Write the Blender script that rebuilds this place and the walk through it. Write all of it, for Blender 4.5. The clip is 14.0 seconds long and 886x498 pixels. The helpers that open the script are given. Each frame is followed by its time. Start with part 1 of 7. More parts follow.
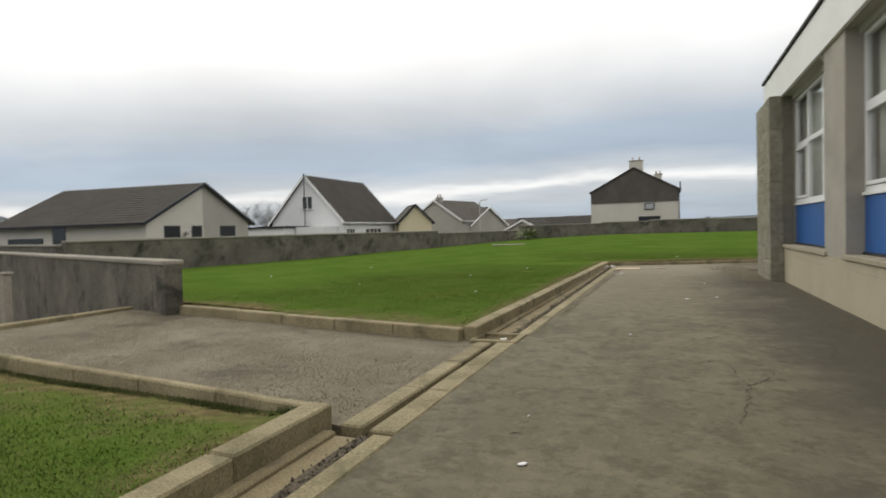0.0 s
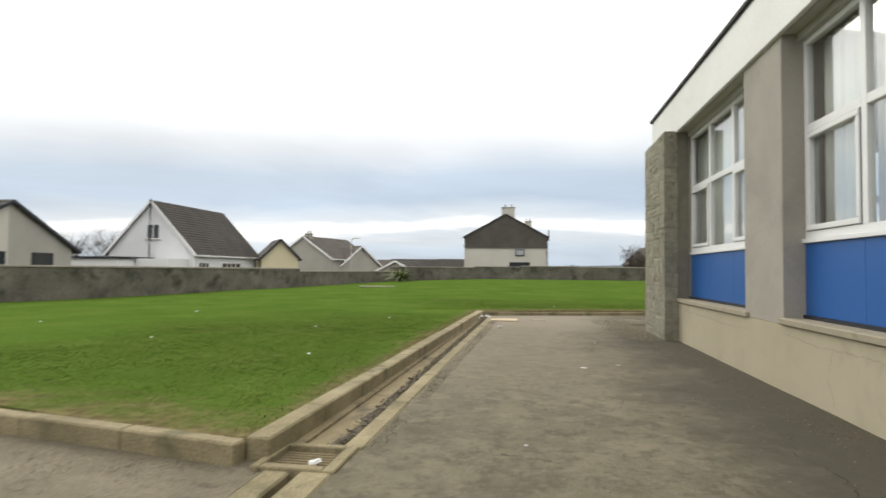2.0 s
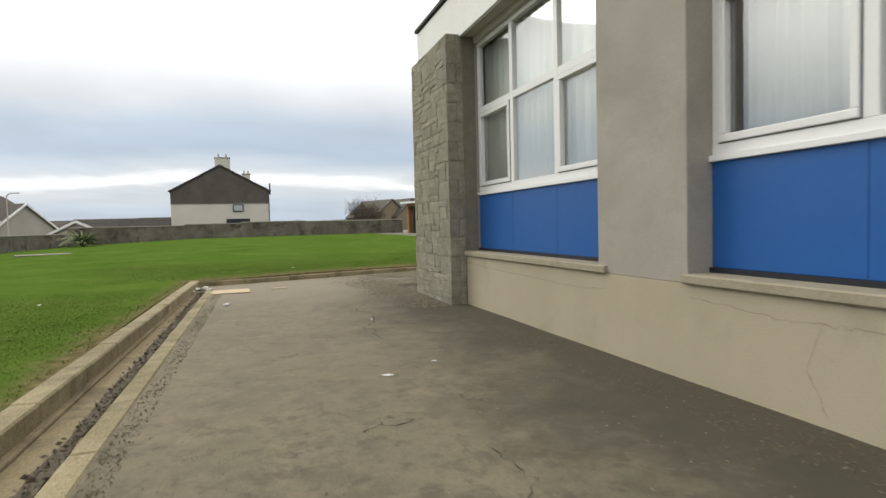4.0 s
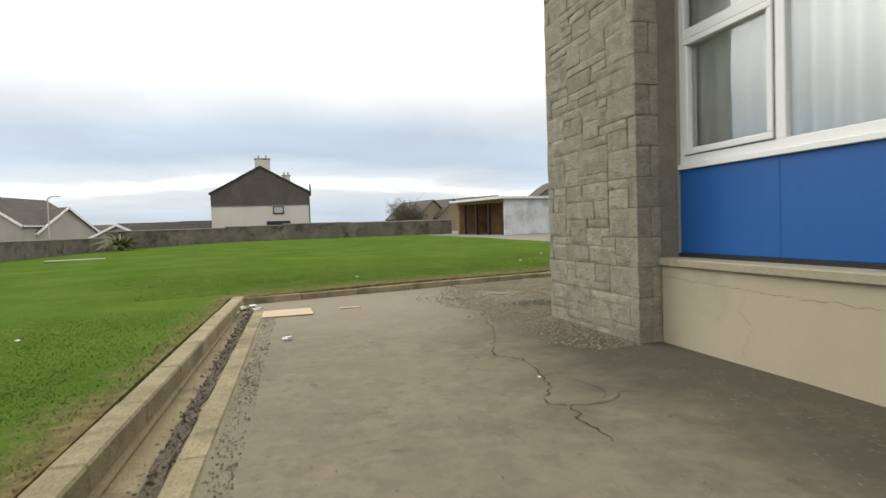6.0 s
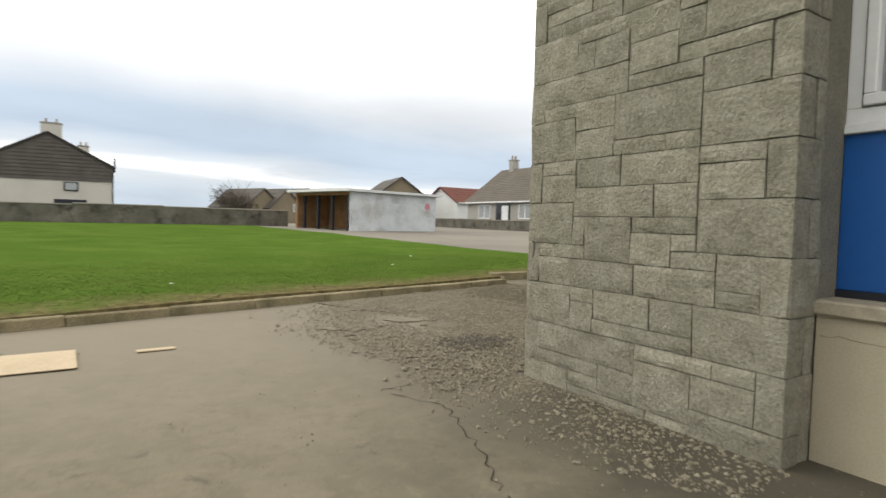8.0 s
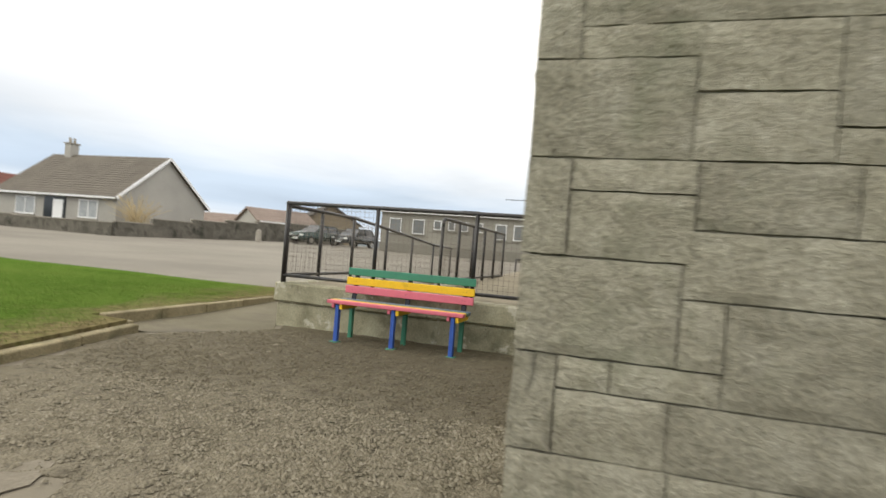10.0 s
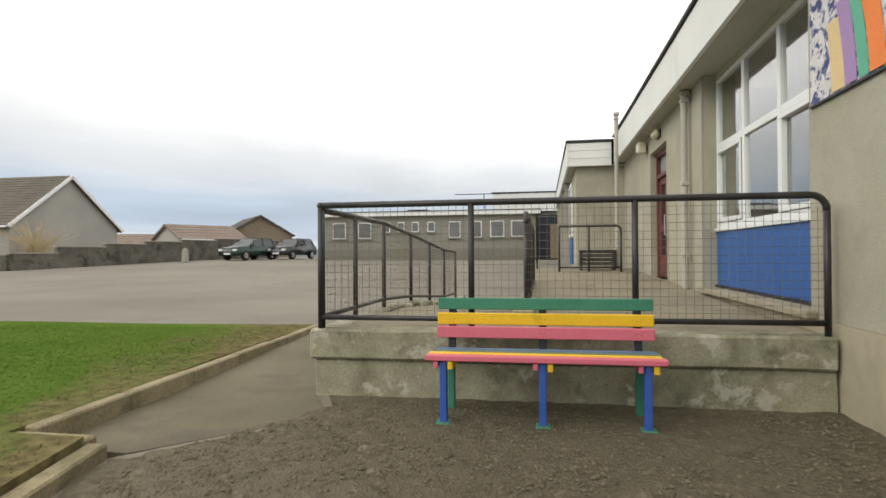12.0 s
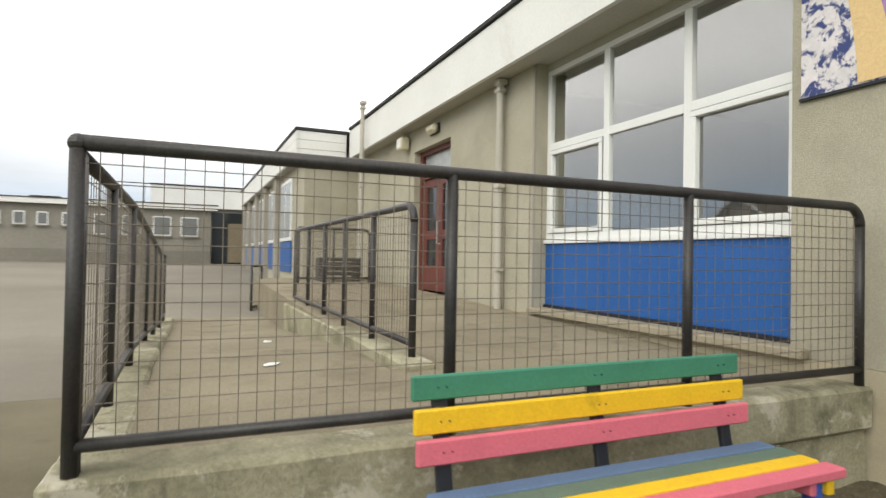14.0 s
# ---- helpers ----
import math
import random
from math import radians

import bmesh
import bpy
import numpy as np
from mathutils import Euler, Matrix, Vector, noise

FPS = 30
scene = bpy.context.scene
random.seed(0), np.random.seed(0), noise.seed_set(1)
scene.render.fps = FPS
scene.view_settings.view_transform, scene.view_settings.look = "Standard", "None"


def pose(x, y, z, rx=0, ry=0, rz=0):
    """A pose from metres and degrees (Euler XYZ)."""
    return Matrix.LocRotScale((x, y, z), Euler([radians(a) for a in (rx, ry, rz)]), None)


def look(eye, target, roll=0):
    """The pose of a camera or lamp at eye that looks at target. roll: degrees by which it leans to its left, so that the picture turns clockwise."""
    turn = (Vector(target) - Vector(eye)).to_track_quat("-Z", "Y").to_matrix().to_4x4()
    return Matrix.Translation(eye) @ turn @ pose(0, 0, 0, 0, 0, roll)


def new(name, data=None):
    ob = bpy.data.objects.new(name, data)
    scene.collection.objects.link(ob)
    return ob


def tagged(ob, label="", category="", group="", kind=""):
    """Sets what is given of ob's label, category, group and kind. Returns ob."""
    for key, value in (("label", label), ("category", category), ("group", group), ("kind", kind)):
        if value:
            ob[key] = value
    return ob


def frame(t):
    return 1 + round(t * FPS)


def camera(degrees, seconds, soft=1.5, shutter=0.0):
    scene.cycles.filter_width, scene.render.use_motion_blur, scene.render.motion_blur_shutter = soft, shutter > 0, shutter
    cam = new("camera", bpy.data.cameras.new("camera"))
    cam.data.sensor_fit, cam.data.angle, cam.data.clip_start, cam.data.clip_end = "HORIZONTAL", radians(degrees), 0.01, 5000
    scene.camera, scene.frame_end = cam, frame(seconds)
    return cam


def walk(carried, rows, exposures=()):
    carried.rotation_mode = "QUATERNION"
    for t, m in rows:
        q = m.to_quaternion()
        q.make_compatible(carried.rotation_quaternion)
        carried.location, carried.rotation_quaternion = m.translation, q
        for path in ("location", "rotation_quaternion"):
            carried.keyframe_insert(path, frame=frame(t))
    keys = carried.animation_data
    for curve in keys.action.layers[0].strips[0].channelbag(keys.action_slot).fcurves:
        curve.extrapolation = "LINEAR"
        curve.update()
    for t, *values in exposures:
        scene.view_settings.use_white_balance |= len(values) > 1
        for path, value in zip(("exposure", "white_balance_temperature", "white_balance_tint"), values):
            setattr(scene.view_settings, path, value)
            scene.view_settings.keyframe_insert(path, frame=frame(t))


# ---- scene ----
cam = camera(75.0, 14.0, 1.5, 0.35)
PATH = [
    (0, (0.2, -1.576, 1.234), (-0.524, 0.287, 1.17), -1.6),
    (0.5, (0.144, -0.965, 1.197), (-0.704, 0.838, 1.024), 0.7),
    (1, (0.065, -0.27, 1.221), (-0.702, 1.575, 1.131), 2.1),
    (1.5, (-0.04, 0.34, 1.227), (-0.695, 2.23, 1.204), 2.0),
    (2, (-0.158, 1.08, 1.223), (-0.466, 3.055, 1.296), 0.6),
    (2.5, (-0.271, 1.814, 1.203), (-0.366, 3.812, 1.229), -0.8),
    (3, (-0.379, 2.696, 1.154), (-0.081, 4.673, 1.106), 1.5),
    (3.2, (-0.386, 3.021, 1.141), (0.129, 4.953, 1.099), 0.1),
    (5.3, (-0.716, 6.363, 1.186), (-0.055, 8.245, 1.04), -1.7),
    (5.5, (-0.753, 6.659, 1.125), (-0.161, 8.565, 1.005), -2.5),
    (6, (-0.793, 7.503, 1.108), (-0.28, 9.434, 1.029), -1.9),
    (6.5, (-0.785, 8.27, 1.102), (-0.049, 10.128, 1.023), 0.6),
    (7, (-0.784, 9.108, 1.077), (0.079, 10.911, 1.003), 1.7),
    (7.2, (-0.706, 9.417, 1.04), (0.133, 11.231, 0.975), 1.0),
    (9.3, (-0.025, 12.531, 1.146), (1.561, 13.746, 1.057), 0.8),
    (9.5, (0.137, 12.799, 1.15), (1.79, 13.925, 1.094), 0.3),
    (10, (0.587, 13.518, 1.206), (2.496, 14.116, 1.213), 4.6),
    (10.5, (0.987, 14.25, 1.254), (2.908, 14.8, 1.175), 6.9),
    (11, (1.495, 14.926, 1.27), (3.392, 15.553, 1.167), 2.1),
    (11.5, (2.017, 15.449, 1.285), (3.954, 15.948, 1.261), 1.3),
    (12, (2.663, 16.028, 1.264), (4.633, 16.371, 1.279), -0.4),
    (12.5, (3.308, 16.46, 1.282), (5.305, 16.555, 1.217), -0.0),
    (13, (4.014, 16.931, 1.284), (5.971, 16.519, 1.256), 3.4),
    (13.5, (4.665, 17.287, 1.332), (6.585, 16.725, 1.337), 1.0),
    (14, (5.36, 17.662, 1.337), (7.189, 16.854, 1.37), 1.0),
]
walk(cam, [(t, look(eye, target, roll)) for t, eye, target, roll in PATH],
     [(0, -0.55), (0.5, -0.45), (1, -0.1), (2, -0.13), (2.5, -0.28), (3, -0.32), (5.5, -0.12), (7, -0.12), (9.5, 0.0), (10.5, 0.05), (11.5, -0.02), (12.5, -0.42), (13.5, 0.0), (14, 0.0)])

# world: bright overcast sky with layered cloud bands near the horizon
world = bpy.data.worlds.new("world")
scene.world = world
world.use_nodes = True
wn, wl = world.node_tree.nodes, world.node_tree.links
wn.clear()


def wnode(kind, **kw):
    n = wn.new(kind)
    for k, v in kw.items():
        n.inputs[k].default_value = v
    return n


w_out = wnode("ShaderNodeOutputWorld")
w_bg = wnode("ShaderNodeBackground", Strength=0.1)
w_sky = wnode("ShaderNodeTexSky")
w_sky.sky_type = "NISHITA"
w_sky.sun_disc = False
w_sky.sun_elevation = radians(38)
w_sky.sun_rotation = radians(-36)
w_co = wnode("ShaderNodeTexCoord")
w_sep = wnode("ShaderNodeSeparateXYZ")
wl.new(w_co.outputs["Generated"], w_sep.inputs[0])
# cloud layers are flat sheets overhead, so they squeeze together towards the horizon
w_zp = wnode("ShaderNodeMath")
w_zp.operation = "ADD"
w_zp.inputs[1].default_value = 0.09
wl.new(w_sep.outputs["Z"], w_zp.inputs[0])
w_px = wnode("ShaderNodeMath")
w_px.operation = "DIVIDE"
w_py = wnode("ShaderNodeMath")
w_py.operation = "DIVIDE"
wl.new(w_sep.outputs["X"], w_px.inputs[0])
wl.new(w_zp.outputs[0], w_px.inputs[1])
wl.new(w_sep.outputs["Y"], w_py.inputs[0])
wl.new(w_zp.outputs[0], w_py.inputs[1])
w_pl = wnode("ShaderNodeCombineXYZ")
wl.new(w_px.outputs[0], w_pl.inputs[0])
wl.new(w_py.outputs[0], w_pl.inputs[1])
w_noise = wnode("ShaderNodeTexNoise", Scale=0.55, Detail=7.0, Roughness=0.55, Distortion=0.3)
wl.new(w_pl.outputs[0], w_noise.inputs["Vector"])
w_wide = wnode("ShaderNodeTexNoise", Scale=1.6, Detail=3.0, Roughness=0.5)
wl.new(w_co.outputs["Generated"], w_wide.inputs["Vector"])
w_off = wnode("ShaderNodeMath")
w_off.operation = "MULTIPLY_ADD"
w_off.inputs[1].default_value = 0.075
wl.new(w_noise.outputs["Fac"], w_off.inputs[0])
w_lo = wnode("ShaderNodeMath")
w_lo.operation = "SUBTRACT"
w_lo.inputs[1].default_value = 0.0375
wl.new(w_sep.outputs["Z"], w_lo.inputs[0])
wl.new(w_lo.outputs[0], w_off.inputs[2])
w_off2 = wnode("ShaderNodeMath")
w_off2.operation = "MULTIPLY_ADD"
w_off2.inputs[1].default_value = 0.05
wl.new(w_wide.outputs["Fac"], w_off2.inputs[0])
w_lo2 = wnode("ShaderNodeMath")
w_lo2.operation = "SUBTRACT"
w_lo2.inputs[1].default_value = 0.025
wl.new(w_off.outputs[0], w_lo2.inputs[0])
wl.new(w_lo2.outputs[0], w_off2.inputs[2])
# the cloud deck hangs lower towards the east
w_east = wnode("ShaderNodeMath")
w_east.operation = "MAXIMUM"
w_east.inputs[1].default_value = 0.0
wl.new(w_sep.outputs["X"], w_east.inputs[0])
w_tilt = wnode("ShaderNodeMath")
w_tilt.operation = "MULTIPLY_ADD"
w_tilt.inputs[1].default_value = 0.10
wl.new(w_east.outputs[0], w_tilt.inputs[0])
wl.new(w_off2.outputs[0], w_tilt.inputs[2])
# and is thinner and brighter towards the west
w_west = wnode("ShaderNodeMath")
w_west.operation = "MINIMUM"
w_west.inputs[1].default_value = 0.0
wl.new(w_sep.outputs["X"], w_west.inputs[0])
w_thin = wnode("ShaderNodeMath")
w_thin.operation = "MULTIPLY_ADD"
w_thin.inputs[1].default_value = -0.06
wl.new(w_west.outputs[0], w_thin.inputs[0])
wl.new(w_tilt.outputs[0], w_thin.inputs[2])
w_ramp = wnode("ShaderNodeValToRGB")
SKY = [(0.0, (0.64, 0.76, 0.90)), (0.045, (0.70, 0.81, 0.93)), (0.074, (0.88, 0.94, 1.0)), (0.088, (1.5, 1.5, 1.48)),
       (0.103, (0.90, 0.96, 1.02)), (0.135, (0.66, 0.78, 0.93)), (0.175, (0.70, 0.81, 0.94)), (0.215, (0.98, 1.02, 1.06)),
       (0.27, (1.35, 1.35, 1.34)), (0.36, (1.9, 1.85, 1.78)), (0.6, (1.9, 1.82, 1.71)), (1.0, (1.6, 1.54, 1.45))]
cr = w_ramp.color_ramp
while len(cr.elements) < len(SKY):
    cr.elements.new(0.5)
for e, (p, c) in zip(cr.elements, SKY):
    e.position, e.color = p, (*c, 1)
wl.new(w_thin.outputs[0], w_ramp.inputs[0])
w_ten = wnode("ShaderNodeVectorMath")
w_ten.operation = "SCALE"
w_ten.inputs["Scale"].default_value = 10.0
w_soft = wnode("ShaderNodeTexNoise", Scale=0.5, Detail=5.0, Roughness=0.5, Distortion=0.3)
wl.new(w_pl.outputs[0], w_soft.inputs["Vector"])
w_var = wnode("ShaderNodeMapRange")
for k_, v_ in (("From Min", 0.36), ("From Max", 0.62), ("To Min", 0.89), ("To Max", 1.05)):
    w_var.inputs[k_].default_value = v_
wl.new(w_soft.outputs["Fac"], w_var.inputs["Value"])
w_cl = wnode("ShaderNodeVectorMath")
w_cl.operation = "SCALE"
wl.new(w_ramp.outputs[0], w_cl.inputs[0])
wl.new(w_var.outputs[0], w_cl.inputs["Scale"])
wl.new(w_cl.outputs[0], w_ten.inputs[0])
w_mix = wnode("ShaderNodeMix")
w_mix.data_type = "RGBA"
w_mix.inputs[0].default_value = 0.93
wl.new(w_sky.outputs[0], w_mix.inputs[6])
wl.new(w_ten.outputs[0], w_mix.inputs[7])
wl.new(w_mix.outputs[2], w_bg.inputs["Color"])
wl.new(w_bg.outputs[0], w_out.inputs[0])

sun_data = bpy.data.lights.new("sun", "SUN")
sun_data.energy, sun_data.angle, sun_data.color = 1.5, radians(40), (0.96, 0.965, 0.83)
sun = new("sun", sun_data)
sun.matrix_world = look((-30, 42, 40), (0, 0, 0))

# ---------------------------------------------------------------- materials
def mat(name, base, rough=0.85, metal=0.0, spec=0.3):
    m = bpy.data.materials.new(name)
    m.use_nodes = True
    b = m.node_tree.nodes["Principled BSDF"]
    b.inputs["Base Color"].default_value = (*base, 1)
    b.inputs["Roughness"].default_value = rough
    b.inputs["Metallic"].default_value = metal
    b.inputs["Specular IOR Level"].default_value = spec
    return m


def rough_mat(name, stops, scale=3.0, fine=60.0, fine_amt=0.35, bump=0.3, bump_dist=0.01, rough=0.9, spec=0.25, per_piece=0.0,
              stain=None, stain_scale=0.8, stain_low=0.5, stain_high=0.65, stretch=(1, 1, 1), metal=0.0, lumps=0.0):
    """Colours mixed by a broad noise, broken by a fine grain, with bump, optional stains and a tone of its own for every piece."""
    m = mat(name, stops[0], rough, metal, spec)
    n, l = m.node_tree.nodes, m.node_tree.links
    b = n["Principled BSDF"]
    co = n.new("ShaderNodeTexCoord")
    geo = n.new("ShaderNodeNewGeometry")
    mp = n.new("ShaderNodeMapping")
    mp.inputs["Scale"].default_value = stretch
    l.new(geo.outputs["Position"], mp.inputs[0])
    big = n.new("ShaderNodeTexNoise")
    big.inputs["Scale"].default_value, big.inputs["Detail"].default_value, big.inputs["Roughness"].default_value = scale, 6, 0.6
    l.new(mp.outputs[0], big.inputs["Vector"])
    ramp = n.new("ShaderNodeValToRGB")
    while len(ramp.color_ramp.elements) < len(stops):
        ramp.color_ramp.elements.new(0.5)
    for i, (e, c) in enumerate(zip(ramp.color_ramp.elements, stops)):
        e.position, e.color = 0.3 + 0.4 * i / max(1, len(stops) - 1), (*c, 1)
    l.new(big.outputs["Fac"], ramp.inputs[0])
    sm = n.new("ShaderNodeTexNoise")
    sm.inputs["Scale"].default_value, sm.inputs["Detail"].default_value, sm.inputs["Roughness"].default_value = fine, 4, 0.7
    l.new(mp.outputs[0], sm.inputs["Vector"])
    rng = n.new("ShaderNodeMapRange")
    rng.inputs["From Min"].default_value, rng.inputs["From Max"].default_value = 0.3, 0.7
    rng.inputs["To Min"].default_value, rng.inputs["To Max"].default_value = 1 - fine_amt, 1 + fine_amt
    l.new(sm.outputs["Fac"], rng.inputs["Value"])
    sc = n.new("ShaderNodeVectorMath")
    sc.operation = "SCALE"
    l.new(ramp.outputs[0], sc.inputs[0])
    l.new(rng.outputs[0], sc.inputs["Scale"])
    out = sc.outputs[0]
    if per_piece:
        oi = n.new("ShaderNodeObjectInfo")
        r2 = n.new("ShaderNodeMapRange")
        r2.inputs["To Min"].default_value, r2.inputs["To Max"].default_value = 1 - per_piece, 1 + per_piece
        l.new(oi.outputs["Random"], r2.inputs["Value"])
        s2 = n.new("ShaderNodeVectorMath")
        s2.operation = "SCALE"
        l.new(out, s2.inputs[0])
        l.new(r2.outputs[0], s2.inputs["Scale"])
        out = s2.outputs[0]
    if stain:
        sn = n.new("ShaderNodeTexNoise")
        sn.inputs["Scale"].default_value, sn.inputs["Detail"].default_value, sn.inputs["Roughness"].default_value = stain_scale, 8, 0.65
        sn.inputs["Distortion"].default_value = 0.4
        l.new(mp.outputs[0], sn.inputs["Vector"])
        sr = n.new("ShaderNodeMapRange")
        sr.inputs["From Min"].default_value, sr.inputs["From Max"].default_value = stain_low, stain_high
        l.new(sn.outputs["Fac"], sr.inputs["Value"])
        mx = n.new("ShaderNodeMix")
        mx.data_type = "RGBA"
        l.new(sr.outputs[0], mx.inputs[0])
        l.new(out, mx.inputs[6])
        mx.inputs[7].default_value = (*stain, 1)
        out = mx.outputs[2]
    l.new(out, b.inputs["Base Color"])
    if bump:
        hgt = sm.outputs["Fac"]
        if lumps:
            vo = n.new("ShaderNodeTexVoronoi")
            vo.inputs["Scale"].default_value = lumps
            l.new(mp.outputs[0], vo.inputs["Vector"])
            ad = n.new("ShaderNodeMath")
            ad.operation = "SUBTRACT"
            l.new(hgt, ad.inputs[0])
            l.new(vo.outputs["Distance"], ad.inputs[1])
            hgt = ad.outputs[0]
        bp = n.new("ShaderNodeBump")
        bp.inputs["Strength"].default_value, bp.inputs["Distance"].default_value = bump, bump_dist
        l.new(hgt, bp.inputs["Height"])
        l.new(bp.outputs[0], b.inputs["Normal"])
    return m


def cracked(m, scale, width, dark, low, high, mask_scale=0.35):
    """Adds branching cracks with a shape of their own to a ground material."""
    n, l = m.node_tree.nodes, m.node_tree.links
    b = n["Principled BSDF"]
    geo = n.new("ShaderNodeNewGeometry")
    wob = n.new("ShaderNodeTexNoise")
    wob.inputs["Scale"].default_value, wob.inputs["Detail"].default_value = 2.2, 6
    l.new(geo.outputs["Position"], wob.inputs["Vector"])
    v1 = n.new("ShaderNodeVectorMath")
    v1.operation = "SCALE"
    v1.inputs["Scale"].default_value = 0.55
    l.new(wob.outputs["Color"], v1.inputs[0])
    v2 = n.new("ShaderNodeVectorMath")
    l.new(geo.outputs["Position"], v2.inputs[0])
    l.new(v1.outputs[0], v2.inputs[1])
    vo = n.new("ShaderNodeTexVoronoi")
    vo.feature = "DISTANCE_TO_EDGE"
    vo.inputs["Scale"].default_value = scale
    l.new(v2.outputs[0], vo.inputs["Vector"])
    cut = n.new("ShaderNodeMapRange")
    cut.inputs["From Min"].default_value, cut.inputs["From Max"].default_value = width * 0.3, width
    cut.inputs["To Min"].default_value, cut.inputs["To Max"].default_value = 1, 0
    l.new(vo.outputs["Distance"], cut.inputs["Value"])
    mk = n.new("ShaderNodeTexNoise")
    mk.inputs["Scale"].default_value, mk.inputs["Detail"].default_value = mask_scale, 3
    l.new(geo.outputs["Position"], mk.inputs["Vector"])
    mr = n.new("ShaderNodeMapRange")
    mr.inputs["From Min"].default_value, mr.inputs["From Max"].default_value = low, high
    l.new(mk.outputs["Fac"], mr.inputs["Value"])
    mul = n.new("ShaderNodeMath")
    mul.operation = "MULTIPLY"
    l.new(cut.outputs[0], mul.inputs[0])
    l.new(mr.outputs[0], mul.inputs[1])
    old = b.inputs["Base Color"].links[0].from_socket
    mx = n.new("ShaderNodeMix")
    mx.data_type = "RGBA"
    l.new(mul.outputs[0], mx.inputs[0])
    l.new(old, mx.inputs[6])
    mx.inputs[7].default_value = (*dark, 1)
    l.new(mx.outputs[2], b.inputs["Base Color"])
    return m


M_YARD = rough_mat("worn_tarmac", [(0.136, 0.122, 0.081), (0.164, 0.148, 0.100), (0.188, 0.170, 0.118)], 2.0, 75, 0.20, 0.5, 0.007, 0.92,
                   stain=(0.092, 0.086, 0.062), stain_scale=1.1, stain_low=0.47, stain_high=0.66, stretch=(1.0, 0.42, 1.0))
cracked(M_YARD, 0.8, 0.006, (0.05, 0.042, 0.034), 0.53, 0.58)


def dust(m, colour, scale, low, high, amount=1.0, swirl=0.2):
    """Adds irregular blotches of another tone with soft edges."""
    n, l = m.node_tree.nodes, m.node_tree.links
    b = n["Principled BSDF"]
    geo = n.new("ShaderNodeNewGeometry")
    ns = n.new("ShaderNodeTexNoise")
    ns.inputs["Scale"].default_value, ns.inputs["Detail"].default_value, ns.inputs["Roughness"].default_value = scale, 8, 0.7
    ns.inputs["Distortion"].default_value = swirl
    off = n.new("ShaderNodeVectorMath")
    off.inputs[1].default_value = (scale * 3.7, scale * 1.9, 5.0)
    l.new(geo.outputs["Position"], off.inputs[0])
    l.new(off.outputs[0], ns.inputs["Vector"])
    mr = n.new("ShaderNodeMapRange")
    mr.inputs["From Min"].default_value, mr.inputs["From Max"].default_value, mr.inputs["To Max"].default_value = low, high, amount
    l.new(ns.outputs["Fac"], mr.inputs["Value"])
    old = b.inputs["Base Color"].links[0].from_socket
    mx = n.new("ShaderNodeMix")
    mx.data_type = "RGBA"
    l.new(mr.outputs[0], mx.inputs[0])
    l.new(old, mx.inputs[6])
    mx.inputs[7].default_value = (*colour, 1)
    l.new(mx.outputs[2], b.inputs["Base Color"])


dust(M_YARD, (0.225, 0.194, 0.142), 1.7, 0.50, 0.68, 0.65)
dust(M_YARD, (0.105, 0.094, 0.067), 3.2, 0.54, 0.66, 0.55)
dust(M_YARD, (0.235, 0.202, 0.143), 4.5, 0.50, 0.61, 0.6)
dust(M_YARD, (0.080, 0.068, 0.047), 6.5, 0.51, 0.61, 0.6)
dust(M_YARD, (0.085, 0.073, 0.051), 3.6, 0.56, 0.64, 0.7)
dust(M_YARD, (0.092, 0.082, 0.058), 9.0, 0.58, 0.66, 0.5)
dust(M_YARD, (0.10, 0.086, 0.066), 16.0, 0.60, 0.67, 0.7)
dust(M_YARD, (0.24, 0.215, 0.17), 11.0, 0.60, 0.68, 0.55)
dust(M_YARD, (0.085, 0.074, 0.054), 34.0, 0.62, 0.68, 0.5)


def tone_along(m, x_in, x_out, dark, axis="X", amount=0.8):
    """Mixes another tone into the colour along one axis, with a patchy noise-broken edge."""
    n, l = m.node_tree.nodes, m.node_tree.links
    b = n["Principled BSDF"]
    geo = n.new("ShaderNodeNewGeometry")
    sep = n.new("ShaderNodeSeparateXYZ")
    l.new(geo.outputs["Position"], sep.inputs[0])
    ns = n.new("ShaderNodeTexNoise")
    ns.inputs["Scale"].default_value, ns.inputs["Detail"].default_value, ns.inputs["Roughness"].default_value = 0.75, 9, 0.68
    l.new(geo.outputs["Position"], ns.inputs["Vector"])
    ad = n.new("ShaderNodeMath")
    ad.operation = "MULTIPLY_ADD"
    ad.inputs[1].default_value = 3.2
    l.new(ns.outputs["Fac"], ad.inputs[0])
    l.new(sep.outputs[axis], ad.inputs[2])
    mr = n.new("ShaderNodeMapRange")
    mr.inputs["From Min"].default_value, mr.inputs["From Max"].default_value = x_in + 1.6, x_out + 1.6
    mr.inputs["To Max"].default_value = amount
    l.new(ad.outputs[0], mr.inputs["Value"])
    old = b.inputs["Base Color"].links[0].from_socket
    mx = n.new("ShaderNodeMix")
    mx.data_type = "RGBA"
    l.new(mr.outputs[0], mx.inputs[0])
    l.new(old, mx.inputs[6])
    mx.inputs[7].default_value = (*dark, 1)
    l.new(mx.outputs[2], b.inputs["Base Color"])


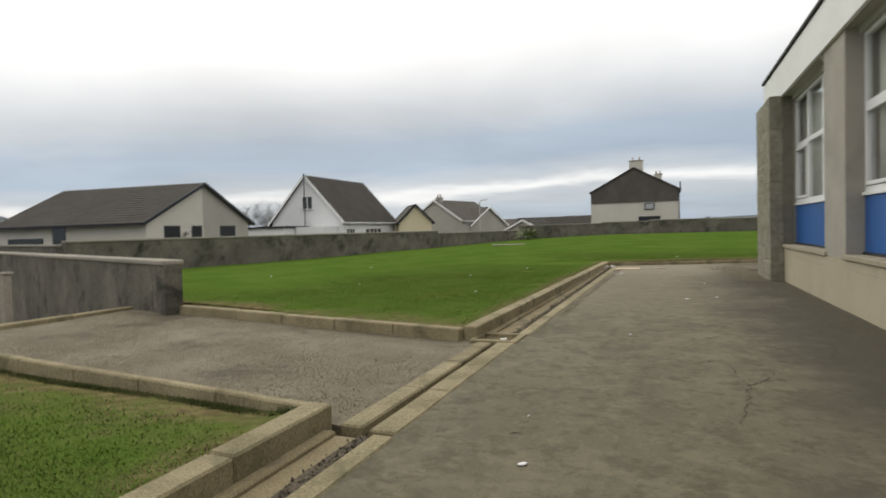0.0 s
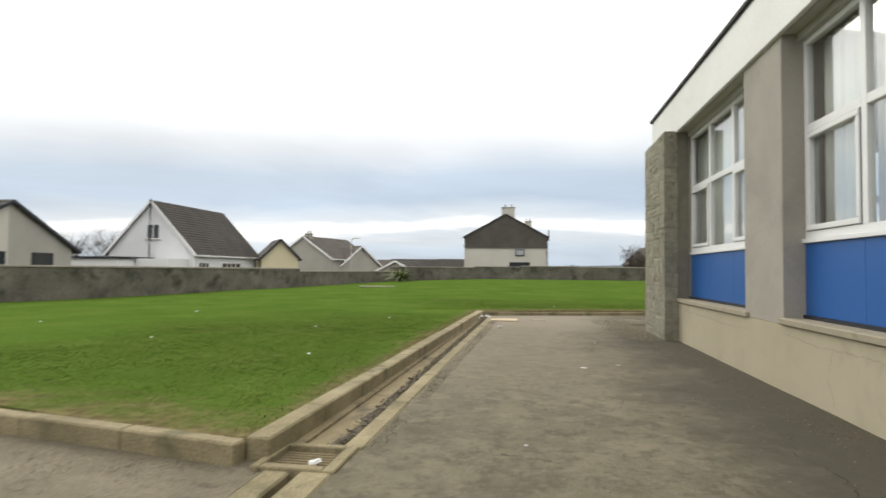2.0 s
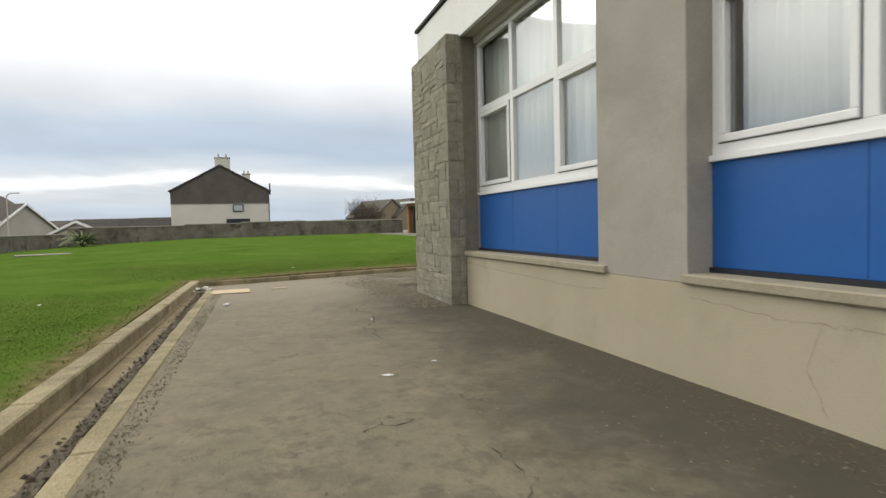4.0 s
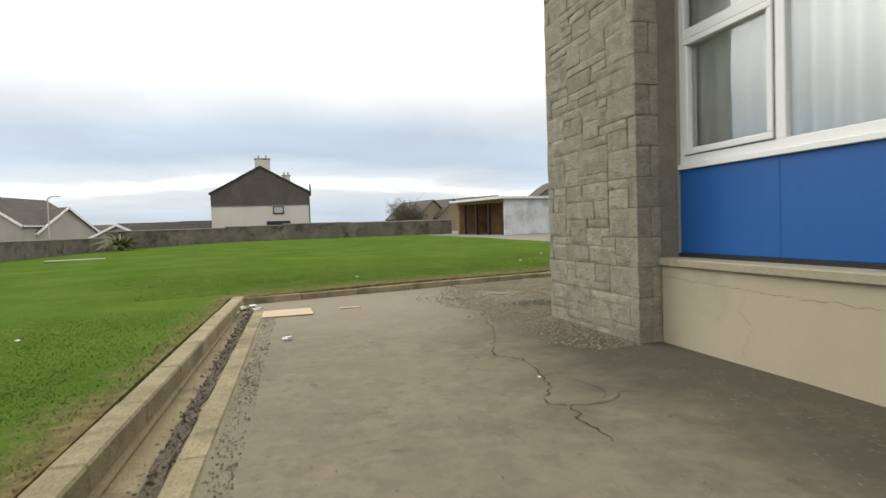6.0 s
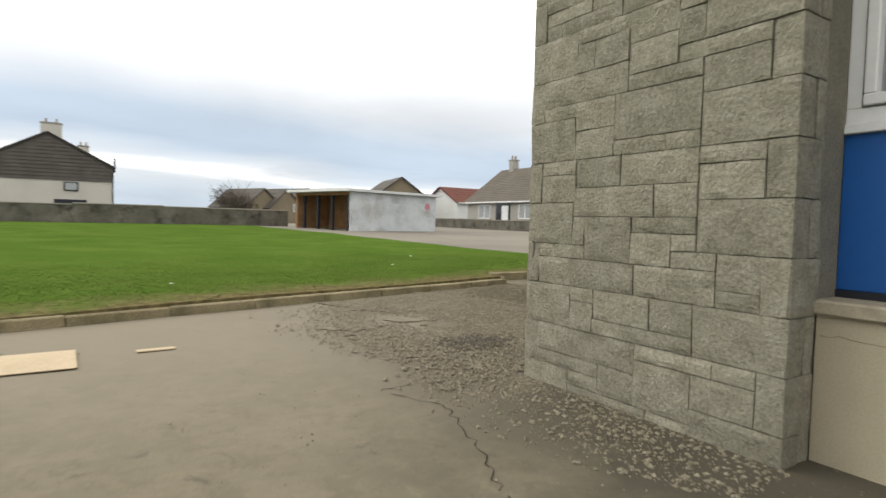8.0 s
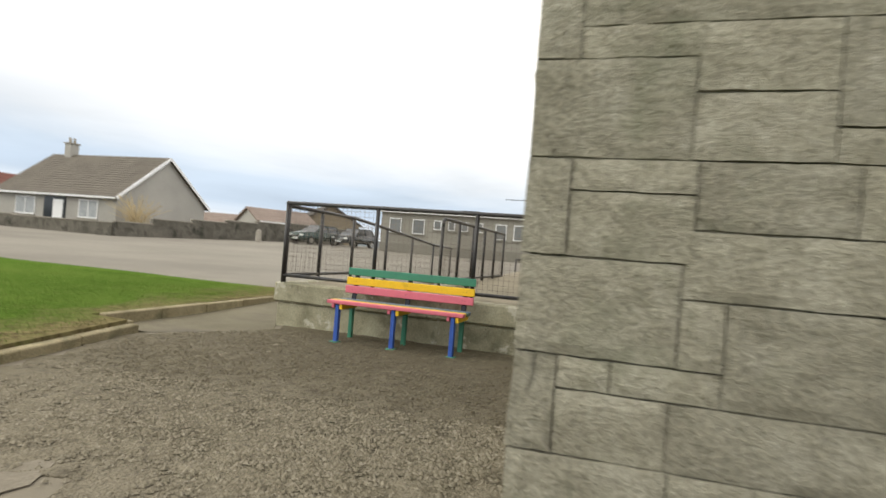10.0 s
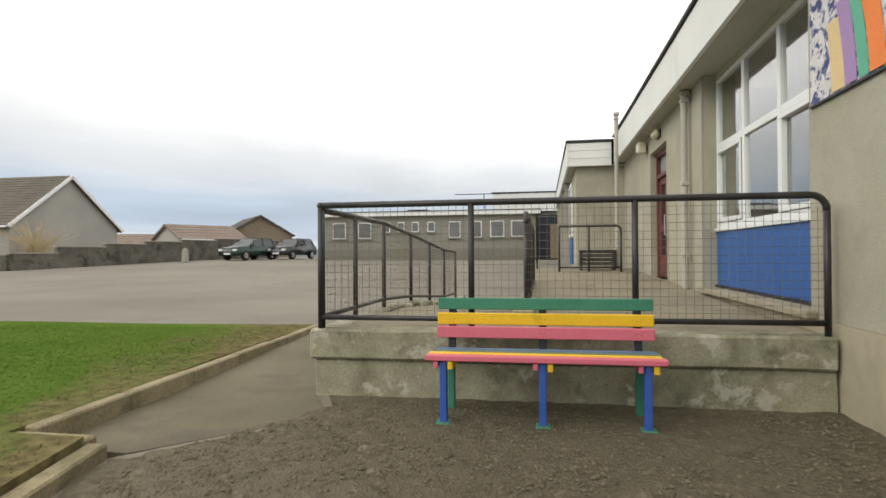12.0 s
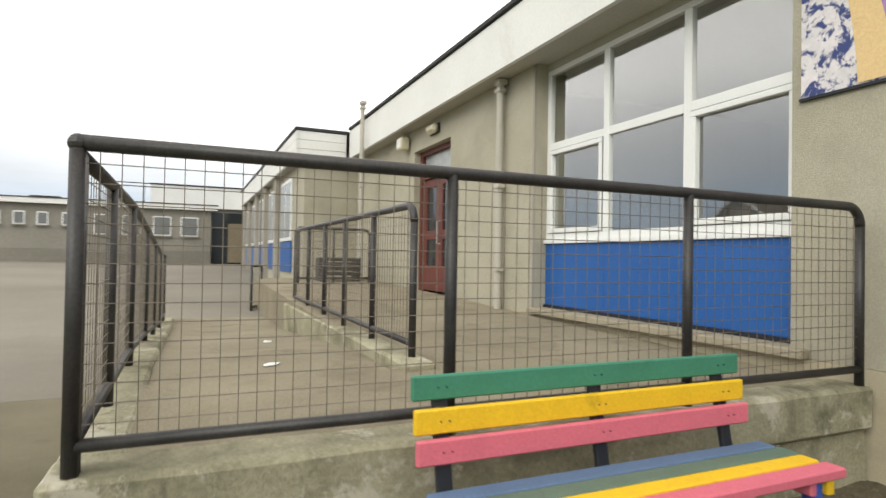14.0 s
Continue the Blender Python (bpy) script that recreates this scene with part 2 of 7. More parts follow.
# yard tone by y: paler to the north, darker to the south
tone_along(M_YARD, 5.0, 9.5, (0.205, 0.177, 0.128), "Y", 0.5)
tone_along(M_YARD, 7.5, 2.5, (0.110, 0.100, 0.069), "Y", 0.32)
# tarmac grows darker towards the west wall
tone_along(M_YARD, 0.6, 1.75, (0.062, 0.055, 0.041), "X", 0.88)
dust(M_YARD, (0.075, 0.064, 0.05), 2.8, 0.61, 0.66, 0.6)
# palest tone at the north end of the yard
tone_along(M_YARD, 12.6, 15.4, (0.235, 0.207, 0.158), "Y", 0.78)
M_GRAVEL = rough_mat("gravelly_tarmac", [(0.140, 0.121, 0.082), (0.180, 0.158, 0.111), (0.222, 0.196, 0.142)], 3.0, 60, 0.34, 0.8, 0.012, 0.95,
                     stain=(0.115, 0.100, 0.07), stain_scale=2.4, stain_low=0.52, stain_high=0.66, lumps=55)
dust(M_GRAVEL, (0.26, 0.228, 0.163), 15.0, 0.54, 0.64, 0.65)
dust(M_GRAVEL, (0.225, 0.198, 0.145), 1.6, 0.52, 0.66, 0.6)
# gravel tone by position: paler to the west, darker towards the bench
tone_along(M_GRAVEL, 3.2, 1.5, (0.225, 0.197, 0.150), "X", 0.8)
tone_along(M_GRAVEL, 3.4, 5.6, (0.092, 0.077, 0.049), "X", 0.75)
tone_along(M_GRAVEL, 16.4, 18.2, (0.150, 0.131, 0.090), "Y", 0.7)
dust(M_GRAVEL, (0.060, 0.049, 0.032), 7.0, 0.52, 0.63, 0.6)
dust(M_GRAVEL, (0.205, 0.178, 0.125), 10.0, 0.55, 0.64, 0.6)
dust(M_GRAVEL, (0.055, 0.046, 0.031), 20.0, 0.56, 0.65, 0.6)
M_CROSS = rough_mat("trodden_grit", [(0.148, 0.127, 0.090), (0.195, 0.171, 0.124), (0.235, 0.209, 0.156)], 1.6, 60, 0.32, 0.7, 0.018, 0.95,
                    stain=(0.115, 0.098, 0.076), stain_scale=1.3, stain_low=0.54, stain_high=0.66)
dust(M_CROSS, (0.085, 0.072, 0.055), 6.0, 0.58, 0.68, 0.7)
dust(M_CROSS, (0.33, 0.30, 0.24), 9.0, 0.60, 0.70, 0.5)
M_PATH = rough_mat("path_tarmac", [(0.120, 0.106, 0.070), (0.149, 0.133, 0.090), (0.172, 0.154, 0.107)], 0.9, 110, 0.18, 0.3, 0.005, 0.92,
                   stain=(0.105, 0.09, 0.069), stain_scale=0.8, stain_low=0.52, stain_high=0.7)
M_PLAY = rough_mat("playground_tarmac", [(0.182, 0.167, 0.138), (0.21, 0.193, 0.161), (0.235, 0.217, 0.181)], 0.22, 30, 0.12, 0.2, 0.01, 0.92,
                   stain=(0.165, 0.148, 0.125), stain_scale=0.12, stain_low=0.5, stain_high=0.7)
M_LAWN = rough_mat("mown_grass", [(0.062, 0.112, 0.018), (0.077, 0.132, 0.023), (0.097, 0.150, 0.029)], 0.6, 60, 0.26, 0.4, 0.02, 1.0, 0.0,
                   stain=(0.098, 0.138, 0.030), stain_scale=0.45, stain_low=0.55, stain_high=0.75, lumps=24)
dust(M_LAWN, (0.045, 0.090, 0.013), 5.0, 0.52, 0.66, 0.4)
dust(M_LAWN, (0.036, 0.072, 0.012), 1.5, 0.58, 0.70, 0.25)
dust(M_LAWN, (0.125, 0.165, 0.040), 12.0, 0.56, 0.68, 0.5)
M_BLADE = rough_mat("grass_blades", [(0.092, 0.150, 0.028), (0.118, 0.176, 0.038), (0.148, 0.198, 0.050)], 2.0, 20, 0.25, 0, 0, 1.0, 0.0,
                    stain=(0.150, 0.165, 0.050), stain_scale=0.8, stain_low=0.52, stain_high=0.75)


def worn_edges(m):
    """Bare earth where feet have worn the grass along the kerbs and at the corners, with a wandering soft edge."""
    n, l = m.node_tree.nodes, m.node_tree.links
    b = n["Principled BSDF"]
    geo = n.new("ShaderNodeNewGeometry")

    def line(a, bb, c, width):
        d = n.new("ShaderNodeVectorMath")
        d.operation = "DOT_PRODUCT"
        d.inputs[1].default_value = (a / width, bb / width, 0)
        l.new(geo.outputs["Position"], d.inputs[0])
        s = n.new("ShaderNodeMath")
        s.inputs[1].default_value = c / width
        l.new(d.outputs["Value"], s.inputs[0])
        return s.outputs[0]

    def pick(kind, p, q):
        s = n.new("ShaderNodeMath")
        s.operation = kind
        l.new(p, s.inputs[0])
        l.new(q, s.inputs[1])
        return s.outputs[0]

    drain = pick("MAXIMUM", line(-1, 0.022, -1.96, 0.42), line(0, 1, -16.7, 0.32))
    end = pick("MAXIMUM", line(-0.257, 0.966, -16.73, 0.95), line(-1, 0, -1.7, 0.3))
    plot = pick("MAXIMUM", line(-0.095, -1, 1.53, 1.1), line(0, 1, -3, 0.5))
    cross = pick("MAXIMUM", line(0.124, 1, -4.38, 0.8), line(0, -1, 3, 0.5))
    low = pick("MINIMUM", pick("MINIMUM", drain, end), pick("MINIMUM", plot, cross))
    ns = n.new("ShaderNodeTexNoise")
    ns.inputs["Scale"].default_value, ns.inputs["Detail"].default_value, ns.inputs["Roughness"].default_value = 1.3, 8, 0.72
    l.new(geo.outputs["Position"], ns.inputs["Vector"])
    k = n.new("ShaderNodeMath")
    k.operation = "MULTIPLY_ADD"
    k.inputs[1].default_value = 3.4
    l.new(ns.outputs["Fac"], k.inputs[0])
    l.new(low, k.inputs[2])
    mr = n.new("ShaderNodeMapRange")
    mr.inputs["From Min"].default_value, mr.inputs["From Max"].default_value = 1.85, 2.75
    mr.inputs["To Min"].default_value, mr.inputs["To Max"].default_value = 0.92, 0.0
    l.new(k.outputs[0], mr.inputs["Value"])
    tone = n.new("ShaderNodeTexNoise")
    tone.inputs["Scale"].default_value, tone.inputs["Detail"].default_value = 9.0, 6
    l.new(geo.outputs["Position"], tone.inputs["Vector"])
    ramp = n.new("ShaderNodeValToRGB")
    ramp.color_ramp.elements[0].position, ramp.color_ramp.elements[0].color = 0.36, (0.105, 0.08, 0.046, 1)
    ramp.color_ramp.elements[1].position, ramp.color_ramp.elements[1].color = 0.62, (0.20, 0.165, 0.085, 1)
    l.new(tone.outputs["Fac"], ramp.inputs[0])
    mx = n.new("ShaderNodeMix")
    mx.data_type = "RGBA"
    l.new(mr.outputs[0], mx.inputs[0])
    l.new(b.inputs["Base Color"].links[0].from_socket, mx.inputs[6])
    l.new(ramp.outputs[0], mx.inputs[7])
    l.new(mx.outputs[2], b.inputs["Base Color"])


worn_edges(M_LAWN)
M_DRY = rough_mat("dry_grass_blades", [(0.14, 0.135, 0.045), (0.19, 0.17, 0.075), (0.11, 0.15, 0.035)], 4, 14, 0.3, 0, 0, 0.9, 0.1)
M_FIELD = rough_mat("far_fields", [(0.05, 0.075, 0.035), (0.09, 0.10, 0.05), (0.12, 0.11, 0.075)], 0.02, 0.6, 0.3, 0, 0, 0.95)
M_KERB = rough_mat("kerb_concrete", [(0.19, 0.162, 0.094), (0.265, 0.226, 0.138), (0.33, 0.285, 0.178)], 2.6, 60, 0.36, 0.5, 0.006, 0.9, per_piece=0.06,
                   stain=(0.12, 0.11, 0.062), stain_scale=1.8, stain_low=0.52, stain_high=0.70)
M_MOSS = rough_mat("dark_kerb_moss", [(0.035, 0.045, 0.016), (0.060, 0.075, 0.026), (0.085, 0.080, 0.040)], 6, 30, 0.3, 0, 0, 1.0, 0.0)
M_CHANNEL = rough_mat("channel_concrete", [(0.22, 0.18, 0.106), (0.30, 0.25, 0.155)], 2.2, 70, 0.3, 0.5, 0.006, 0.92,
                      stain=(0.12, 0.10, 0.07), stain_scale=2.2, stain_low=0.5, stain_high=0.68)
M_DEBRIS = rough_mat("wet_leaf_litter", [(0.085, 0.072, 0.052), (0.14, 0.118, 0.085), (0.215, 0.185, 0.138)], 18, 90, 0.5, 0.9, 0.02, 0.9, lumps=60)
M_STONE = rough_mat("split_stone_block", [(0.215, 0.200, 0.152), (0.272, 0.256, 0.199), (0.325, 0.308, 0.248)], 7, 48, 0.28, 1.0, 0.014, 0.93,
                    per_piece=0.13, stain=(0.185, 0.185, 0.130), stain_scale=3.0, stain_low=0.54, stain_high=0.75)
dust(M_STONE, (0.40, 0.385, 0.33), 40.0, 0.60, 0.70, 0.6)
dust(M_STONE, (0.13, 0.12, 0.092), 30.0, 0.60, 0.72, 0.5)
M_MORTAR = rough_mat("grey_mortar", [(0.155, 0.145, 0.112), (0.21, 0.197, 0.155)], 5, 90, 0.3, 0.6, 0.006, 0.95)
M_RENDER = rough_mat("beige_roughcast", [(0.355, 0.332, 0.26), (0.413, 0.386, 0.304), (0.445, 0.42, 0.342)], 0.9, 130, 0.2, 0.7, 0.007, 0.93,
                     stain=(0.31, 0.285, 0.23), stain_scale=0.6, stain_low=0.52, stain_high=0.75)
M_PIERGREY = rough_mat("grey_cement_pier", [(0.33, 0.305, 0.265), (0.385, 0.36, 0.315)], 1.3, 120, 0.15, 0.5, 0.005, 0.92,
                       stain=(0.27, 0.255, 0.225), stain_scale=1.1, stain_low=0.52, stain_high=0.75)
M_PLINTH = rough_mat("painted_base_render", [(0.385, 0.34, 0.245), (0.435, 0.385, 0.285)], 1.1, 100, 0.1, 0.35, 0.004, 0.85,
                     stain=(0.30, 0.27, 0.20), stain_scale=0.9, stain_low=0.55, stain_high=0.78)
M_SILL = rough_mat("sill_concrete", [(0.30, 0.265, 0.195), (0.36, 0.32, 0.24)], 2.5, 90, 0.2, 0.4, 0.004, 0.9,
                   stain=(0.19, 0.17, 0.125), stain_scale=2.5, stain_low=0.55, stain_high=0.7)
M_WHITE = rough_mat("white_upvc", [(0.76, 0.77, 0.77), (0.80, 0.80, 0.80)], 1.5, 40, 0.03, 0, 0, 0.35, 0.5)
M_FASCIA = rough_mat("white_painted_board", [(0.70, 0.70, 0.68), (0.78, 0.78, 0.765)], 0.8, 25, 0.05, 0.1, 0.002, 0.6, 0.4,
                     stain=(0.55, 0.54, 0.50), stain_scale=0.9, stain_low=0.62, stain_high=0.85)
M_SOFFIT = rough_mat("grey_soffit", [(0.42, 0.41, 0.37), (0.48, 0.465, 0.42)], 1.2, 30, 0.08, 0.1, 0.002, 0.85)
M_ROOFEDGE = rough_mat("black_felt_edge", [(0.03, 0.03, 0.032), (0.05, 0.05, 0.052)], 2, 50, 0.2, 0.2, 0.003, 0.7)
M_BLUE = rough_mat("blue_panel", [(0.014, 0.094, 0.33), (0.017, 0.107, 0.365)], 0.6, 12, 0.04, 0.03, 0.002, 0.38, 0.45)
M_TRIM = mat("dark_trim", (0.02, 0.022, 0.03), 0.5)
M_GASKET = mat("grey_gasket", (0.16, 0.165, 0.17), 0.7)
M_CURTAIN = rough_mat("pale_curtain", [(0.88, 0.92, 0.89), (0.93, 0.95, 0.92)], 1.5, 60, 0.06, 0, 0, 0.9, stretch=(1, 1, 0.1))
M_ROOM = rough_mat("room_paint", [(0.30, 0.31, 0.28), (0.36, 0.36, 0.33)], 0.8, 20, 0.05, 0, 0, 0.9)
M_RAIL = rough_mat("black_rail_paint", [(0.018, 0.017, 0.018), (0.04, 0.036, 0.035)], 6, 80, 0.4, 0.3, 0.002, 0.45, 0.5)
M_MESH = rough_mat("galvanised_wire", [(0.14, 0.12, 0.095), (0.20, 0.17, 0.14)], 8, 60, 0.2, 0, 0, 0.5, 0.5, metal=0.5)
M_CONC = rough_mat("old_ramp_concrete", [(0.20, 0.188, 0.126), (0.315, 0.296, 0.208), (0.40, 0.380, 0.278)], 2.2, 50, 0.22, 0.7, 0.010, 0.93,
                   stain=(0.145, 0.14, 0.092), stain_scale=1.7, stain_low=0.52, stain_high=0.66)
dust(M_CONC, (0.50, 0.47, 0.39), 4.0, 0.56, 0.62, 0.75)
dust(M_CONC, (0.13, 0.118, 0.088), 9.0, 0.60, 0.68, 0.7)
M_RAMP = rough_mat("ramp_screed", [(0.222, 0.193, 0.138), (0.285, 0.250, 0.182)], 1.2, 70, 0.20, 0.4, 0.006, 0.92,
                   stain=(0.155, 0.132, 0.092), stain_scale=1.6, stain_low=0.52, stain_high=0.72)


def paint(name, c, edge=0.7):
    return rough_mat(name, [tuple(v * edge for v in c), c], 5, 70, 0.10, 0.25, 0.002, 0.55, 0.4,
                     stain=tuple(v * 0.55 for v in c), stain_scale=6, stain_low=0.64, stain_high=0.8)


M_BGREEN = paint("bench_green_paint", (0.055, 0.24, 0.155), 0.85)
M_BYELLOW = paint("bench_yellow_paint", (0.82, 0.52, 0.02), 0.9)
M_BPINK = paint("bench_pink_paint", (0.68, 0.16, 0.22), 0.9)
M_BBLUE = paint("bench_blue_paint", (0.04, 0.105, 0.42), 0.85)
M_BGREENW = paint("weathered_green_paint", (0.120, 0.185, 0.145), 0.8)
M_BBLUEW = paint("weathered_blue_paint", (0.105, 0.175, 0.30), 0.8)
M_PIPE = rough_mat("grey_downpipe", [(0.42, 0.40, 0.35), (0.48, 0.455, 0.40)], 3, 40, 0.08, 0, 0, 0.6)
M_DOOR = rough_mat("dark_red_door", [(0.12, 0.035, 0.028), (0.15, 0.045, 0.035)], 3, 40, 0.12, 0.1, 0.002, 0.5, 0.4)
M_STEEL = mat("brushed_steel", (0.6, 0.6, 0.6), 0.35, 0.9)
M_SLATE = rough_mat("dark_roof_tile", [(0.045, 0.041, 0.037), (0.066, 0.060, 0.054)], 0.8, 14, 0.25, 0, 0, 0.85)
M_BROWNTILE = rough_mat("brown_roof_tile", [(0.082, 0.074, 0.066), (0.115, 0.104, 0.093)], 0.8, 14, 0.2, 0, 0, 0.85)
M_GREYTILE = rough_mat("grey_brown_roof_tile", [(0.115, 0.10, 0.083), (0.15, 0.133, 0.11)], 0.8, 14, 0.2, 0, 0, 0.88)
M_PINKTILE = rough_mat("faded_pink_roof_tile", [(0.20, 0.155, 0.13), (0.25, 0.20, 0.17)], 0.8, 14, 0.2, 0, 0, 0.88)
M_REDTILE = rough_mat("red_roof_tile", [(0.12, 0.045, 0.034), (0.155, 0.06, 0.045)], 0.8, 14, 0.2, 0, 0, 0.85)
M_HWHITE = rough_mat("white_harling", [(0.66, 0.67, 0.68), (0.74, 0.75, 0.76)], 0.4, 18, 0.06, 0.3, 0.01, 0.92)
M_HCREAM = rough_mat("cream_harling", [(0.50, 0.48, 0.43), (0.57, 0.55, 0.50)], 0.4, 18, 0.08, 0.3, 0.01, 0.92)
M_HGREY = rough_mat("grey_harling", [(0.33, 0.32, 0.29), (0.40, 0.385, 0.35)], 0.4, 18, 0.1, 0.4, 0.01, 0.93)
M_HYELLOW = rough_mat("yellow_harling", [(0.58, 0.52, 0.36), (0.64, 0.58, 0.41)], 0.4, 18, 0.06, 0.3, 0.01, 0.92)
M_HBROWN = rough_mat("brown_harling", [(0.20, 0.165, 0.115), (0.26, 0.215, 0.15)], 0.5, 10, 0.12, 0, 0, 0.93)
M_GWALL = rough_mat("weathered_garden_wall", [(0.085, 0.08, 0.066), (0.13, 0.12, 0.10), (0.18, 0.165, 0.14)], 0.9, 18, 0.25, 0.5, 0.01, 0.95,
                    stain=(0.035, 0.036, 0.028), stain_scale=1.3, stain_low=0.5, stain_high=0.68)
M_COPE = rough_mat("wall_cope", [(0.26, 0.24, 0.205), (0.34, 0.315, 0.27)], 1.5, 40, 0.2, 0.4, 0.006, 0.93, per_piece=0.1)
M_SHED = rough_mat("faded_shed_paint", [(0.36, 0.38, 0.38), (0.50, 0.53, 0.55), (0.58, 0.61, 0.63)], 0.8, 10, 0.12, 0.3, 0.01, 0.9,
                   stain=(0.30, 0.27, 0.24), stain_scale=0.7, stain_low=0.54, stain_high=0.75)
M_SHEDIN = rough_mat("brown_shed_boards", [(0.24, 0.13, 0.06), (0.38, 0.22, 0.105)], 1.5, 12, 0.25, 0, 0, 0.9)
M_SHEDROOF = rough_mat("pale_shed_roof", [(0.50, 0.52, 0.54), (0.60, 0.62, 0.63)], 1.0, 10, 0.1, 0, 0, 0.8)
M_BLOCKWALL = rough_mat("grey_block_render", [(0.225, 0.213, 0.182), (0.275, 0.262, 0.225)], 0.4, 8, 0.1, 0, 0, 0.93)
M_BLOCKBASE = rough_mat("dark_block_base", [(0.185, 0.174, 0.146), (0.225, 0.212, 0.18)], 0.4, 8, 0.1, 0, 0, 0.93)
# dark far glass, also used as painted shade in porches
M_DARKGLASS_SHADE = mat("far_glass_and_shade", (0.03, 0.035, 0.04), 0.08, 0, 0.6)
M_LITGLASS = rough_mat("curtained_window", [(0.30, 0.32, 0.33), (0.42, 0.44, 0.45)], 3, 10, 0.1, 0, 0, 0.25, 0.5)
M_PAPER = rough_mat("litter_paper", [(0.72, 0.72, 0.72), (0.80, 0.80, 0.80)], 9, 60, 0.05, 0, 0, 0.8)
M_BOARD = rough_mat("sandy_board", [(0.46, 0.37, 0.25), (0.54, 0.44, 0.31)], 3, 40, 0.12, 0.2, 0.003, 0.9)
M_TWIG = rough_mat("bare_twigs", [(0.07, 0.058, 0.045), (0.12, 0.10, 0.08)], 4, 30, 0.2, 0, 0, 0.9)
M_LEAF = rough_mat("shrub_leaves", [(0.06, 0.09, 0.03), (0.11, 0.14, 0.055), (0.19, 0.20, 0.11)], 3, 20, 0.4, 0, 0, 0.7)
M_STRAP = rough_mat("strap_leaves", [(0.11, 0.14, 0.055), (0.17, 0.20, 0.09), (0.24, 0.26, 0.14)], 3, 20, 0.3, 0, 0, 0.7)
M_STRAW = rough_mat("dry_pampas", [(0.42, 0.34, 0.20), (0.55, 0.46, 0.30)], 3, 20, 0.25, 0, 0, 0.9)
M_CARGREEN = mat("dark_green_car_paint", (0.02, 0.045, 0.04), 0.25, 0.3, 0.6)
M_CARGREY = mat("dark_grey_car_paint", (0.035, 0.04, 0.042), 0.25, 0.3, 0.6)
M_TYRE = mat("tyre_rubber", (0.02, 0.02, 0.02), 0.85)
M_CHROME = mat("bright_metal", (0.7, 0.7, 0.7), 0.25, 1.0)
M_LAMP = mat("lamp_lens", (0.75, 0.75, 0.72), 0.2, 0, 0.6)
M_CREAMBOX = rough_mat("cream_plastic", [(0.60, 0.55, 0.40), (0.66, 0.61, 0.46)], 4, 20, 0.06, 0, 0, 0.6)

M_GLASS = bpy.data.materials.new("window_glass")
M_GLASS.use_nodes = True
_gb = M_GLASS.node_tree.nodes["Principled BSDF"]
_gb.inputs["Base Color"].default_value = (0.96, 0.985, 0.975, 1)
_gb.inputs["Roughness"].default_value = 0.02
_gb.inputs["IOR"].default_value = 2.4
_gb.inputs["Transmission Weight"].default_value = 1.0


# ---------------------------------------------------------------- builders
def link(name, bm, material, parent=None, label="", smooth=False):
    me = bpy.data.meshes.new(name)
    bmesh.ops.recalc_face_normals(bm, faces=bm.faces)
    bm.to_mesh(me)
    bm.free()
    me.materials.append(material)
    if smooth:
        for p in me.polygons:
            p.use_smooth = True
    ob = new(name, me)
    if parent is not None:
        ob.parent = parent
    if label:
        ob["label"] = label
    return ob


def part(name, bm, material, parent, label="", smooth=False):
    return link(name, bm, material, parent, label, smooth)


def raw(name, verts, faces, material, parent=None, smooth=False):
    me = bpy.data.meshes.new(name)
    me.from_pydata(verts, [], faces)
    me.update()
    me.materials.append(material)
    if smooth:
        for p in me.polygons:
            p.use_smooth = True
    ob = new(name, me)
    if parent is not None:
        ob.parent = parent
    return ob


def empty(name, at, label, category, group="", kind="", turn=0.0):
    ob = new(name)
    ob.empty_display_size = 0.1
    ob.matrix_world = pose(*at, 0, 0, turn)
    return tagged(ob, label, category, group, kind)


def box(x0, x1, y0, y1, z0, z1, bevel=0.0, bm=None):
    """A box between two corners, with bevelled edges."""
    b = bm or bmesh.new()
    m = Matrix.Translation(((x0 + x1) / 2, (y0 + y1) / 2, (z0 + z1) / 2)) @ Matrix.Diagonal((abs(x1 - x0), abs(y1 - y0), abs(z1 - z0), 1))
    r = bmesh.ops.create_cube(b, size=1, matrix=m)
    if bevel:
        es = list({e for v in r["verts"] for e in v.link_edges})
        bmesh.ops.bevel(b, geom=es, offset=bevel, segments=1, affect="EDGES")
    return b


def prism(pts, z0, z1, bm=None):
    """An upright prism over a plan polygon."""
    b = bm or bmesh.new()
    lo = [b.verts.new((x, y, z0)) for x, y in pts]
    hi = [b.verts.new((x, y, z1)) for x, y in pts]
    b.faces.new(lo[::-1])
    b.faces.new(hi)
    k = len(pts)
    for i in range(k):
        b.faces.new((lo[i], lo[(i + 1) % k], hi[(i + 1) % k], hi[i]))
    return b


def bar(p, q, w, h, bevel=0.0, up=(0, 0, 1), bm=None):
    """A rectangular bar from p to q, w wide and h high."""
    b = bm or bmesh.new()
    p, q = Vector(p), Vector(q)
    d = (q - p).normalized()
    s = d.cross(Vector(up)).normalized()
    u = s.cross(d)
    m = Matrix((s, d, u)).transposed().to_4x4()
    m.translation = (p + q) / 2
    r = bmesh.ops.create_cube(b, size=1, matrix=m @ Matrix.Diagonal((w, (q - p).length, h, 1)))
    if bevel:
        es = list({e for v in r["verts"] for e in v.link_edges})
        bmesh.ops.bevel(b, geom=es, offset=bevel, segments=1, affect="EDGES")
    return b


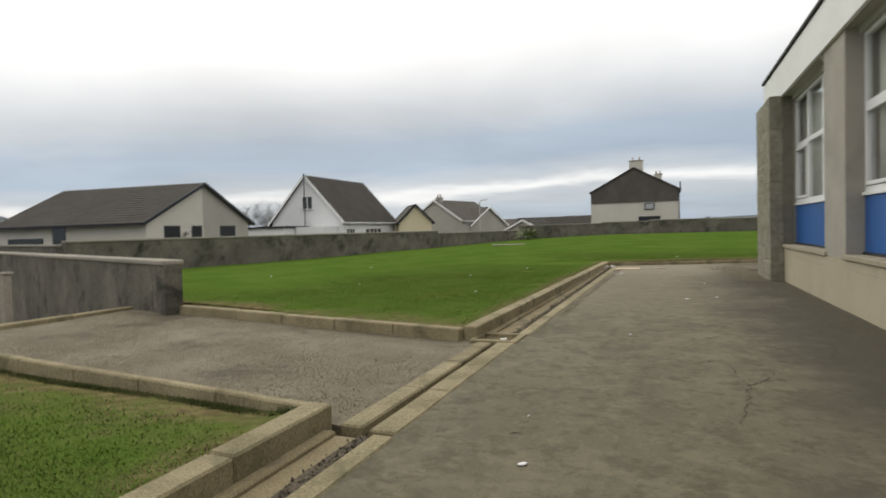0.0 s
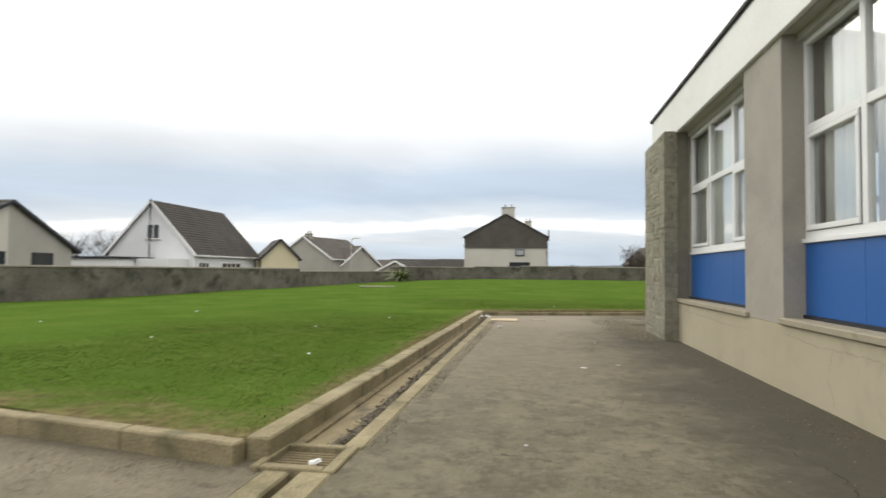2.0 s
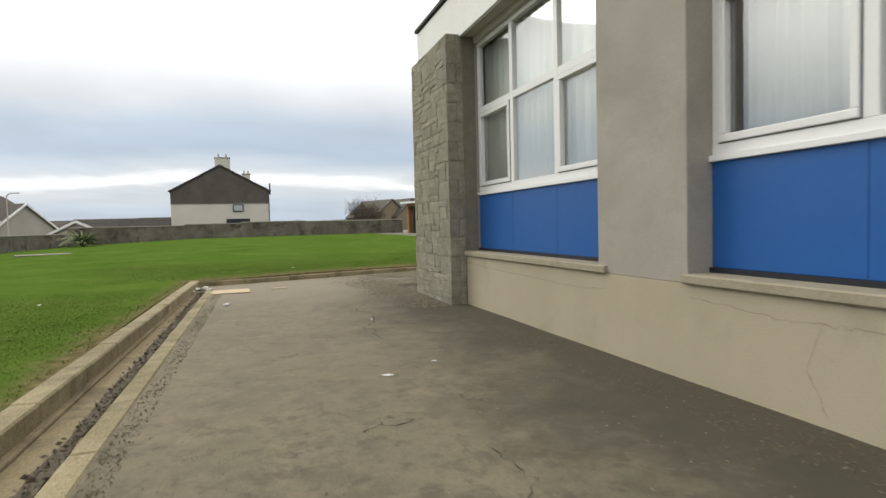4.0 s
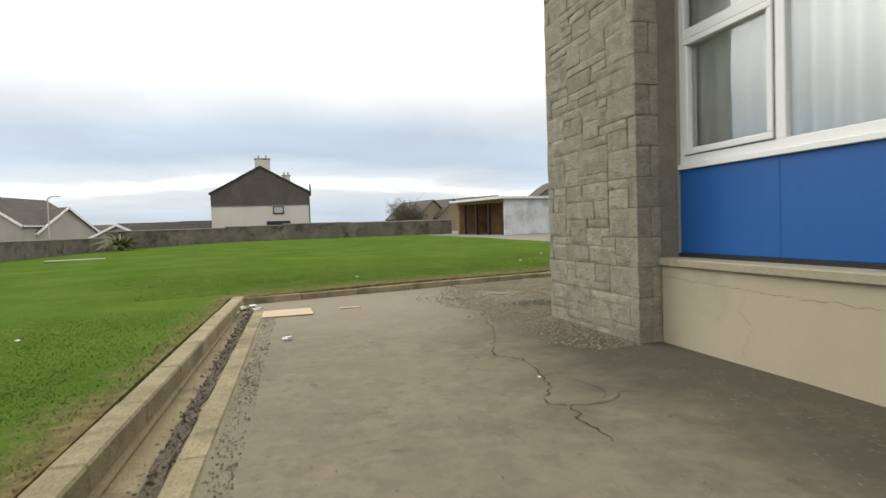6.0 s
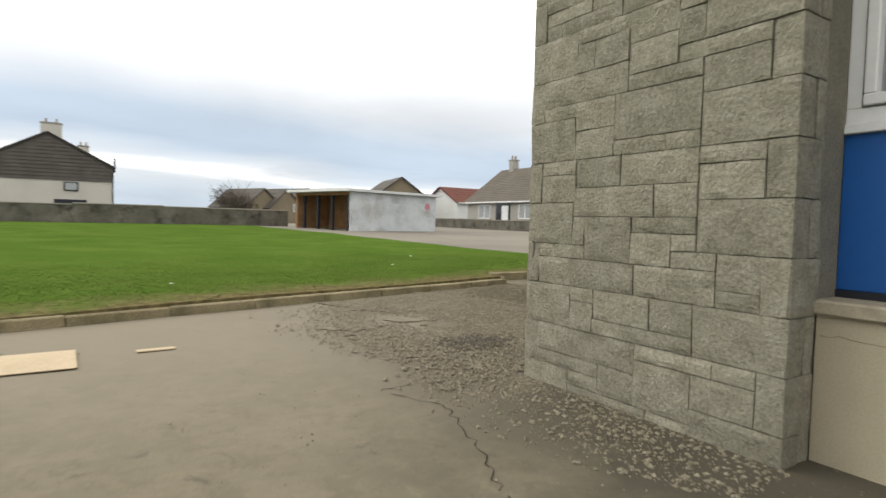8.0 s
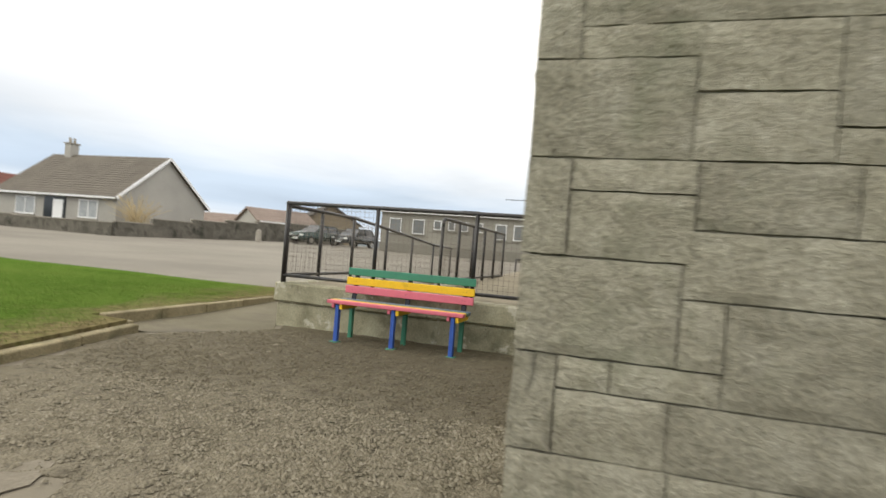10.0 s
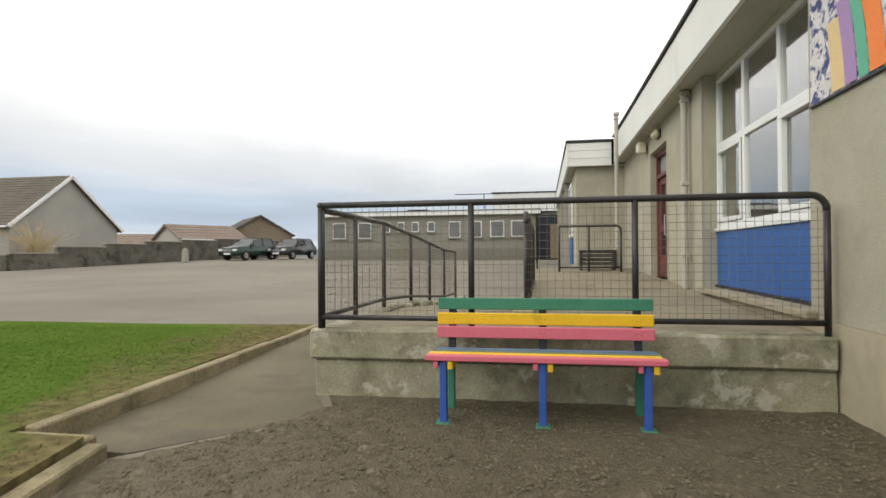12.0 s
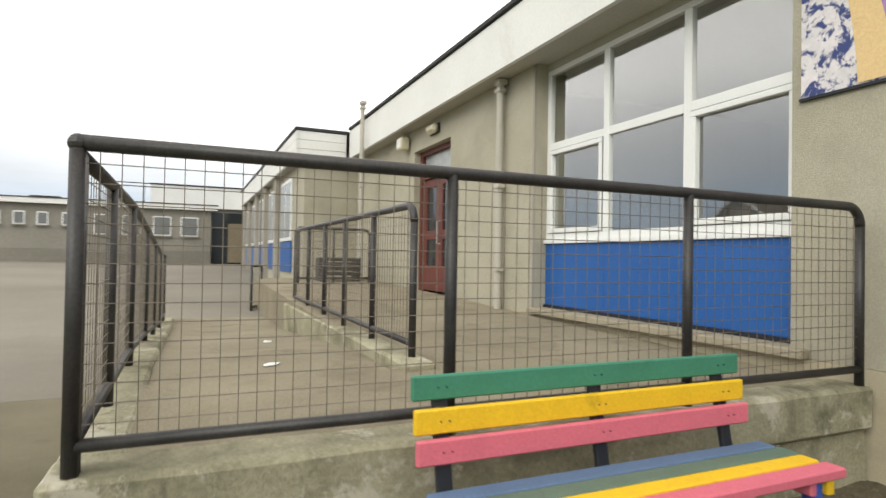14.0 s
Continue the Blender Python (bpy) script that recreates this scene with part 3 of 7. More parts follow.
def tube(points, radius, segs=10, bm=None, taper=1.0):
    """A round tube along a line of points."""
    b = bm or bmesh.new()
    pts = [Vector(p) for p in points]
    rings = []
    side = None
    for i, p in enumerate(pts):
        d = (pts[min(i + 1, len(pts) - 1)] - pts[max(i - 1, 0)]).normalized()
        ref = Vector((0, 0, 1)) if abs(d.z) < 0.9 else Vector((1, 0, 0))
        s = d.cross(ref).normalized() if side is None else (side - d * side.dot(d)).normalized()
        side = s
        u = s.cross(d)
        r = radius * (1 + (taper - 1) * i / max(1, len(pts) - 1))
        rings.append([b.verts.new(p + r * (math.cos(a) * s + math.sin(a) * u)) for a in (2 * math.pi * k / segs for k in range(segs))])
    for a, c in zip(rings, rings[1:]):
        for k in range(segs):
            b.faces.new((a[k], a[(k + 1) % segs], c[(k + 1) % segs], c[k]))
    b.faces.new(rings[0][::-1])
    b.faces.new(rings[-1])
    return b


def smooth01(v):
    v = min(1.0, max(0.0, v))
    return v * v * (3 - 2 * v)


def rise(x, y):
    """The height of the open ground: level by the yard, rising to the north and to the far side of the playground."""
    north = 0.013 * max(0.0, min(y, 70) - 18) * smooth01((x + 17) / 15)
    s = smooth01((x - 10 - 0.35 * (min(y, 70) - 20)) / 30)
    east = 0.70 + 0.008 * max(0.0, min(y, 70) - 20)
    return 0.10 + north * (1 - s) + s * east


def inside(p, poly):
    x, y = p
    hit = False
    for (x1, y1), (x2, y2) in zip(poly, poly[1:] + poly[:1]):
        if (y1 > y) != (y2 > y) and x < (x2 - x1) * (y - y1) / (y2 - y1) + x1:
            hit = not hit
    return hit


def sheet(name, poly, step, height, material, skirt=0.25):
    """Ground over a plan polygon: cut into a grid, draped over height(x, y), with a skirt that goes into the soil."""
    b = bmesh.new()
    f = b.faces.new([b.verts.new((x, y, 0)) for x, y in poly])
    f.normal_update()
    bmesh.ops.triangulate(b, faces=[f])
    xs, ys = [p[0] for p in poly], [p[1] for p in poly]
    for lo, hi, no in ((min(xs), max(xs), (1, 0, 0)), (min(ys), max(ys), (0, 1, 0))):
        k = lo + step
        while k < hi:
            bmesh.ops.bisect_plane(b, geom=b.verts[:] + b.edges[:] + b.faces[:], plane_co=Vector(no) * k, plane_no=no)
            k += step
    for v in b.verts:
        v.co.z = height(v.co.x, v.co.y)
    rim = [e for e in b.edges if len(e.link_faces) == 1]
    r = bmesh.ops.extrude_edge_only(b, edges=rim)
    for v in r["geom"]:
        if isinstance(v, bmesh.types.BMVert):
            v.co.z -= skirt
    ob = link(name, b, material, smooth=False)
    return ob


# ---------------------------------------------------------------- ground
YARD = [(-1.37, -12), (2.6, -12), (2.6, 13.7), (7.6, 13.7), (7.6, 18.1), (6.9, 17.75), (5.85, 18.72), (-1.5, 16.84), (-1.5, 16.38), (-1.2, 16.3), (-1.32, 4.6), (-1.37, 4.4)]
LAWN = [(-1.98, 4.62), (-1.72, 16.86), (5.83, 18.86), (5.83, 19.42), (11.4, 19.66), (10.4, 27), (9.9, 38), (8.6, 49.6), (-12.4, 49.6), (-16.5, 9.7), (-10, 6.8), (-7.4, 5.55)]
PLOT = [(-1.98, 1.58), (-1.98, -12), (-9, -12), (-8.6, 2.25), (-7.6, 2.20)]


def lumpy(h, a=0.012, s=0.9):
    return lambda x, y: h + a * noise.noise(Vector((x * s, y * s, 3.1)))


def yard_z(x, y):
    return 0.010 * noise.noise(Vector((x * 0.8, y * 0.8, 0))) + 0.004 * noise.noise(Vector((x * 4, y * 4, 7)))


# one sheet to the horizon, sunk under the surfaces laid on it
g_v, g_f = [], []
gx = [-2500, -900, -400, -200, -120, -80] + [-60 + 6 * i for i in range(24)] + [90, 130, 200, 400, 900, 2500]
for j, y in enumerate(gx):
    for i, x in enumerate(gx):
        far = max(abs(x), abs(y))
        z = (rise(x, y) - 0.30 if y > 17 else -0.25) if far < 85 else (0.2 if y > 17 else -0.25) - min(3.0, 0.012 * (far - 85))
        if -60 < x < -8 and y < 17 and far < 85:
            z = -1.7
        g_v.append((x, y, z))
for j in range(len(gx) - 1):
    for i in range(len(gx) - 1):
        a = j * len(gx) + i
        g_f.append((a, a + 1, a + 1 + len(gx), a + len(gx)))
tagged(raw("ground", g_v, g_f, M_FIELD, smooth=True), "rough grassy ground reaching to the horizon", "ground", kind="structure")

def ragged(ring, amp=0.09, step=0.13):
    """The ring with its sides broken into a wandering outline."""
    out = []
    for (x0, y0), (x1, y1) in zip(ring, ring[1:] + ring[:1]):
        n = max(1, int(math.hypot(x1 - x0, y1 - y0) / step))
        for i in range(n):
            x, y = x0 + (x1 - x0) * i / n, y0 + (y1 - y0) * i / n
            k = amp if i else 0
            out.append((x + k * noise.noise(Vector((x * 6, y * 6, 1))), y + k * noise.noise(Vector((x * 6, y * 6, 8)))))
    return out


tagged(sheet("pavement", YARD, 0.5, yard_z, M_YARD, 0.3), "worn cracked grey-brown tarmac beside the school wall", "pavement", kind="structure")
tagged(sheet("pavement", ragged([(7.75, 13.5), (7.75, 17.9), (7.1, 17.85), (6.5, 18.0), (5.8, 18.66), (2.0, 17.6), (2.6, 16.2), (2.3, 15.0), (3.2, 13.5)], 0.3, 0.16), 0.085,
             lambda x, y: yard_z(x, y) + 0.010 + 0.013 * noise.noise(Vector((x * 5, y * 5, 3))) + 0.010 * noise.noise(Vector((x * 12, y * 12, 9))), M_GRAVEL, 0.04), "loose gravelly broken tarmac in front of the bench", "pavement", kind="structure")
def cross_z(x, y):
    """The crossing path climbs a little towards the gate."""
    return -0.012 + 0.018 * max(0.0, -x - 2.2) + 0.014 * noise.noise(Vector((x * 0.9, y * 0.9, 3.1))) + 0.006 * noise.noise(Vector((x * 5, y * 5, 1)))


tagged(sheet("pavement", [(-1.78, 1.62), (-1.78, 4.58), (-7.9, 5.3), (-8.0, 2.3)], 0.2, cross_z, M_CROSS, 0.3),
       "gravel path crossing between the two grass plots", "pavement", kind="structure")


def path_z(x, y):
    return 0.004 + 0.022 * max(0.0, x - 7.5) + 0.004 * noise.noise(Vector((x * 3, y * 3, 0)))


tagged(sheet("pavement", [(5.95, 18.66), (6.95, 17.68), (7.6, 18.06), (11.3, 18.06), (11.3, 19.54), (5.98, 19.3)], 0.5, path_z, M_PATH, 0.3),
       "smooth grey tarmac path beside the ramp", "pavement", kind="structure")
def lawn_z(x, y):
    bank = 0.085 * smooth01((-x - 2.2) / 5) * (1 - smooth01((y - 6) / 7))
    return rise(x, y) + 0.02 + bank + 0.03 * noise.noise(Vector((x * 0.3, y * 0.3, 0)))


tagged(sheet("lawn", LAWN, 1.0, lawn_z, M_LAWN), "bright green mown school lawn", "lawn", kind="structure")
def plot_z(x, y):
    """The small plot lies lower along the kerb of the crossing path."""
    gap = 1.55 - 0.103 * (x + 2) - y
    return 0.10 + 0.03 * noise.noise(Vector((x * 0.5, y * 0.5, 3.1))) - 0.07 * (1 - smooth01(gap / 0.5)) * smooth01((-2.05 - x) / 0.3)


tagged(sheet("lawn", PLOT, 0.25, plot_z, M_LAWN), "small mown grass plot beside the path", "lawn", kind="structure")
def play_z(x, y):
    k = smooth01(max((x - 11.2) / 7.0, (y - 19.7) / 2.5))
    return path_z(x, y) * (1 - k) + rise(x, y) * k + 0.002


tagged(sheet("playground", [(11.2, 19.75), (11.2, 17.93), (16.32, 17.93), (16.32, 16.3), (18, 16.3), (18, 13), (62, 13), (62, 58), (8.5, 58), (8.6, 49.4), (9.9, 38), (10.4, 27)], 1.5, play_z, M_PLAY), "wide pale grey tarmac playground", "playground", kind="structure")

# pale cement patches in the broken tarmac
M_PATCH = rough_mat("pale_cement_patch", [(0.175, 0.152, 0.116), (0.215, 0.19, 0.147)], 6, 60, 0.2, 0.3, 0.005, 0.92)
for cx, cy, rx, ry, mt, lab in ((2.5, 16.2, 0.26, 0.2, M_PATCH, "pale cement patch in the tarmac"), (1.8, 16.0, 0.34, 0.2, M_PATCH, "pale cement patch in the tarmac")):
    ring = [(cx + rx * math.cos(a), cy + ry * math.sin(a)) for a in (2 * math.pi * i / 10 for i in range(10))]
    tagged(sheet("patch", ragged(ring, 0.09, 0.05), 0.25, lambda x, y: yard_z(x, y) + 0.010, mt, 0.006), lab, "pavement", kind="structure")


# ---------------------------------------------------------------- kerbs, drain
def kerb_run(name, label, p, q, width, low, high, unit=0.92, material=M_KERB, jitter=0.006, lift=0.0):
    """A run of kerb stones laid end to end; lift raises its far end."""
    run = empty(name, (p[0], p[1], 0), label, "kerb", kind="structure")
    a, b = Vector((*p, 0)), Vector((*q, 0))
    k = max(1, round((b - a).length / unit))
    for i in range(k):
        s, e = a.lerp(b, i / k), a.lerp(b, (i + 1) / k)
        d = (e - s).normalized() * 0.0025
        j = random.uniform(-jitter, jitter)
        zm = (low + high) / 2 + j
        o = part("kerb_stone", bar((*(s + d).xy, zm + lift * i / k), (*(e - d).xy, zm + lift * (i + 1) / k), width, high - low, 0.013), material, run)
        o.matrix_parent_inverse = run.matrix_world.inverted()
    return run


kerb_run("kerb", "weathered concrete kerb along the lawn and drain", (-1.9, 4.6), (-1.58, 16.88), 0.17, -0.15, 0.135)
kerb_run("kerb", "concrete kerb between lawn and gravel path", (-1.98, 4.54), (-7.3, 5.26), 0.13, -0.15, 0.125, lift=0.085)
kerb_run("kerb", "concrete kerb at the end of the yard", (-1.58, 16.90), (5.85, 18.78), 0.13, -0.15, 0.098)
kerb_run("kerb", "short concrete kerb return at the lawn corner", (5.87, 18.84), (5.87, 19.5), 0.11, -0.15, 0.12)
kerb_run("kerb", "concrete kerb between lawn and ramp path", (5.95, 19.36), (11.45, 19.6), 0.12, -0.15, 0.14)
kerb_run("kerb", "weathered concrete kerb round the small plot", (-1.92, 1.60), (-1.92, -12), 0.18, -0.15, 0.14)
kerb_run("kerb", "mossy concrete kerb between plot and gravel path", (-1.98, 1.60), (-8.0, 2.28), 0.085, -0.2, 0.11, jitter=0.008, lift=0.09)
kerb_run("kerb", "pale concrete edging at the path's far side", (-7.95, 5.3), (-8.1, 2.3), 0.16, -0.2, 0.15)
kerb_run("drain_edging", "flat concrete edging beside the drain channel", (-1.365, 4.9), (-1.235, 16.15), 0.15, -0.12, 0.012, 2.8, jitter=0.001)
kerb_run("drain_edging", "flat concrete edging beside the drain channel", (-1.41, 1.5), (-1.41, -12), 0.15, -0.12, 0.012, 2.8, jitter=0.001)
kerb_run("drain_cover", "pair of narrow concrete strips over the drain", (-1.70, 1.60), (-1.68, 4.42), 0.17, -0.12, 0.008, 0.9)
kerb_run("drain_cover", "pair of narrow concrete strips over the drain", (-1.455, 1.56), (-1.43, 4.42), 0.2, -0.12, 0.01, 0.9)
for p, q, silt in (((-1.66, 4.9), (-1.42, 16.4), (-1.50, -1.375)), ((-1.66, 1.5), (-1.66, -12), (-1.545, -1.545))):
    d = bmesh.new()
    bar((p[0] + 0.03, p[1], -0.05), (q[0] + 0.0, q[1], -0.05), 0.40, 0.05, 0.01, bm=d)
    bar((p[0] - 0.13, p[1], -0.02), (q[0] - 0.13, q[1], -0.02), 0.09, 0.05, 0.012, bm=d)
    tagged(link("drain_channel", d, M_CHANNEL), "shallow stained concrete drain channel", "drain", kind="structure")
    bed = []
    for side in (1, -1):
        line = [i / 90 for i in range(91)]
        for f in (line if side > 0 else line[::-1]):
            yy = p[1] + (q[1] - p[1]) * f
            wide = 0.042 + 0.04 * noise.noise(Vector((yy * 2.3, side * 9, 0))) + 0.02 * noise.noise(Vector((yy * 9, side * 9, 4)))
            bed.append((silt[0] + (silt[1] - silt[0]) * f + side * max(0.012, wide), yy))
    tagged(sheet("drain_silt", bed, 0.35, lambda x, y: -0.012 + 0.008 * noise.noise(Vector((x * 15, y * 15, 2))), M_DEBRIS, 0.01), "dark silt and rotten leaves lying in the drain", "litter", kind="stuff")
    lit = bmesh.new()
    n = int(abs(q[1] - p[1]) * 75)
    for i in range(n):
        f = i / n
        if noise.noise(Vector((f * 14, 2, 0))) < -0.4:
            continue
        x = silt[0] + (silt[1] - silt[0]) * f + random.gauss(0, 0.035)
        y = p[1] + (q[1] - p[1]) * f + random.uniform(-0.02, 0.02)
        m = pose(x, y, -0.012 + random.uniform(0, 0.012), random.uniform(0, 90), 0, random.uniform(0, 180)) @ Matrix.Diagonal((random.uniform(0.5, 1.6), 1, 0.5, 1))
        bmesh.ops.create_icosphere(lit, subdivisions=1, radius=random.uniform(0.006, 0.014), matrix=m) if i % 4 == 0 else bmesh.ops.create_cone(lit, segments=4, radius1=random.uniform(0.008, 0.017), radius2=0, depth=0.010, cap_ends=True, matrix=m)
    tagged(link("drain_litter", lit, M_DEBRIS), "dark wet leaves and grit lying in the drain", "litter", kind="stuff")

drain_grate = empty("drain_grate", (-1.58, 4.64, 0), "rusty slatted drain grate in a concrete frame", "drain")
for x0, x1, y0, y1 in ((-1.86, -1.80, 4.42, 4.92), (-1.40, -1.32, 4.42, 4.92), (-1.80, -1.40, 4.42, 4.50), (-1.80, -1.40, 4.86, 4.92)):
    part("frame", box(x0, x1, y0, y1, -0.1, 0.022, 0.008), M_KERB, drain_grate).matrix_parent_inverse = drain_grate.matrix_world.inverted()
for i in range(7):
    y = 4.54 + 0.047 * i
    part("slat", bar((-1.79, y, -0.03), (-1.41, y, -0.03), 0.016, 0.03), M_CHANNEL, drain_grate).matrix_parent_inverse = drain_grate.matrix_world.inverted()

# ---------------------------------------------------------------- school building
WIN_A = [12.03, 7.63, 3.23, -1.17, -5.57]
WIN_B = [6.80, 11.40]
WW, Z_SILL, Z_PANEL, Z_HEAD, Z_SOFFIT, Z_ROOF = 3.30, 0.76, 1.54, 3.68, 3.77, 4.45

wall_west = empty("wall_west", (2.45, 2, 0), "beige rendered school wall with grey piers", "wall", kind="structure")
wall_north = empty("wall_north", (9, 13.76, 0), "beige roughcast school wall with tall windows", "wall", kind="structure")


def in_wall(name, bm, material, wall, label=""):
    o = part(name, bm, material, wall, label)
    o.matrix_parent_inverse = wall.matrix_world.inverted()
    return o


in_wall("base_wall", box(2.43, 2.85, -12, 12.0, -0.3, 0.69), M_PLINTH, wall_west, "cream painted rendered base")
in_wall("lintel", box(2.60, 2.85, -12, 12.0, Z_HEAD, Z_SOFFIT), M_SOFFIT, wall_west)
for y in WIN_A:
    top, bot = y - WW, y - 4.4
    in_wall("pier", box(2.44, 2.85, max(bot, -12), top, 0.69, Z_SOFFIT, 0.006), M_PIERGREY, wall_west)
in_wall("base_wall", box(3.3, 19.6, 13.30, 13.78, -0.3, 0.69), M_PLINTH, wall_north, "cream painted rendered base")
in_wall("lintel", box(3.3, 12.0, 13.30, 13.60, Z_HEAD, Z_SOFFIT), M_SOFFIT, wall_north)
for a, c in ((2.95, 3.50), (6.80, 8.10), (11.40, 13.95), (15.60, 19.6)):
    in_wall("pier", box(a, c, 13.30, 13.765, 0.69, Z_SOFFIT, 0.006), M_RENDER, wall_north)
in_wall("door_head", box(13.95, 15.60, 13.30, 13.765, 3.34, Z_SOFFIT), M_RENDER, wall_north)

# flat roof, soffit and fascia
roof = prism([(2.47, -12), (2.47, 14.01), (19.4, 14.01), (19.4, 4), (10, 4), (10, -12)], Z_SOFFIT, Z_SOFFIT + 0.06)
tagged(link("ceiling", roof, M_SOFFIT), "grey painted soffit under the flat roof", "soffit", kind="structure")
fascia = empty("fascia", (2.4, 14, 4), "deep white boarded fascia with a black roof edge", "fascia", kind="structure")
k = 1
for i in range(k):
    z0 = Z_SOFFIT - 0.01 + (Z_ROOF - Z_SOFFIT) * i / k
    z1 = Z_SOFFIT - 0.01 + (Z_ROOF - Z_SOFFIT) * (i + 1) / k - 0.008
    in_wall("board", box(2.39, 2.45, -12, 14.08, z0, z1, 0.004), M_FASCIA, fascia)
    in_wall("board", box(2.45, 19.28, 14.02, 14.08, z0, z1, 0.004), M_FASCIA, fascia)
in_wall("roof_edge", box(2.35, 2.47, -12, 14.12, Z_ROOF, Z_ROOF + 0.06, 0.006), M_ROOFEDGE, fascia, "black felt roof edge")
in_wall("roof_edge", box(2.47, 19.28, 14.00, 14.12, Z_ROOF, Z_ROOF + 0.06, 0.006), M_ROOFEDGE, fascia, "black felt roof edge")
in_wall("roof_deck", box(2.46, 19.4, 4, 14.0, Z_ROOF - 0.06, Z_ROOF - 0.01), M_ROOFEDGE, fascia, "black felt roof deck")
in_wall("roof_deck", box(2.46, 10, -12, 4, Z_ROOF - 0.06, Z_ROOF - 0.01), M_ROOFEDGE, fascia, "black felt roof deck")

# rooms behind the windows
tagged(link("floor", prism([(2.85, -12), (2.85, 13.3), (18.5, 13.3), (18.5, 4), (10, 4), (10, -12)], 0.3, 0.4), M_ROOM), "plain classroom floor", "floor", kind="structure")
tagged(link("wall_inner", box(2.86, 7.35, 6.0, 6.12, 0.4, 3.75), M_ROOM), "plain painted partition between classrooms", "wall", kind="structure")
tagged(link("wall_inner", box(7.3, 7.42, -12, 13.28, 0.4, 3.75), M_ROOM), "plain painted inner classroom wall", "wall", kind="structure")
tagged(link("wall_inner", box(7.43, 18.5, 8.4, 8.52, 0.4, 3.75), M_ROOM), "plain painted back wall of the classroom", "wall", kind="structure")
tagged(link("wall_inner", box(12.2, 12.32, 8.53, 13.28, 0.4, 3.75), M_ROOM), "plain painted partition by the entrance", "wall", kind="structure")
tagged(link("wall_inner", box(2.86, 7.29, -12, -11.88, 0.4, 3.75), M_ROOM), "plain painted end wall", "wall", kind="structure")
tagged(link("wall_inner", box(18.4, 18.5, 8.53, 13.28, 0.4, 3.75), M_ROOM), "plain painted end wall of the entrance", "wall", kind="structure")

win_count = 0


def window(at, turn):
    """A wide window of six panes over blue panels, seen from outside: x to the right, y inwards, z up."""
    global win_count
    win_count += 1
    w = empty("window_%d" % win_count, at, "tall white framed window over blue panels with a concrete sill", "window", "school windows", "structure", turn)
    part("window_sill", box(-0.02, WW + 0.14, -0.265, 0.02, 0.69, Z_SILL, 0.01), M_SILL, w, "weathered concrete sill")
    part("flashing", box(0.0, WW, -0.03, 0.03, Z_SILL, Z_SILL + 0.035), M_TRIM, w, "black strip under the blue panels")
    for i in range(3):
        part("panel", box(i * 1.1 + 0.002, (i + 1) * 1.1 - 0.002, 0.0, 0.03, Z_SILL + 0.036, Z_PANEL, 0.0015), M_BLUE, w, "blue infill panel")
    part("apron", box(0, WW, -0.035, 0.05, Z_PANEL + 0.001, Z_PANEL + 0.045, 0.004), M_WHITE, w)
    zb, zt = Z_PANEL + 0.046, Z_HEAD
    tr = 2.73
    fr = bmesh.new()
    box(0, WW, 0.0, 0.07, zb, zb + 0.075, 0.005, fr)
    box(0, WW, 0.0, 0.07, zt - 0.06, zt, 0.005, fr)
    for x0, x1 in ((0, 0.07), (1.06, 1.15), (2.16, 2.25), (WW - 0.07, WW)):
        box(x0, x1, 0.002, 0.072, zb + 0.075, zt - 0.06, 0.005, fr)
    for x0, x1 in ((0.07, 1.06), (1.15, 2.16), (2.25, WW - 0.07)):
        box(x0, x1, 0.004, 0.068, tr - 0.045, tr + 0.045, 0.005, fr)
    part("frame", fr, M_WHITE, w)
    for x0, x1, sash in ((0.07, 1.06, True), (1.15, 2.16, False), (2.25, WW - 0.07, True)):
        z0, z1 = zb + 0.076, tr - 0.046
        if sash:
            s = bmesh.new()
            box(x0 + 0.0065, x1 - 0.0065, -0.018, 0.05, z0 + 0.0065, z0 + 0.06, 0.006, s)
            box(x0 + 0.0065, x1 - 0.0065, -0.018, 0.05, z1 - 0.06, z1 - 0.0065, 0.006, s)
            box(x0 + 0.0065, x0 + 0.06, -0.016, 0.048, z0 + 0.06, z1 - 0.06, 0.006, s)
            box(x1 - 0.06, x1 - 0.0065, -0.016, 0.048, z0 + 0.06, z1 - 0.06, 0.006, s)
            part("sash", s, M_WHITE, w)
            gk = bmesh.new()
            box(x0, x1, -0.004, 0.01, z0, z0 + 0.0075, 0, gk)
            box(x0, x1, -0.004, 0.01, z1 - 0.0075, z1, 0, gk)
            box(x0, x0 + 0.0075, -0.003, 0.01, z0 + 0.0075, z1 - 0.0075, 0, gk)
            box(x1 - 0.0075, x1, -0.003, 0.01, z0 + 0.0075, z1 - 0.0075, 0, gk)
            part("gasket", gk, M_GASKET, w, "grey rubber gasket")
        for y0 in (0.036,):
            for za, zc in ((z0 - 0.01, z1 + 0.01), (tr + 0.035, zt - 0.05)):
                g = part("pane", box(x0 - 0.01, x1 + 0.01, y0, y0 + 0.004, za, zc), M_GLASS, w, "clear glass pane")
                g.visible_shadow = False
    part("reveal", box(-0.04, -0.002, -0.19, 0.2, 0.765, Z_HEAD + 0.07), M_PIERGREY, w)
    return w


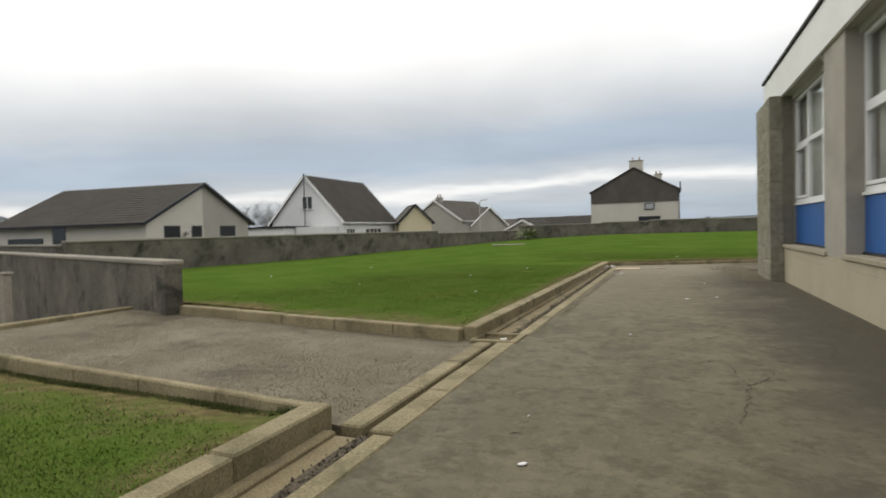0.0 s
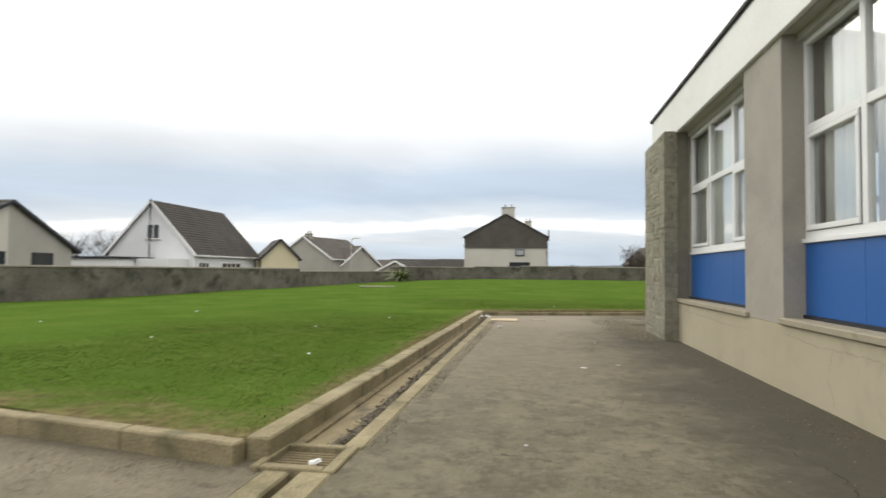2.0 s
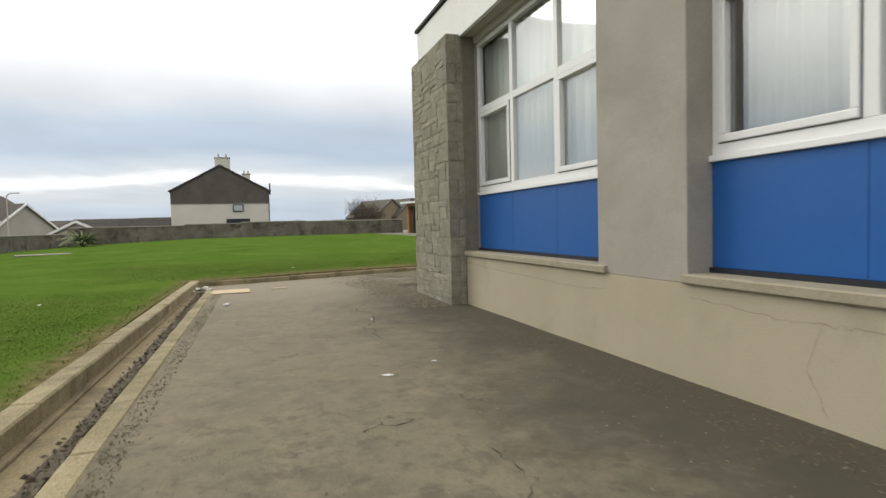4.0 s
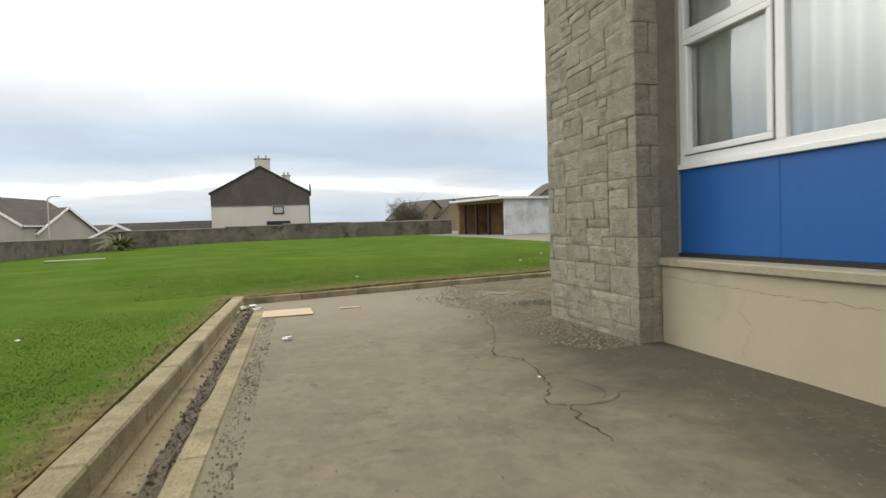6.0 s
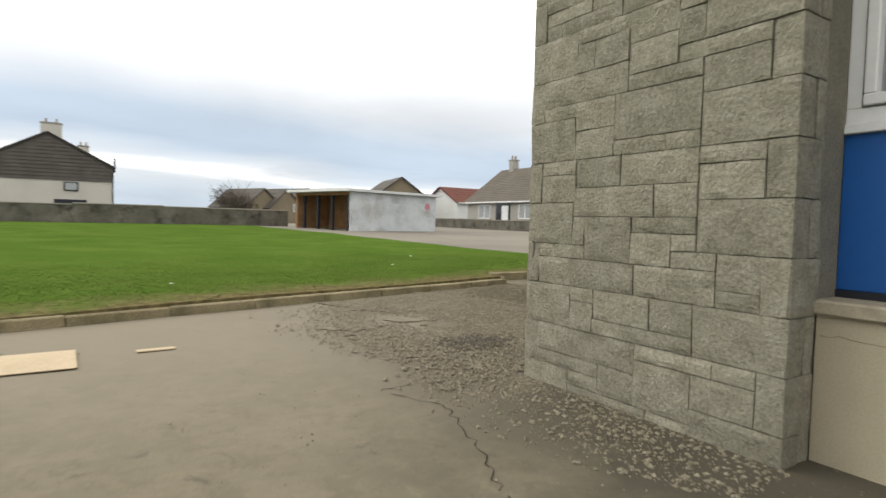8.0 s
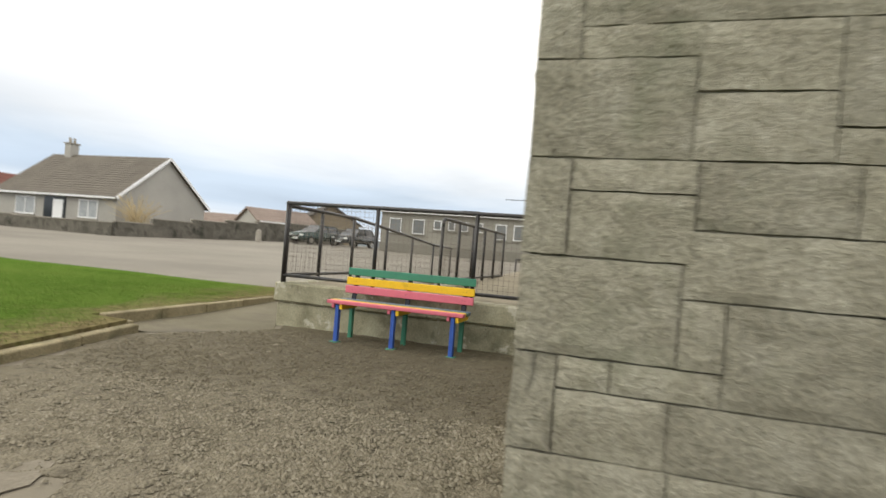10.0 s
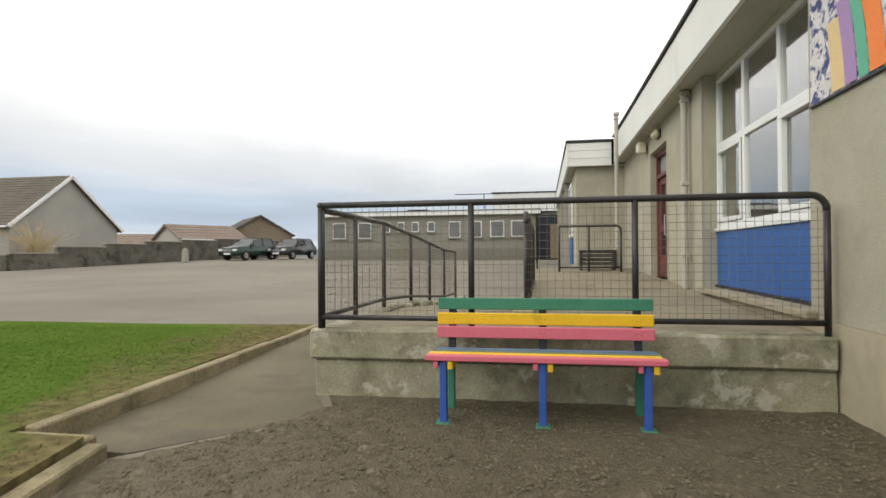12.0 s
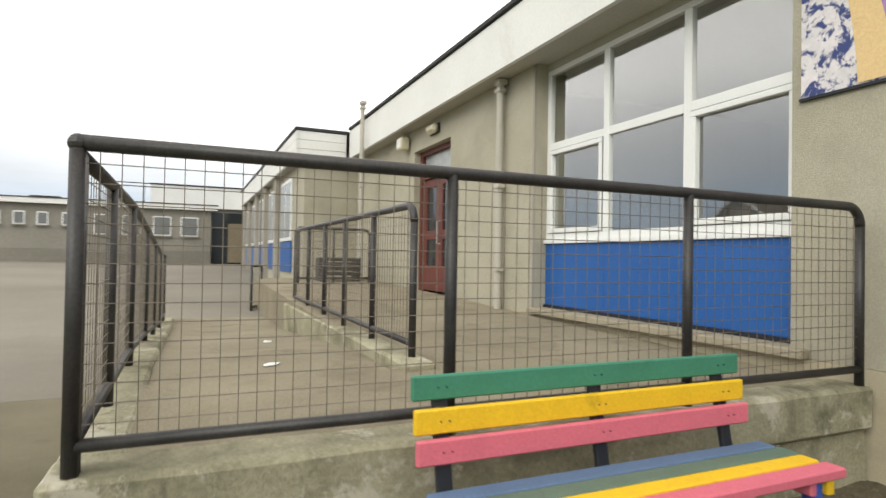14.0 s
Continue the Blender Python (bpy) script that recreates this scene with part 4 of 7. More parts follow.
def curtain(at, turn, x0, x1, z0=1.62, z1=3.6, folds=14, label="pale green curtain hanging behind the window"):
    k = 90
    v, f = [], []
    for i in range(k + 1):
        u = i / k
        x = x0 + (x1 - x0) * u
        y = 0.105 + 0.02 * math.sin(u * folds * 2 * math.pi + 0.7 * math.sin(u * 9)) + 0.01 * math.sin(u * 57)
        v += [(x, y, z0), (x + 0.004, y + 0.004, z1)]
    f = [(2 * i, 2 * i + 2, 2 * i + 3, 2 * i + 1) for i in range(k)]
    c = raw("curtain", v, f, M_CURTAIN, smooth=True)
    so = c.modifiers.new("thick", "SOLIDIFY")
    so.thickness = 0.004
    c.matrix_world = pose(*at, 0, 0, turn)
    tagged(c, label, "curtain", "classroom curtains")


for i, y in enumerate(WIN_A):
    window((2.66, y, 0), -90)
curtain((2.66, 12.03, 0), -90, 0.05, 2.1, folds=11)
curtain((2.66, 12.03, 0), -90, 2.16, 3.28, folds=6)
curtain((2.66, 7.63, 0), -90, 0.22, 1.0, folds=5)
curtain((2.66, 7.63, 0), -90, 1.12, 3.28, folds=9)
curtain((2.66, 3.23, 0), -90, 0.1, 2.2, folds=10)
for x in WIN_B:
    window((x, 13.60, 0), 180)
curtain((6.80, 13.60, 0), 180, 0.75, 3.28, folds=10)


# the split-faced stone pier at the corner
def stone(x0, x1, y0, y1, z0, z1, wall, faces, cell=0.03, rough=0.009):
    """One rock-faced block: its open faces swell out in chips and its arrises are pitched back."""
    b = bmesh.new()
    sd = Vector((random.uniform(0, 90), random.uniform(0, 90), 0))
    lean, turn = random.uniform(-0.006, 0.006), random.uniform(-0.006, 0.006)
    cx, cy, cz = (x0 + x1) / 2, (y0 + y1) / 2, (z0 + z1) / 2
    nz = max(3, round((z1 - z0) / cell))

    def skin(u0, u1, place):
        nu = max(3, round((u1 - u0) / cell))
        rows = []
        for j in range(nz + 1):
            row = []
            for i in range(nu + 1):
                u, zz = u0 + (u1 - u0) * i / nu, z0 + (z1 - z0) * j / nz
                edge = min(u - u0, u1 - u, zz - z0, z1 - zz)
                rim = min(1.0, edge / 0.012)
                p = Vector((u, zz, 0)) + sd
                k = noise.noise(p * 7) + 0.55 * noise.noise(p * 15)
                out = -0.002 + rim * (0.004 + rough * k) + (lean * (zz - cz) / (z1 - z0) + turn * (u - (u0 + u1) / 2) / (u1 - u0)) * 2
                ju = 0.004 * noise.noise(p * 13 + Vector((0, 0, 5))) if edge < 1e-6 else 0.0
                row.append(b.verts.new(place(u, out, zz + ju)))
            rows.append(row)
        for r0, r1 in zip(rows, rows[1:]):
            for i in range(nu):
                b.faces.new((r0[i], r0[i + 1], r1[i + 1], r1[i]))
        for line, up in ((rows[0], 0), (rows[-1], 0), ([r[0] for r in rows], 1), ([r[-1] for r in rows], 1)):
            back = [b.verts.new(v.co + (place(0, -0.05, 0) - place(0, 0, 0))) for v in line]
            for i in range(len(line) - 1):
                b.faces.new((line[i], line[i + 1], back[i + 1], back[i]))

    if "w" in faces:
        skin(y0, y1, lambda u, o, zz: Vector((x0 - o, u, zz)))
    if "s" in faces:
        skin(x0, x1, lambda u, o, zz: Vector((u, y0 - o, zz)))
    if "n" in faces:
        skin(x0, x1, lambda u, o, zz: Vector((u, y1 + o, zz)))
    return in_wall("stone", b, M_STONE, wall)


stone_pier = empty("wall_corner_pier", (2.4, 12.9, 0), "corner pier of split-faced grey stone blocks", "wall", kind="structure")
in_wall("core", box(2.204, 2.62, 12.014, 13.772, -0.3, Z_SOFFIT + 0.02), M_MORTAR, stone_pier, "grey mortar")
in_wall("core", box(2.62, 3.48, 13.30, 13.765, -0.3, Z_SOFFIT), M_MORTAR, stone_pier, "grey mortar")
random.seed(11)
# courses of 0.27 m with big and small corner stones in turn, and between them stones one to three thirds of a course high
PW, PY0, PY1, COURSE, PZ = 2.19, 12.0, 13.79, 0.27, -0.13
JOINT = 0.0028
n_course = int(math.ceil((Z_SOFFIT - PZ) / COURSE))
taken = set()
CELL = 0.03
n_cell = int(round((PY1 - PY0) / CELL))
for c in range(n_course):
    z0, z1 = PZ + COURSE * c, min(PZ + COURSE * (c + 1), Z_SOFFIT + 0.01)
    big = c % 2 == 0
    south, north = (0.48, 0.42) if big else (0.135, 0.12)
    x_in = 2.335 if big else 2.425
    stone(PW, x_in - 0.004, PY0, PY0 + south - JOINT, z0 + JOINT, z1 - JOINT, stone_pier, "ws")
    stone(x_in + 0.004, 2.43, PY0 + 0.004, PY0 + 0.2, z0 + JOINT, z1 - JOINT, stone_pier, "s") if big else None
    stone(PW, 2.33 if big else 2.62, PY1 - north + JOINT, PY1, z0 + JOINT, z1 - JOINT, stone_pier, "wn")
    for k in range(n_cell + 1):
        y = PY0 + CELL * k
        if y < PY0 + south - 0.001 or y + CELL > PY1 - north + 0.001:
            taken.update((3 * c + q, k) for q in range(3))
    x = 2.335 if big else 2.625
    while x < 3.46:
        ln = random.choice((0.26, 0.34, 0.44))
        if 3.48 - x - ln < 0.18:
            ln = 3.48 - x
        stone(x + JOINT, x + ln - JOINT, 13.6, 13.785, z0 + JOINT, z1 - JOINT, stone_pier, "n", 0.06)
        x += ln
for r in range(3 * n_course):
    z0 = PZ + COURSE / 3 * r
    k = 0
    while k <= n_cell and z0 < Z_SOFFIT - 0.02:
        if (r, k) in taken:
            k += 1
            continue
        free = 0
        while k + free <= n_cell and (r, k + free) not in taken:
            free += 1
        tall = random.choice((1, 1, 1, 2, 2, 2, 3))
        want = {1: random.choice((7, 12, 16, 20)), 2: random.choice((9, 13, 17, 22)), 3: random.choice((12, 16, 20))}[tall]
        if free - want < 4:
            want = free
        while tall > 1 and any((r + q, k + i) in taken for q in range(tall) for i in range(want)):
            tall -= 1
        taken.update((r + q, k + i) for q in range(tall) for i in range(want))
        y0 = PY0 + CELL * k
        z1 = min(z0 + COURSE / 3 * tall, Z_SOFFIT + 0.01)
        end = PY0 + CELL * (k + want)
        big = (r // 3) % 2 == 0
        south, north = (0.48, 0.42) if big else (0.135, 0.12)
        y0, end = max(y0, PY0 + south), min(end, PY1 - north)
        if abs(y0 - PY0 - south) < CELL:
            y0 = PY0 + south
        if abs(PY1 - north - end) < CELL:
            end = PY1 - north
        stone(PW, 2.3, y0 + JOINT, end - JOINT, z0 + JOINT, z1 - JOINT, stone_pier, "w")
        k += want
random.seed(5)

def wall_crack(points, width, seed):
    """A hairline crack that wanders over the base of the west wall, through points (y, z)."""
    r = random.Random(seed)
    left, right = [], []
    for (y0, z0), (y1, z1) in zip(points, points[1:]):
        d = math.hypot(y1 - y0, z1 - z0)
        n = max(3, int(d / 0.04))
        ny, nz = -(z1 - z0) / d, (y1 - y0) / d
        for i in range(n):
            j, w = r.gauss(0, 0.006), width * r.uniform(0.3, 1.3)
            y, zz = y0 + (y1 - y0) * i / n + ny * j, z0 + (z1 - z0) * i / n + nz * j
            left.append((2.4285, y + ny * w, zz + nz * w))
            right.append((2.4285, y - ny * w, zz - nz * w))
    m = len(left)
    o = raw("crack", left + right, [(i, i + 1, m + i + 1, m + i) for i in range(m - 1)], M_WALLCRACK, wall_west)
    o.matrix_parent_inverse = wall_west.matrix_world.inverted()


M_WALLCRACK = mat("crack_shadow_dirt", (0.17, 0.145, 0.10), 0.95)
wall_crack([(11.98, 0.60), (11.5, 0.58), (10.9, 0.56), (10.2, 0.55), (9.3, 0.53), (8.6, 0.55)], 0.0018, 1)
wall_crack([(11.0, 0.56), (11.1, 0.4), (10.95, 0.3), (11.05, 0.12), (11.0, 0.0)], 0.0014, 2)
wall_crack([(7.6, 0.6), (6.9, 0.55), (6.1, 0.57), (5.2, 0.52)], 0.0014, 3)
wall_crack([(6.6, 0.56), (6.7, 0.3), (6.55, 0.02)], 0.0014, 4)

# poster: a painted board of wavy coloured stripes
poster = empty("mural_board", (7.36, 13.78, 2.9), "hand-painted mural board of wavy coloured stripes on the wall", "sign")
PX0, PX1, PZ0, PZ1 = 6.87, 8.02, 2.49, 3.50
in_wall("board", box(PX0, PX1, 13.767, 13.785, PZ0, PZ1, 0.002), rough_mat("mural_white", [(0.62, 0.60, 0.62), (0.72, 0.68, 0.70)], 6, 30, 0.1, 0, 0, 0.7,
        stain=(0.05, 0.07, 0.20), stain_scale=9, stain_low=0.5, stain_high=0.56), poster)
in_wall("edge", box(PX0 - 0.012, PX1 + 0.012, 13.767, 13.79, PZ0 - 0.02, PZ0 - 0.001), M_TRIM, poster)


def stripe(x_left, x_right, bow, colour, name, y, top):
    k = 14
    lo, hi = [], []
    for i in range(k + 1):
        u = i / k
        zz = PZ0 + 0.01 + (top - PZ0) * u
        s = bow * (u ** 1.6)
        lo.append((x_left + s, zz))
        hi.append((x_right + s * 0.9, zz))
    b = bmesh.new()
    fr = [b.verts.new((x, y, zz)) for x, zz in lo] + [b.verts.new((x, y, zz)) for x, zz in reversed(hi)]
    f = b.faces.new(fr)
    r = bmesh.ops.extrude_face_region(b, geom=[f])
    for v in r["geom"]:
        if isinstance(v, bmesh.types.BMVert):
            v.co.y -= 0.003
    in_wall("stripe", b, paint(name, colour, 0.95), poster)


stripe(7.645, 7.438, 0.06, (0.72, 0.52, 0.26), "mural_sand", 13.791, 3.05)
stripe(7.438, 7.268, 0.12, (0.36, 0.22, 0.45), "mural_violet", 13.793, 3.16)
stripe(7.245, 7.115, 0.20, (0.10, 0.42, 0.28), "mural_green", 13.791, 3.32)
stripe(7.098, 6.905, 0.24, (0.85, 0.22, 0.03), "mural_orange", 13.792, 3.44)

# entrance: door, downpipes, alarm box, light
door_1 = empty("door_1", (14.7, 13.6, 0.74), "dark red glazed school door under a fanlight", "door", kind="structure")
for a, c in ((13.95, 14.04), (15.51, 15.60)):
    in_wall("door_frame", box(a, c, 13.50, 13.64, 0.72, 3.34, 0.005), M_DOOR, door_1)
for a, c in ((3.25, 3.34), (2.80, 2.88)):
    in_wall("door_frame", box(14.04, 15.51, 13.50, 13.64, a, c, 0.005), M_DOOR, door_1)
for a, c in ((14.05, 14.77), (14.78, 15.50)):
    leaf = bmesh.new()
    box(a, a + 0.13, 13.53, 13.59, 0.75, 2.79, 0.004, leaf)
    box(c - 0.13, c, 13.53, 13.59, 0.75, 2.79, 0.004, leaf)
    box(a + 0.13, c - 0.13, 13.532, 13.588, 0.75, 1.20, 0.004, leaf)
    box(a + 0.13, c - 0.13, 13.532, 13.588, 2.65, 2.79, 0.004, leaf)
    box(a + 0.13, c - 0.13, 13.532, 13.588, 1.68, 1.84, 0.004, leaf)
    in_wall("leaf", leaf, M_DOOR, door_1)
    in_wall("pane", box(a + 0.12, c - 0.12, 13.555, 13.56, 1.19, 2.66), M_DARKGLASS_SHADE, door_1, "dark door glass")
in_wall("pane", box(14.04, 15.51, 13.555, 13.56, 2.87, 3.26), M_LITGLASS, door_1, "pale fanlight glass")
in_wall("handle", tube([(14.72, 13.59, 1.6), (14.72, 13.65, 1.6), (14.72, 13.65, 2.0), (14.72, 13.59, 2.0)], 0.014, 8), M_STEEL, door_1, "steel pull handle")


def downpipe(x, y, z0, z1, r=0.05):
    d = empty("downpipe", (x, y, z0), "grey painted downpipe fixed to the wall", "pipe", "downpipes")
    in_wall("pipe", tube([(x, y, z0), (x, y, z1)], r, 12), M_PIPE, d)
    for zz in (z1 - 0.12, (z0 + z1) / 2 + 0.1, z0 + 0.5):
        in_wall("bracket", box(x - 0.07, x + 0.07, y - 0.06, y + 0.055, zz, zz + 0.05, 0.004), M_PIPE, d)
    in_wall("hopper", box(x - 0.075, x + 0.075, y - 0.075, y + 0.06, z1 - 0.02, z1 + 0.06, 0.012), M_PIPE, d)


downpipe(12.14, 13.86, 0.68, 3.70)
downpipe(17.72, 14.2, 0.82, 4.72, 0.05)
alarm = empty("floodlight", (15.9, 13.80, 3.5), "cream floodlight fixed under the roof edge", "lamp")
in_wall("housing", box(15.78, 16.02, 13.80, 13.98, 3.42, 3.66, 0.02), M_CREAMBOX, alarm)
in_wall("lens", box(15.8, 16.0, 13.981, 13.99, 3.45, 3.63, 0.003), M_LAMP, alarm)
in_wall("bracket", box(15.86, 15.94, 13.766, 13.80, 3.5, 3.58), M_TRIM, alarm)
bulk = empty("bulkhead_light", (14.58, 13.80, 3.55), "cream oval bulkhead light over the door", "lamp")
in_wall("shade", box(14.40, 14.76, 13.766, 13.90, 3.50, 3.66, 0.05), M_CREAMBOX, bulk)
in_wall("base", box(14.38, 14.78, 13.766, 13.78, 3.49, 3.67, 0.005), M_TRIM, bulk)

# ---------------------------------------------------------------- ramp, platform and railings
platform = empty("entrance_platform", (8, 15, 0), "old concrete entrance platform with a ramp", "platform", kind="structure")


def deck_z(x):
    return 0.575 + 0.025 * max(0, x - 8)


def ramp_z(x):
    return 0.56 if x < 10 else max(0.215, 0.56 - 0.075 * (x - 10))


b = bmesh.new()
for x0, x1 in ((7.66, 9.0), (9.0, 18.5)):
    y1 = 17.9 if x1 < 9.5 else 16.34
    prof = [(x0, -0.3), (x1, -0.3), (x1, deck_z(x1)), (x0, deck_z(x0))]
    lo = [b.verts.new((x, 13.77, zz)) for x, zz in prof]
    hi = [b.verts.new((x, y1, zz)) for x, zz in prof]
    b.faces.new(lo)
    b.faces.new(hi[::-1])
    for i in range(4):
        b.faces.new((lo[i], hi[i], hi[(i + 1) % 4], lo[(i + 1) % 4]))
in_wall("deck", b, M_RAMP, platform)
b = bmesh.new()
xs = [9.0, 10.0, 12, 14, 14.6, 16, 16.4]
lo = [b.verts.new((x, 16.34, ramp_z(x))) for x in xs]
hi = [b.verts.new((x, 17.9, ramp_z(x))) for x in xs]
for i in range(len(xs) - 1):
    b.faces.new((lo[i], lo[i + 1], hi[i + 1], hi[i]))
lo2 = [b.verts.new((x, 16.34, -0.2)) for x in xs]
hi2 = [b.verts.new((x, 17.9, -0.2)) for x in xs]
for i in range(len(xs) - 1):
    b.faces.new((lo[i], lo2[i], lo2[i + 1], lo[i + 1]))
    b.faces.new((hi[i], hi[i + 1], hi2[i + 1], hi2[i]))
b.faces.new((lo[-1], lo2[-1], hi2[-1], hi[-1]))
in_wall("ramp", b, M_RAMP, platform, "sloping concrete ramp")


tagged(sheet("pavement", [(16.3, 16.3), (18.2, 16.3), (18.2, 18.1), (16.3, 18.1)], 0.5, lambda x, y: play_z(x, y) + 0.004, M_PLAY, 0.3), "grey tarmac at the foot of the ramp", "pavement", kind="structure")


def rough_block(x0, x1, y0, y1, z0, z1, cuts=(2, 14, 3), amp=0.012, round_by=0.02, f=3.0):
    """A weathered concrete block with worn arrises."""
    b = bmesh.new()
    box(x0, x1, y0, y1, z0, z1, round_by, b)
    for ax, k in enumerate(cuts):
        lo_, hi_ = ((x0, x1), (y0, y1), (z0, z1))[ax]
        no = [0, 0, 0]
        no[ax] = 1
        for i in range(1, k + 1):
            co = [0, 0, 0]
            co[ax] = lo_ + (hi_ - lo_) * i / (k + 1)
            bmesh.ops.bisect_plane(b, geom=b.verts[:] + b.edges[:] + b.faces[:], plane_co=co, plane_no=no)
    for v in b.verts:
        k = Vector((noise.noise(v.co * f), noise.noise(v.co * f + Vector((9, 0, 0))), noise.noise(v.co * f + Vector((0, 9, 0)))))
        v.co += k * amp
    return b


in_wall("lip", rough_block(7.53, 7.80, 13.80, 18.09, 0.335, 0.60, (1, 26, 2), 0.008), M_CONC, platform, "weathered concrete lip")
in_wall("face", rough_block(7.575, 7.80, 13.80, 18.05, -0.3, 0.33, (0, 26, 4), 0.012, 0.012), M_CONC, platform)
in_wall("kerb", rough_block(7.81, 10.2, 17.86, 18.08, -0.2, 0.60, (10, 0, 1), 0.008), M_CONC, platform)
for i in range(6):
    x0, x1 = 10.2 + i, 11.2 + i
    in_wall("kerb", rough_block(x0 + 0.004, x1 - 0.004, 17.86, 18.08, -0.2, ramp_z((x0 + x1) / 2) + 0.05, (2, 0, 1), 0.006), M_CONC, platform)
in_wall("kerb", rough_block(8.9, 14.05, 16.13, 16.36, 0.0, 0.65, (14, 0, 1), 0.008), M_CONC, platform)


def railing(name, label, posts, base, top, bottom_gap=0.10, r=0.028, bend_last=True, wire=True, dx=(1, 0), wire_step=0.065):
    """A tube railing: posts at points of the plan, a top and a bottom rail, and welded wire mesh between them."""
    rail = empty(name, (posts[0][0], posts[0][1], base(posts[0])), label, "railing", "ramp railings")
    inv = rail.matrix_world.inverted()

    def put(nm, bm, mt=M_RAIL, lab="", smooth=True):
        o = part(nm, bm, mt, rail, lab, smooth)
        o.matrix_parent_inverse = inv

    for i, p in enumerate(posts):
        last = bend_last and i == len(posts) - 1
        put("post", tube([(*p, base(p) - 0.02), (*p, top(p) - (0.12 if last else 0))], r * 0.95, 12))
    line = [Vector((*p, top(p))) for p in posts]
    if bend_last:
        a, c = line[-2], line[-1]
        d = (c - a).normalized()
        arc = [c - d * 0.12 + d * 0.12 * math.sin(t) + Vector((0, 0, -0.12 * (1 - math.cos(t)))) for t in (math.pi / 2 * s / 6 for s in range(7))]
        line = line[:-1] + arc
    put("top_rail", tube(line, r, 12))
    put("bottom_rail", tube([Vector((*p, base(p) + bottom_gap)) for p in posts], r * 0.85, 12))
    if wire:
        w = bmesh.new()
        for a, c in zip(posts, posts[1:]):
            va, vc = Vector((*a, 0)), Vector((*c, 0))
            n = max(1, round((vc - va).length / wire_step))
            for i in range(n + 1):
                p = va.lerp(vc, i / n)
                zb = base(a) * (1 - i / n) + base(c) * i / n + bottom_gap
                zt = top(a) * (1 - i / n) + top(c) * i / n
                if c == posts[-1] and bend_last and i > n - 2:
                    zt -= 0.09
                tube([(p.x, p.y, zb), (p.x, p.y, zt)], 0.0022, 3, w)
            z_n = round((top(a) - base(a) - bottom_gap) / wire_step)
            for j in range(1, z_n):
                f = j / z_n
                za = base(a) + bottom_gap + (top(a) - base(a) - bottom_gap) * f
                zc = base(c) + bottom_gap + (top(c) - base(c) - bottom_gap) * f
                tube([(*a, za), (*c, zc)], 0.0022, 3, w)
        put("wire_mesh", w, M_MESH, "welded wire mesh infill", False)
    return rail


railing("railing", "black tube railing with wire mesh on the platform edge", [(7.585, 18.0), (7.585, 16.64), (7.585, 15.29), (7.585, 13.86)],
        lambda p: 0.60, lambda p: 1.70)
elbow = bmesh.new()
bmesh.ops.create_uvsphere(elbow, u_segments=12, v_segments=8, radius=0.033, matrix=pose(7.585, 18.0, 1.697))
in_wall("elbow", elbow, M_RAIL, bpy.data.objects["railing"])
railing("railing", "black tube railing with wire mesh down the ramp", [(7.62, 18.0), (8.55, 18.0), (9.66, 18.0), (11.15, 18.0), (12.6, 18.0), (14.1, 18.0), (15.6, 18.0)],
        lambda p: 0.60 if p[0] < 10.1 else ramp_z(p[0]) + 0.05, lambda p: 1.66 if p[0] < 9 else (1.65 if p[0] < 10.1 else ramp_z(p[0]) + 1.08), bend_last=False)
railing("railing", "black tube railing with wire mesh between ramp and platform", [(13.95, 16.22), (12.95, 16.22), (11.97, 16.22), (11.05, 16.22), (10.09, 16.22), (9.13, 16.22)],
        lambda p: 0.64, lambda p: 1.71)
railing("railing", "black tube guard rail across the end of the platform", [(17.0, 15.65), (17.0, 14.95), (17.0, 14.2)],
        lambda p: 0.80, lambda p: 1.90, wire=False)
railing("handrail", "black tube handrail beside the far steps", [(17.3, 16.5), (18.3, 16.2)], lambda p: 0.2, lambda p: 1.12, wire=False)

# dark metal bench at the end of the platform
stack = empty("metal_bench", (17.6, 14.6, 0.80), "dark slatted metal bench on the platform", "bench")
for zz in (0.98, 1.08, 1.18, 1.28):
    in_wall("slat", bar((17.45, 14.25, zz), (17.45, 15.15, zz), 0.05, 0.08, 0.006), M_RAIL, stack)
for yy in (14.3, 15.1):
    in_wall("leg", box(17.42, 17.9, yy - 0.03, yy + 0.03, 0.80, 1.30, 0.01), M_RAIL, stack)
in_wall("seat", box(17.5, 17.9, 14.25, 15.15, 1.04, 1.09, 0.01), M_RAIL, stack)

# ---------------------------------------------------------------- the rainbow bench
bench = empty("bench", (7.1, 16.04, 0), "wooden bench painted in rainbow stripes before the platform", "bench")
BY0, BY1 = 15.18, 16.90
SEAT = [(6.90, M_BPINK, "pink seat board"), (7.00, M_BYELLOW, "yellow seat board"), (7.10, M_BGREENW, "faded grey-green seat board"), (7.20, M_BBLUEW, "faded blue seat board")]
for i, (x, mt, lab) in enumerate(SEAT):
    in_wall("seat_board", bar((x, BY0 + 0.015 * (i % 2), 0.49), (x, BY1 - 0.02 * (i // 2), 0.49), 0.088, 0.042, 0.006), mt, bench, lab)
for zz, x, mt, lab in ((0.625, 7.315, M_BPINK, "pink back board"), (0.73, 7.345, M_BYELLOW, "yellow back board"), (0.85, 7.375, M_BGREEN, "green back board")):
    bm_b = bmesh.new()
    bar((x, BY0 + 0.01, zz), (x, BY1 - 0.01, zz), 0.028, 0.094, 0.006, bm=bm_b)
    in_wall("back_board", bm_b, mt, bench, lab)
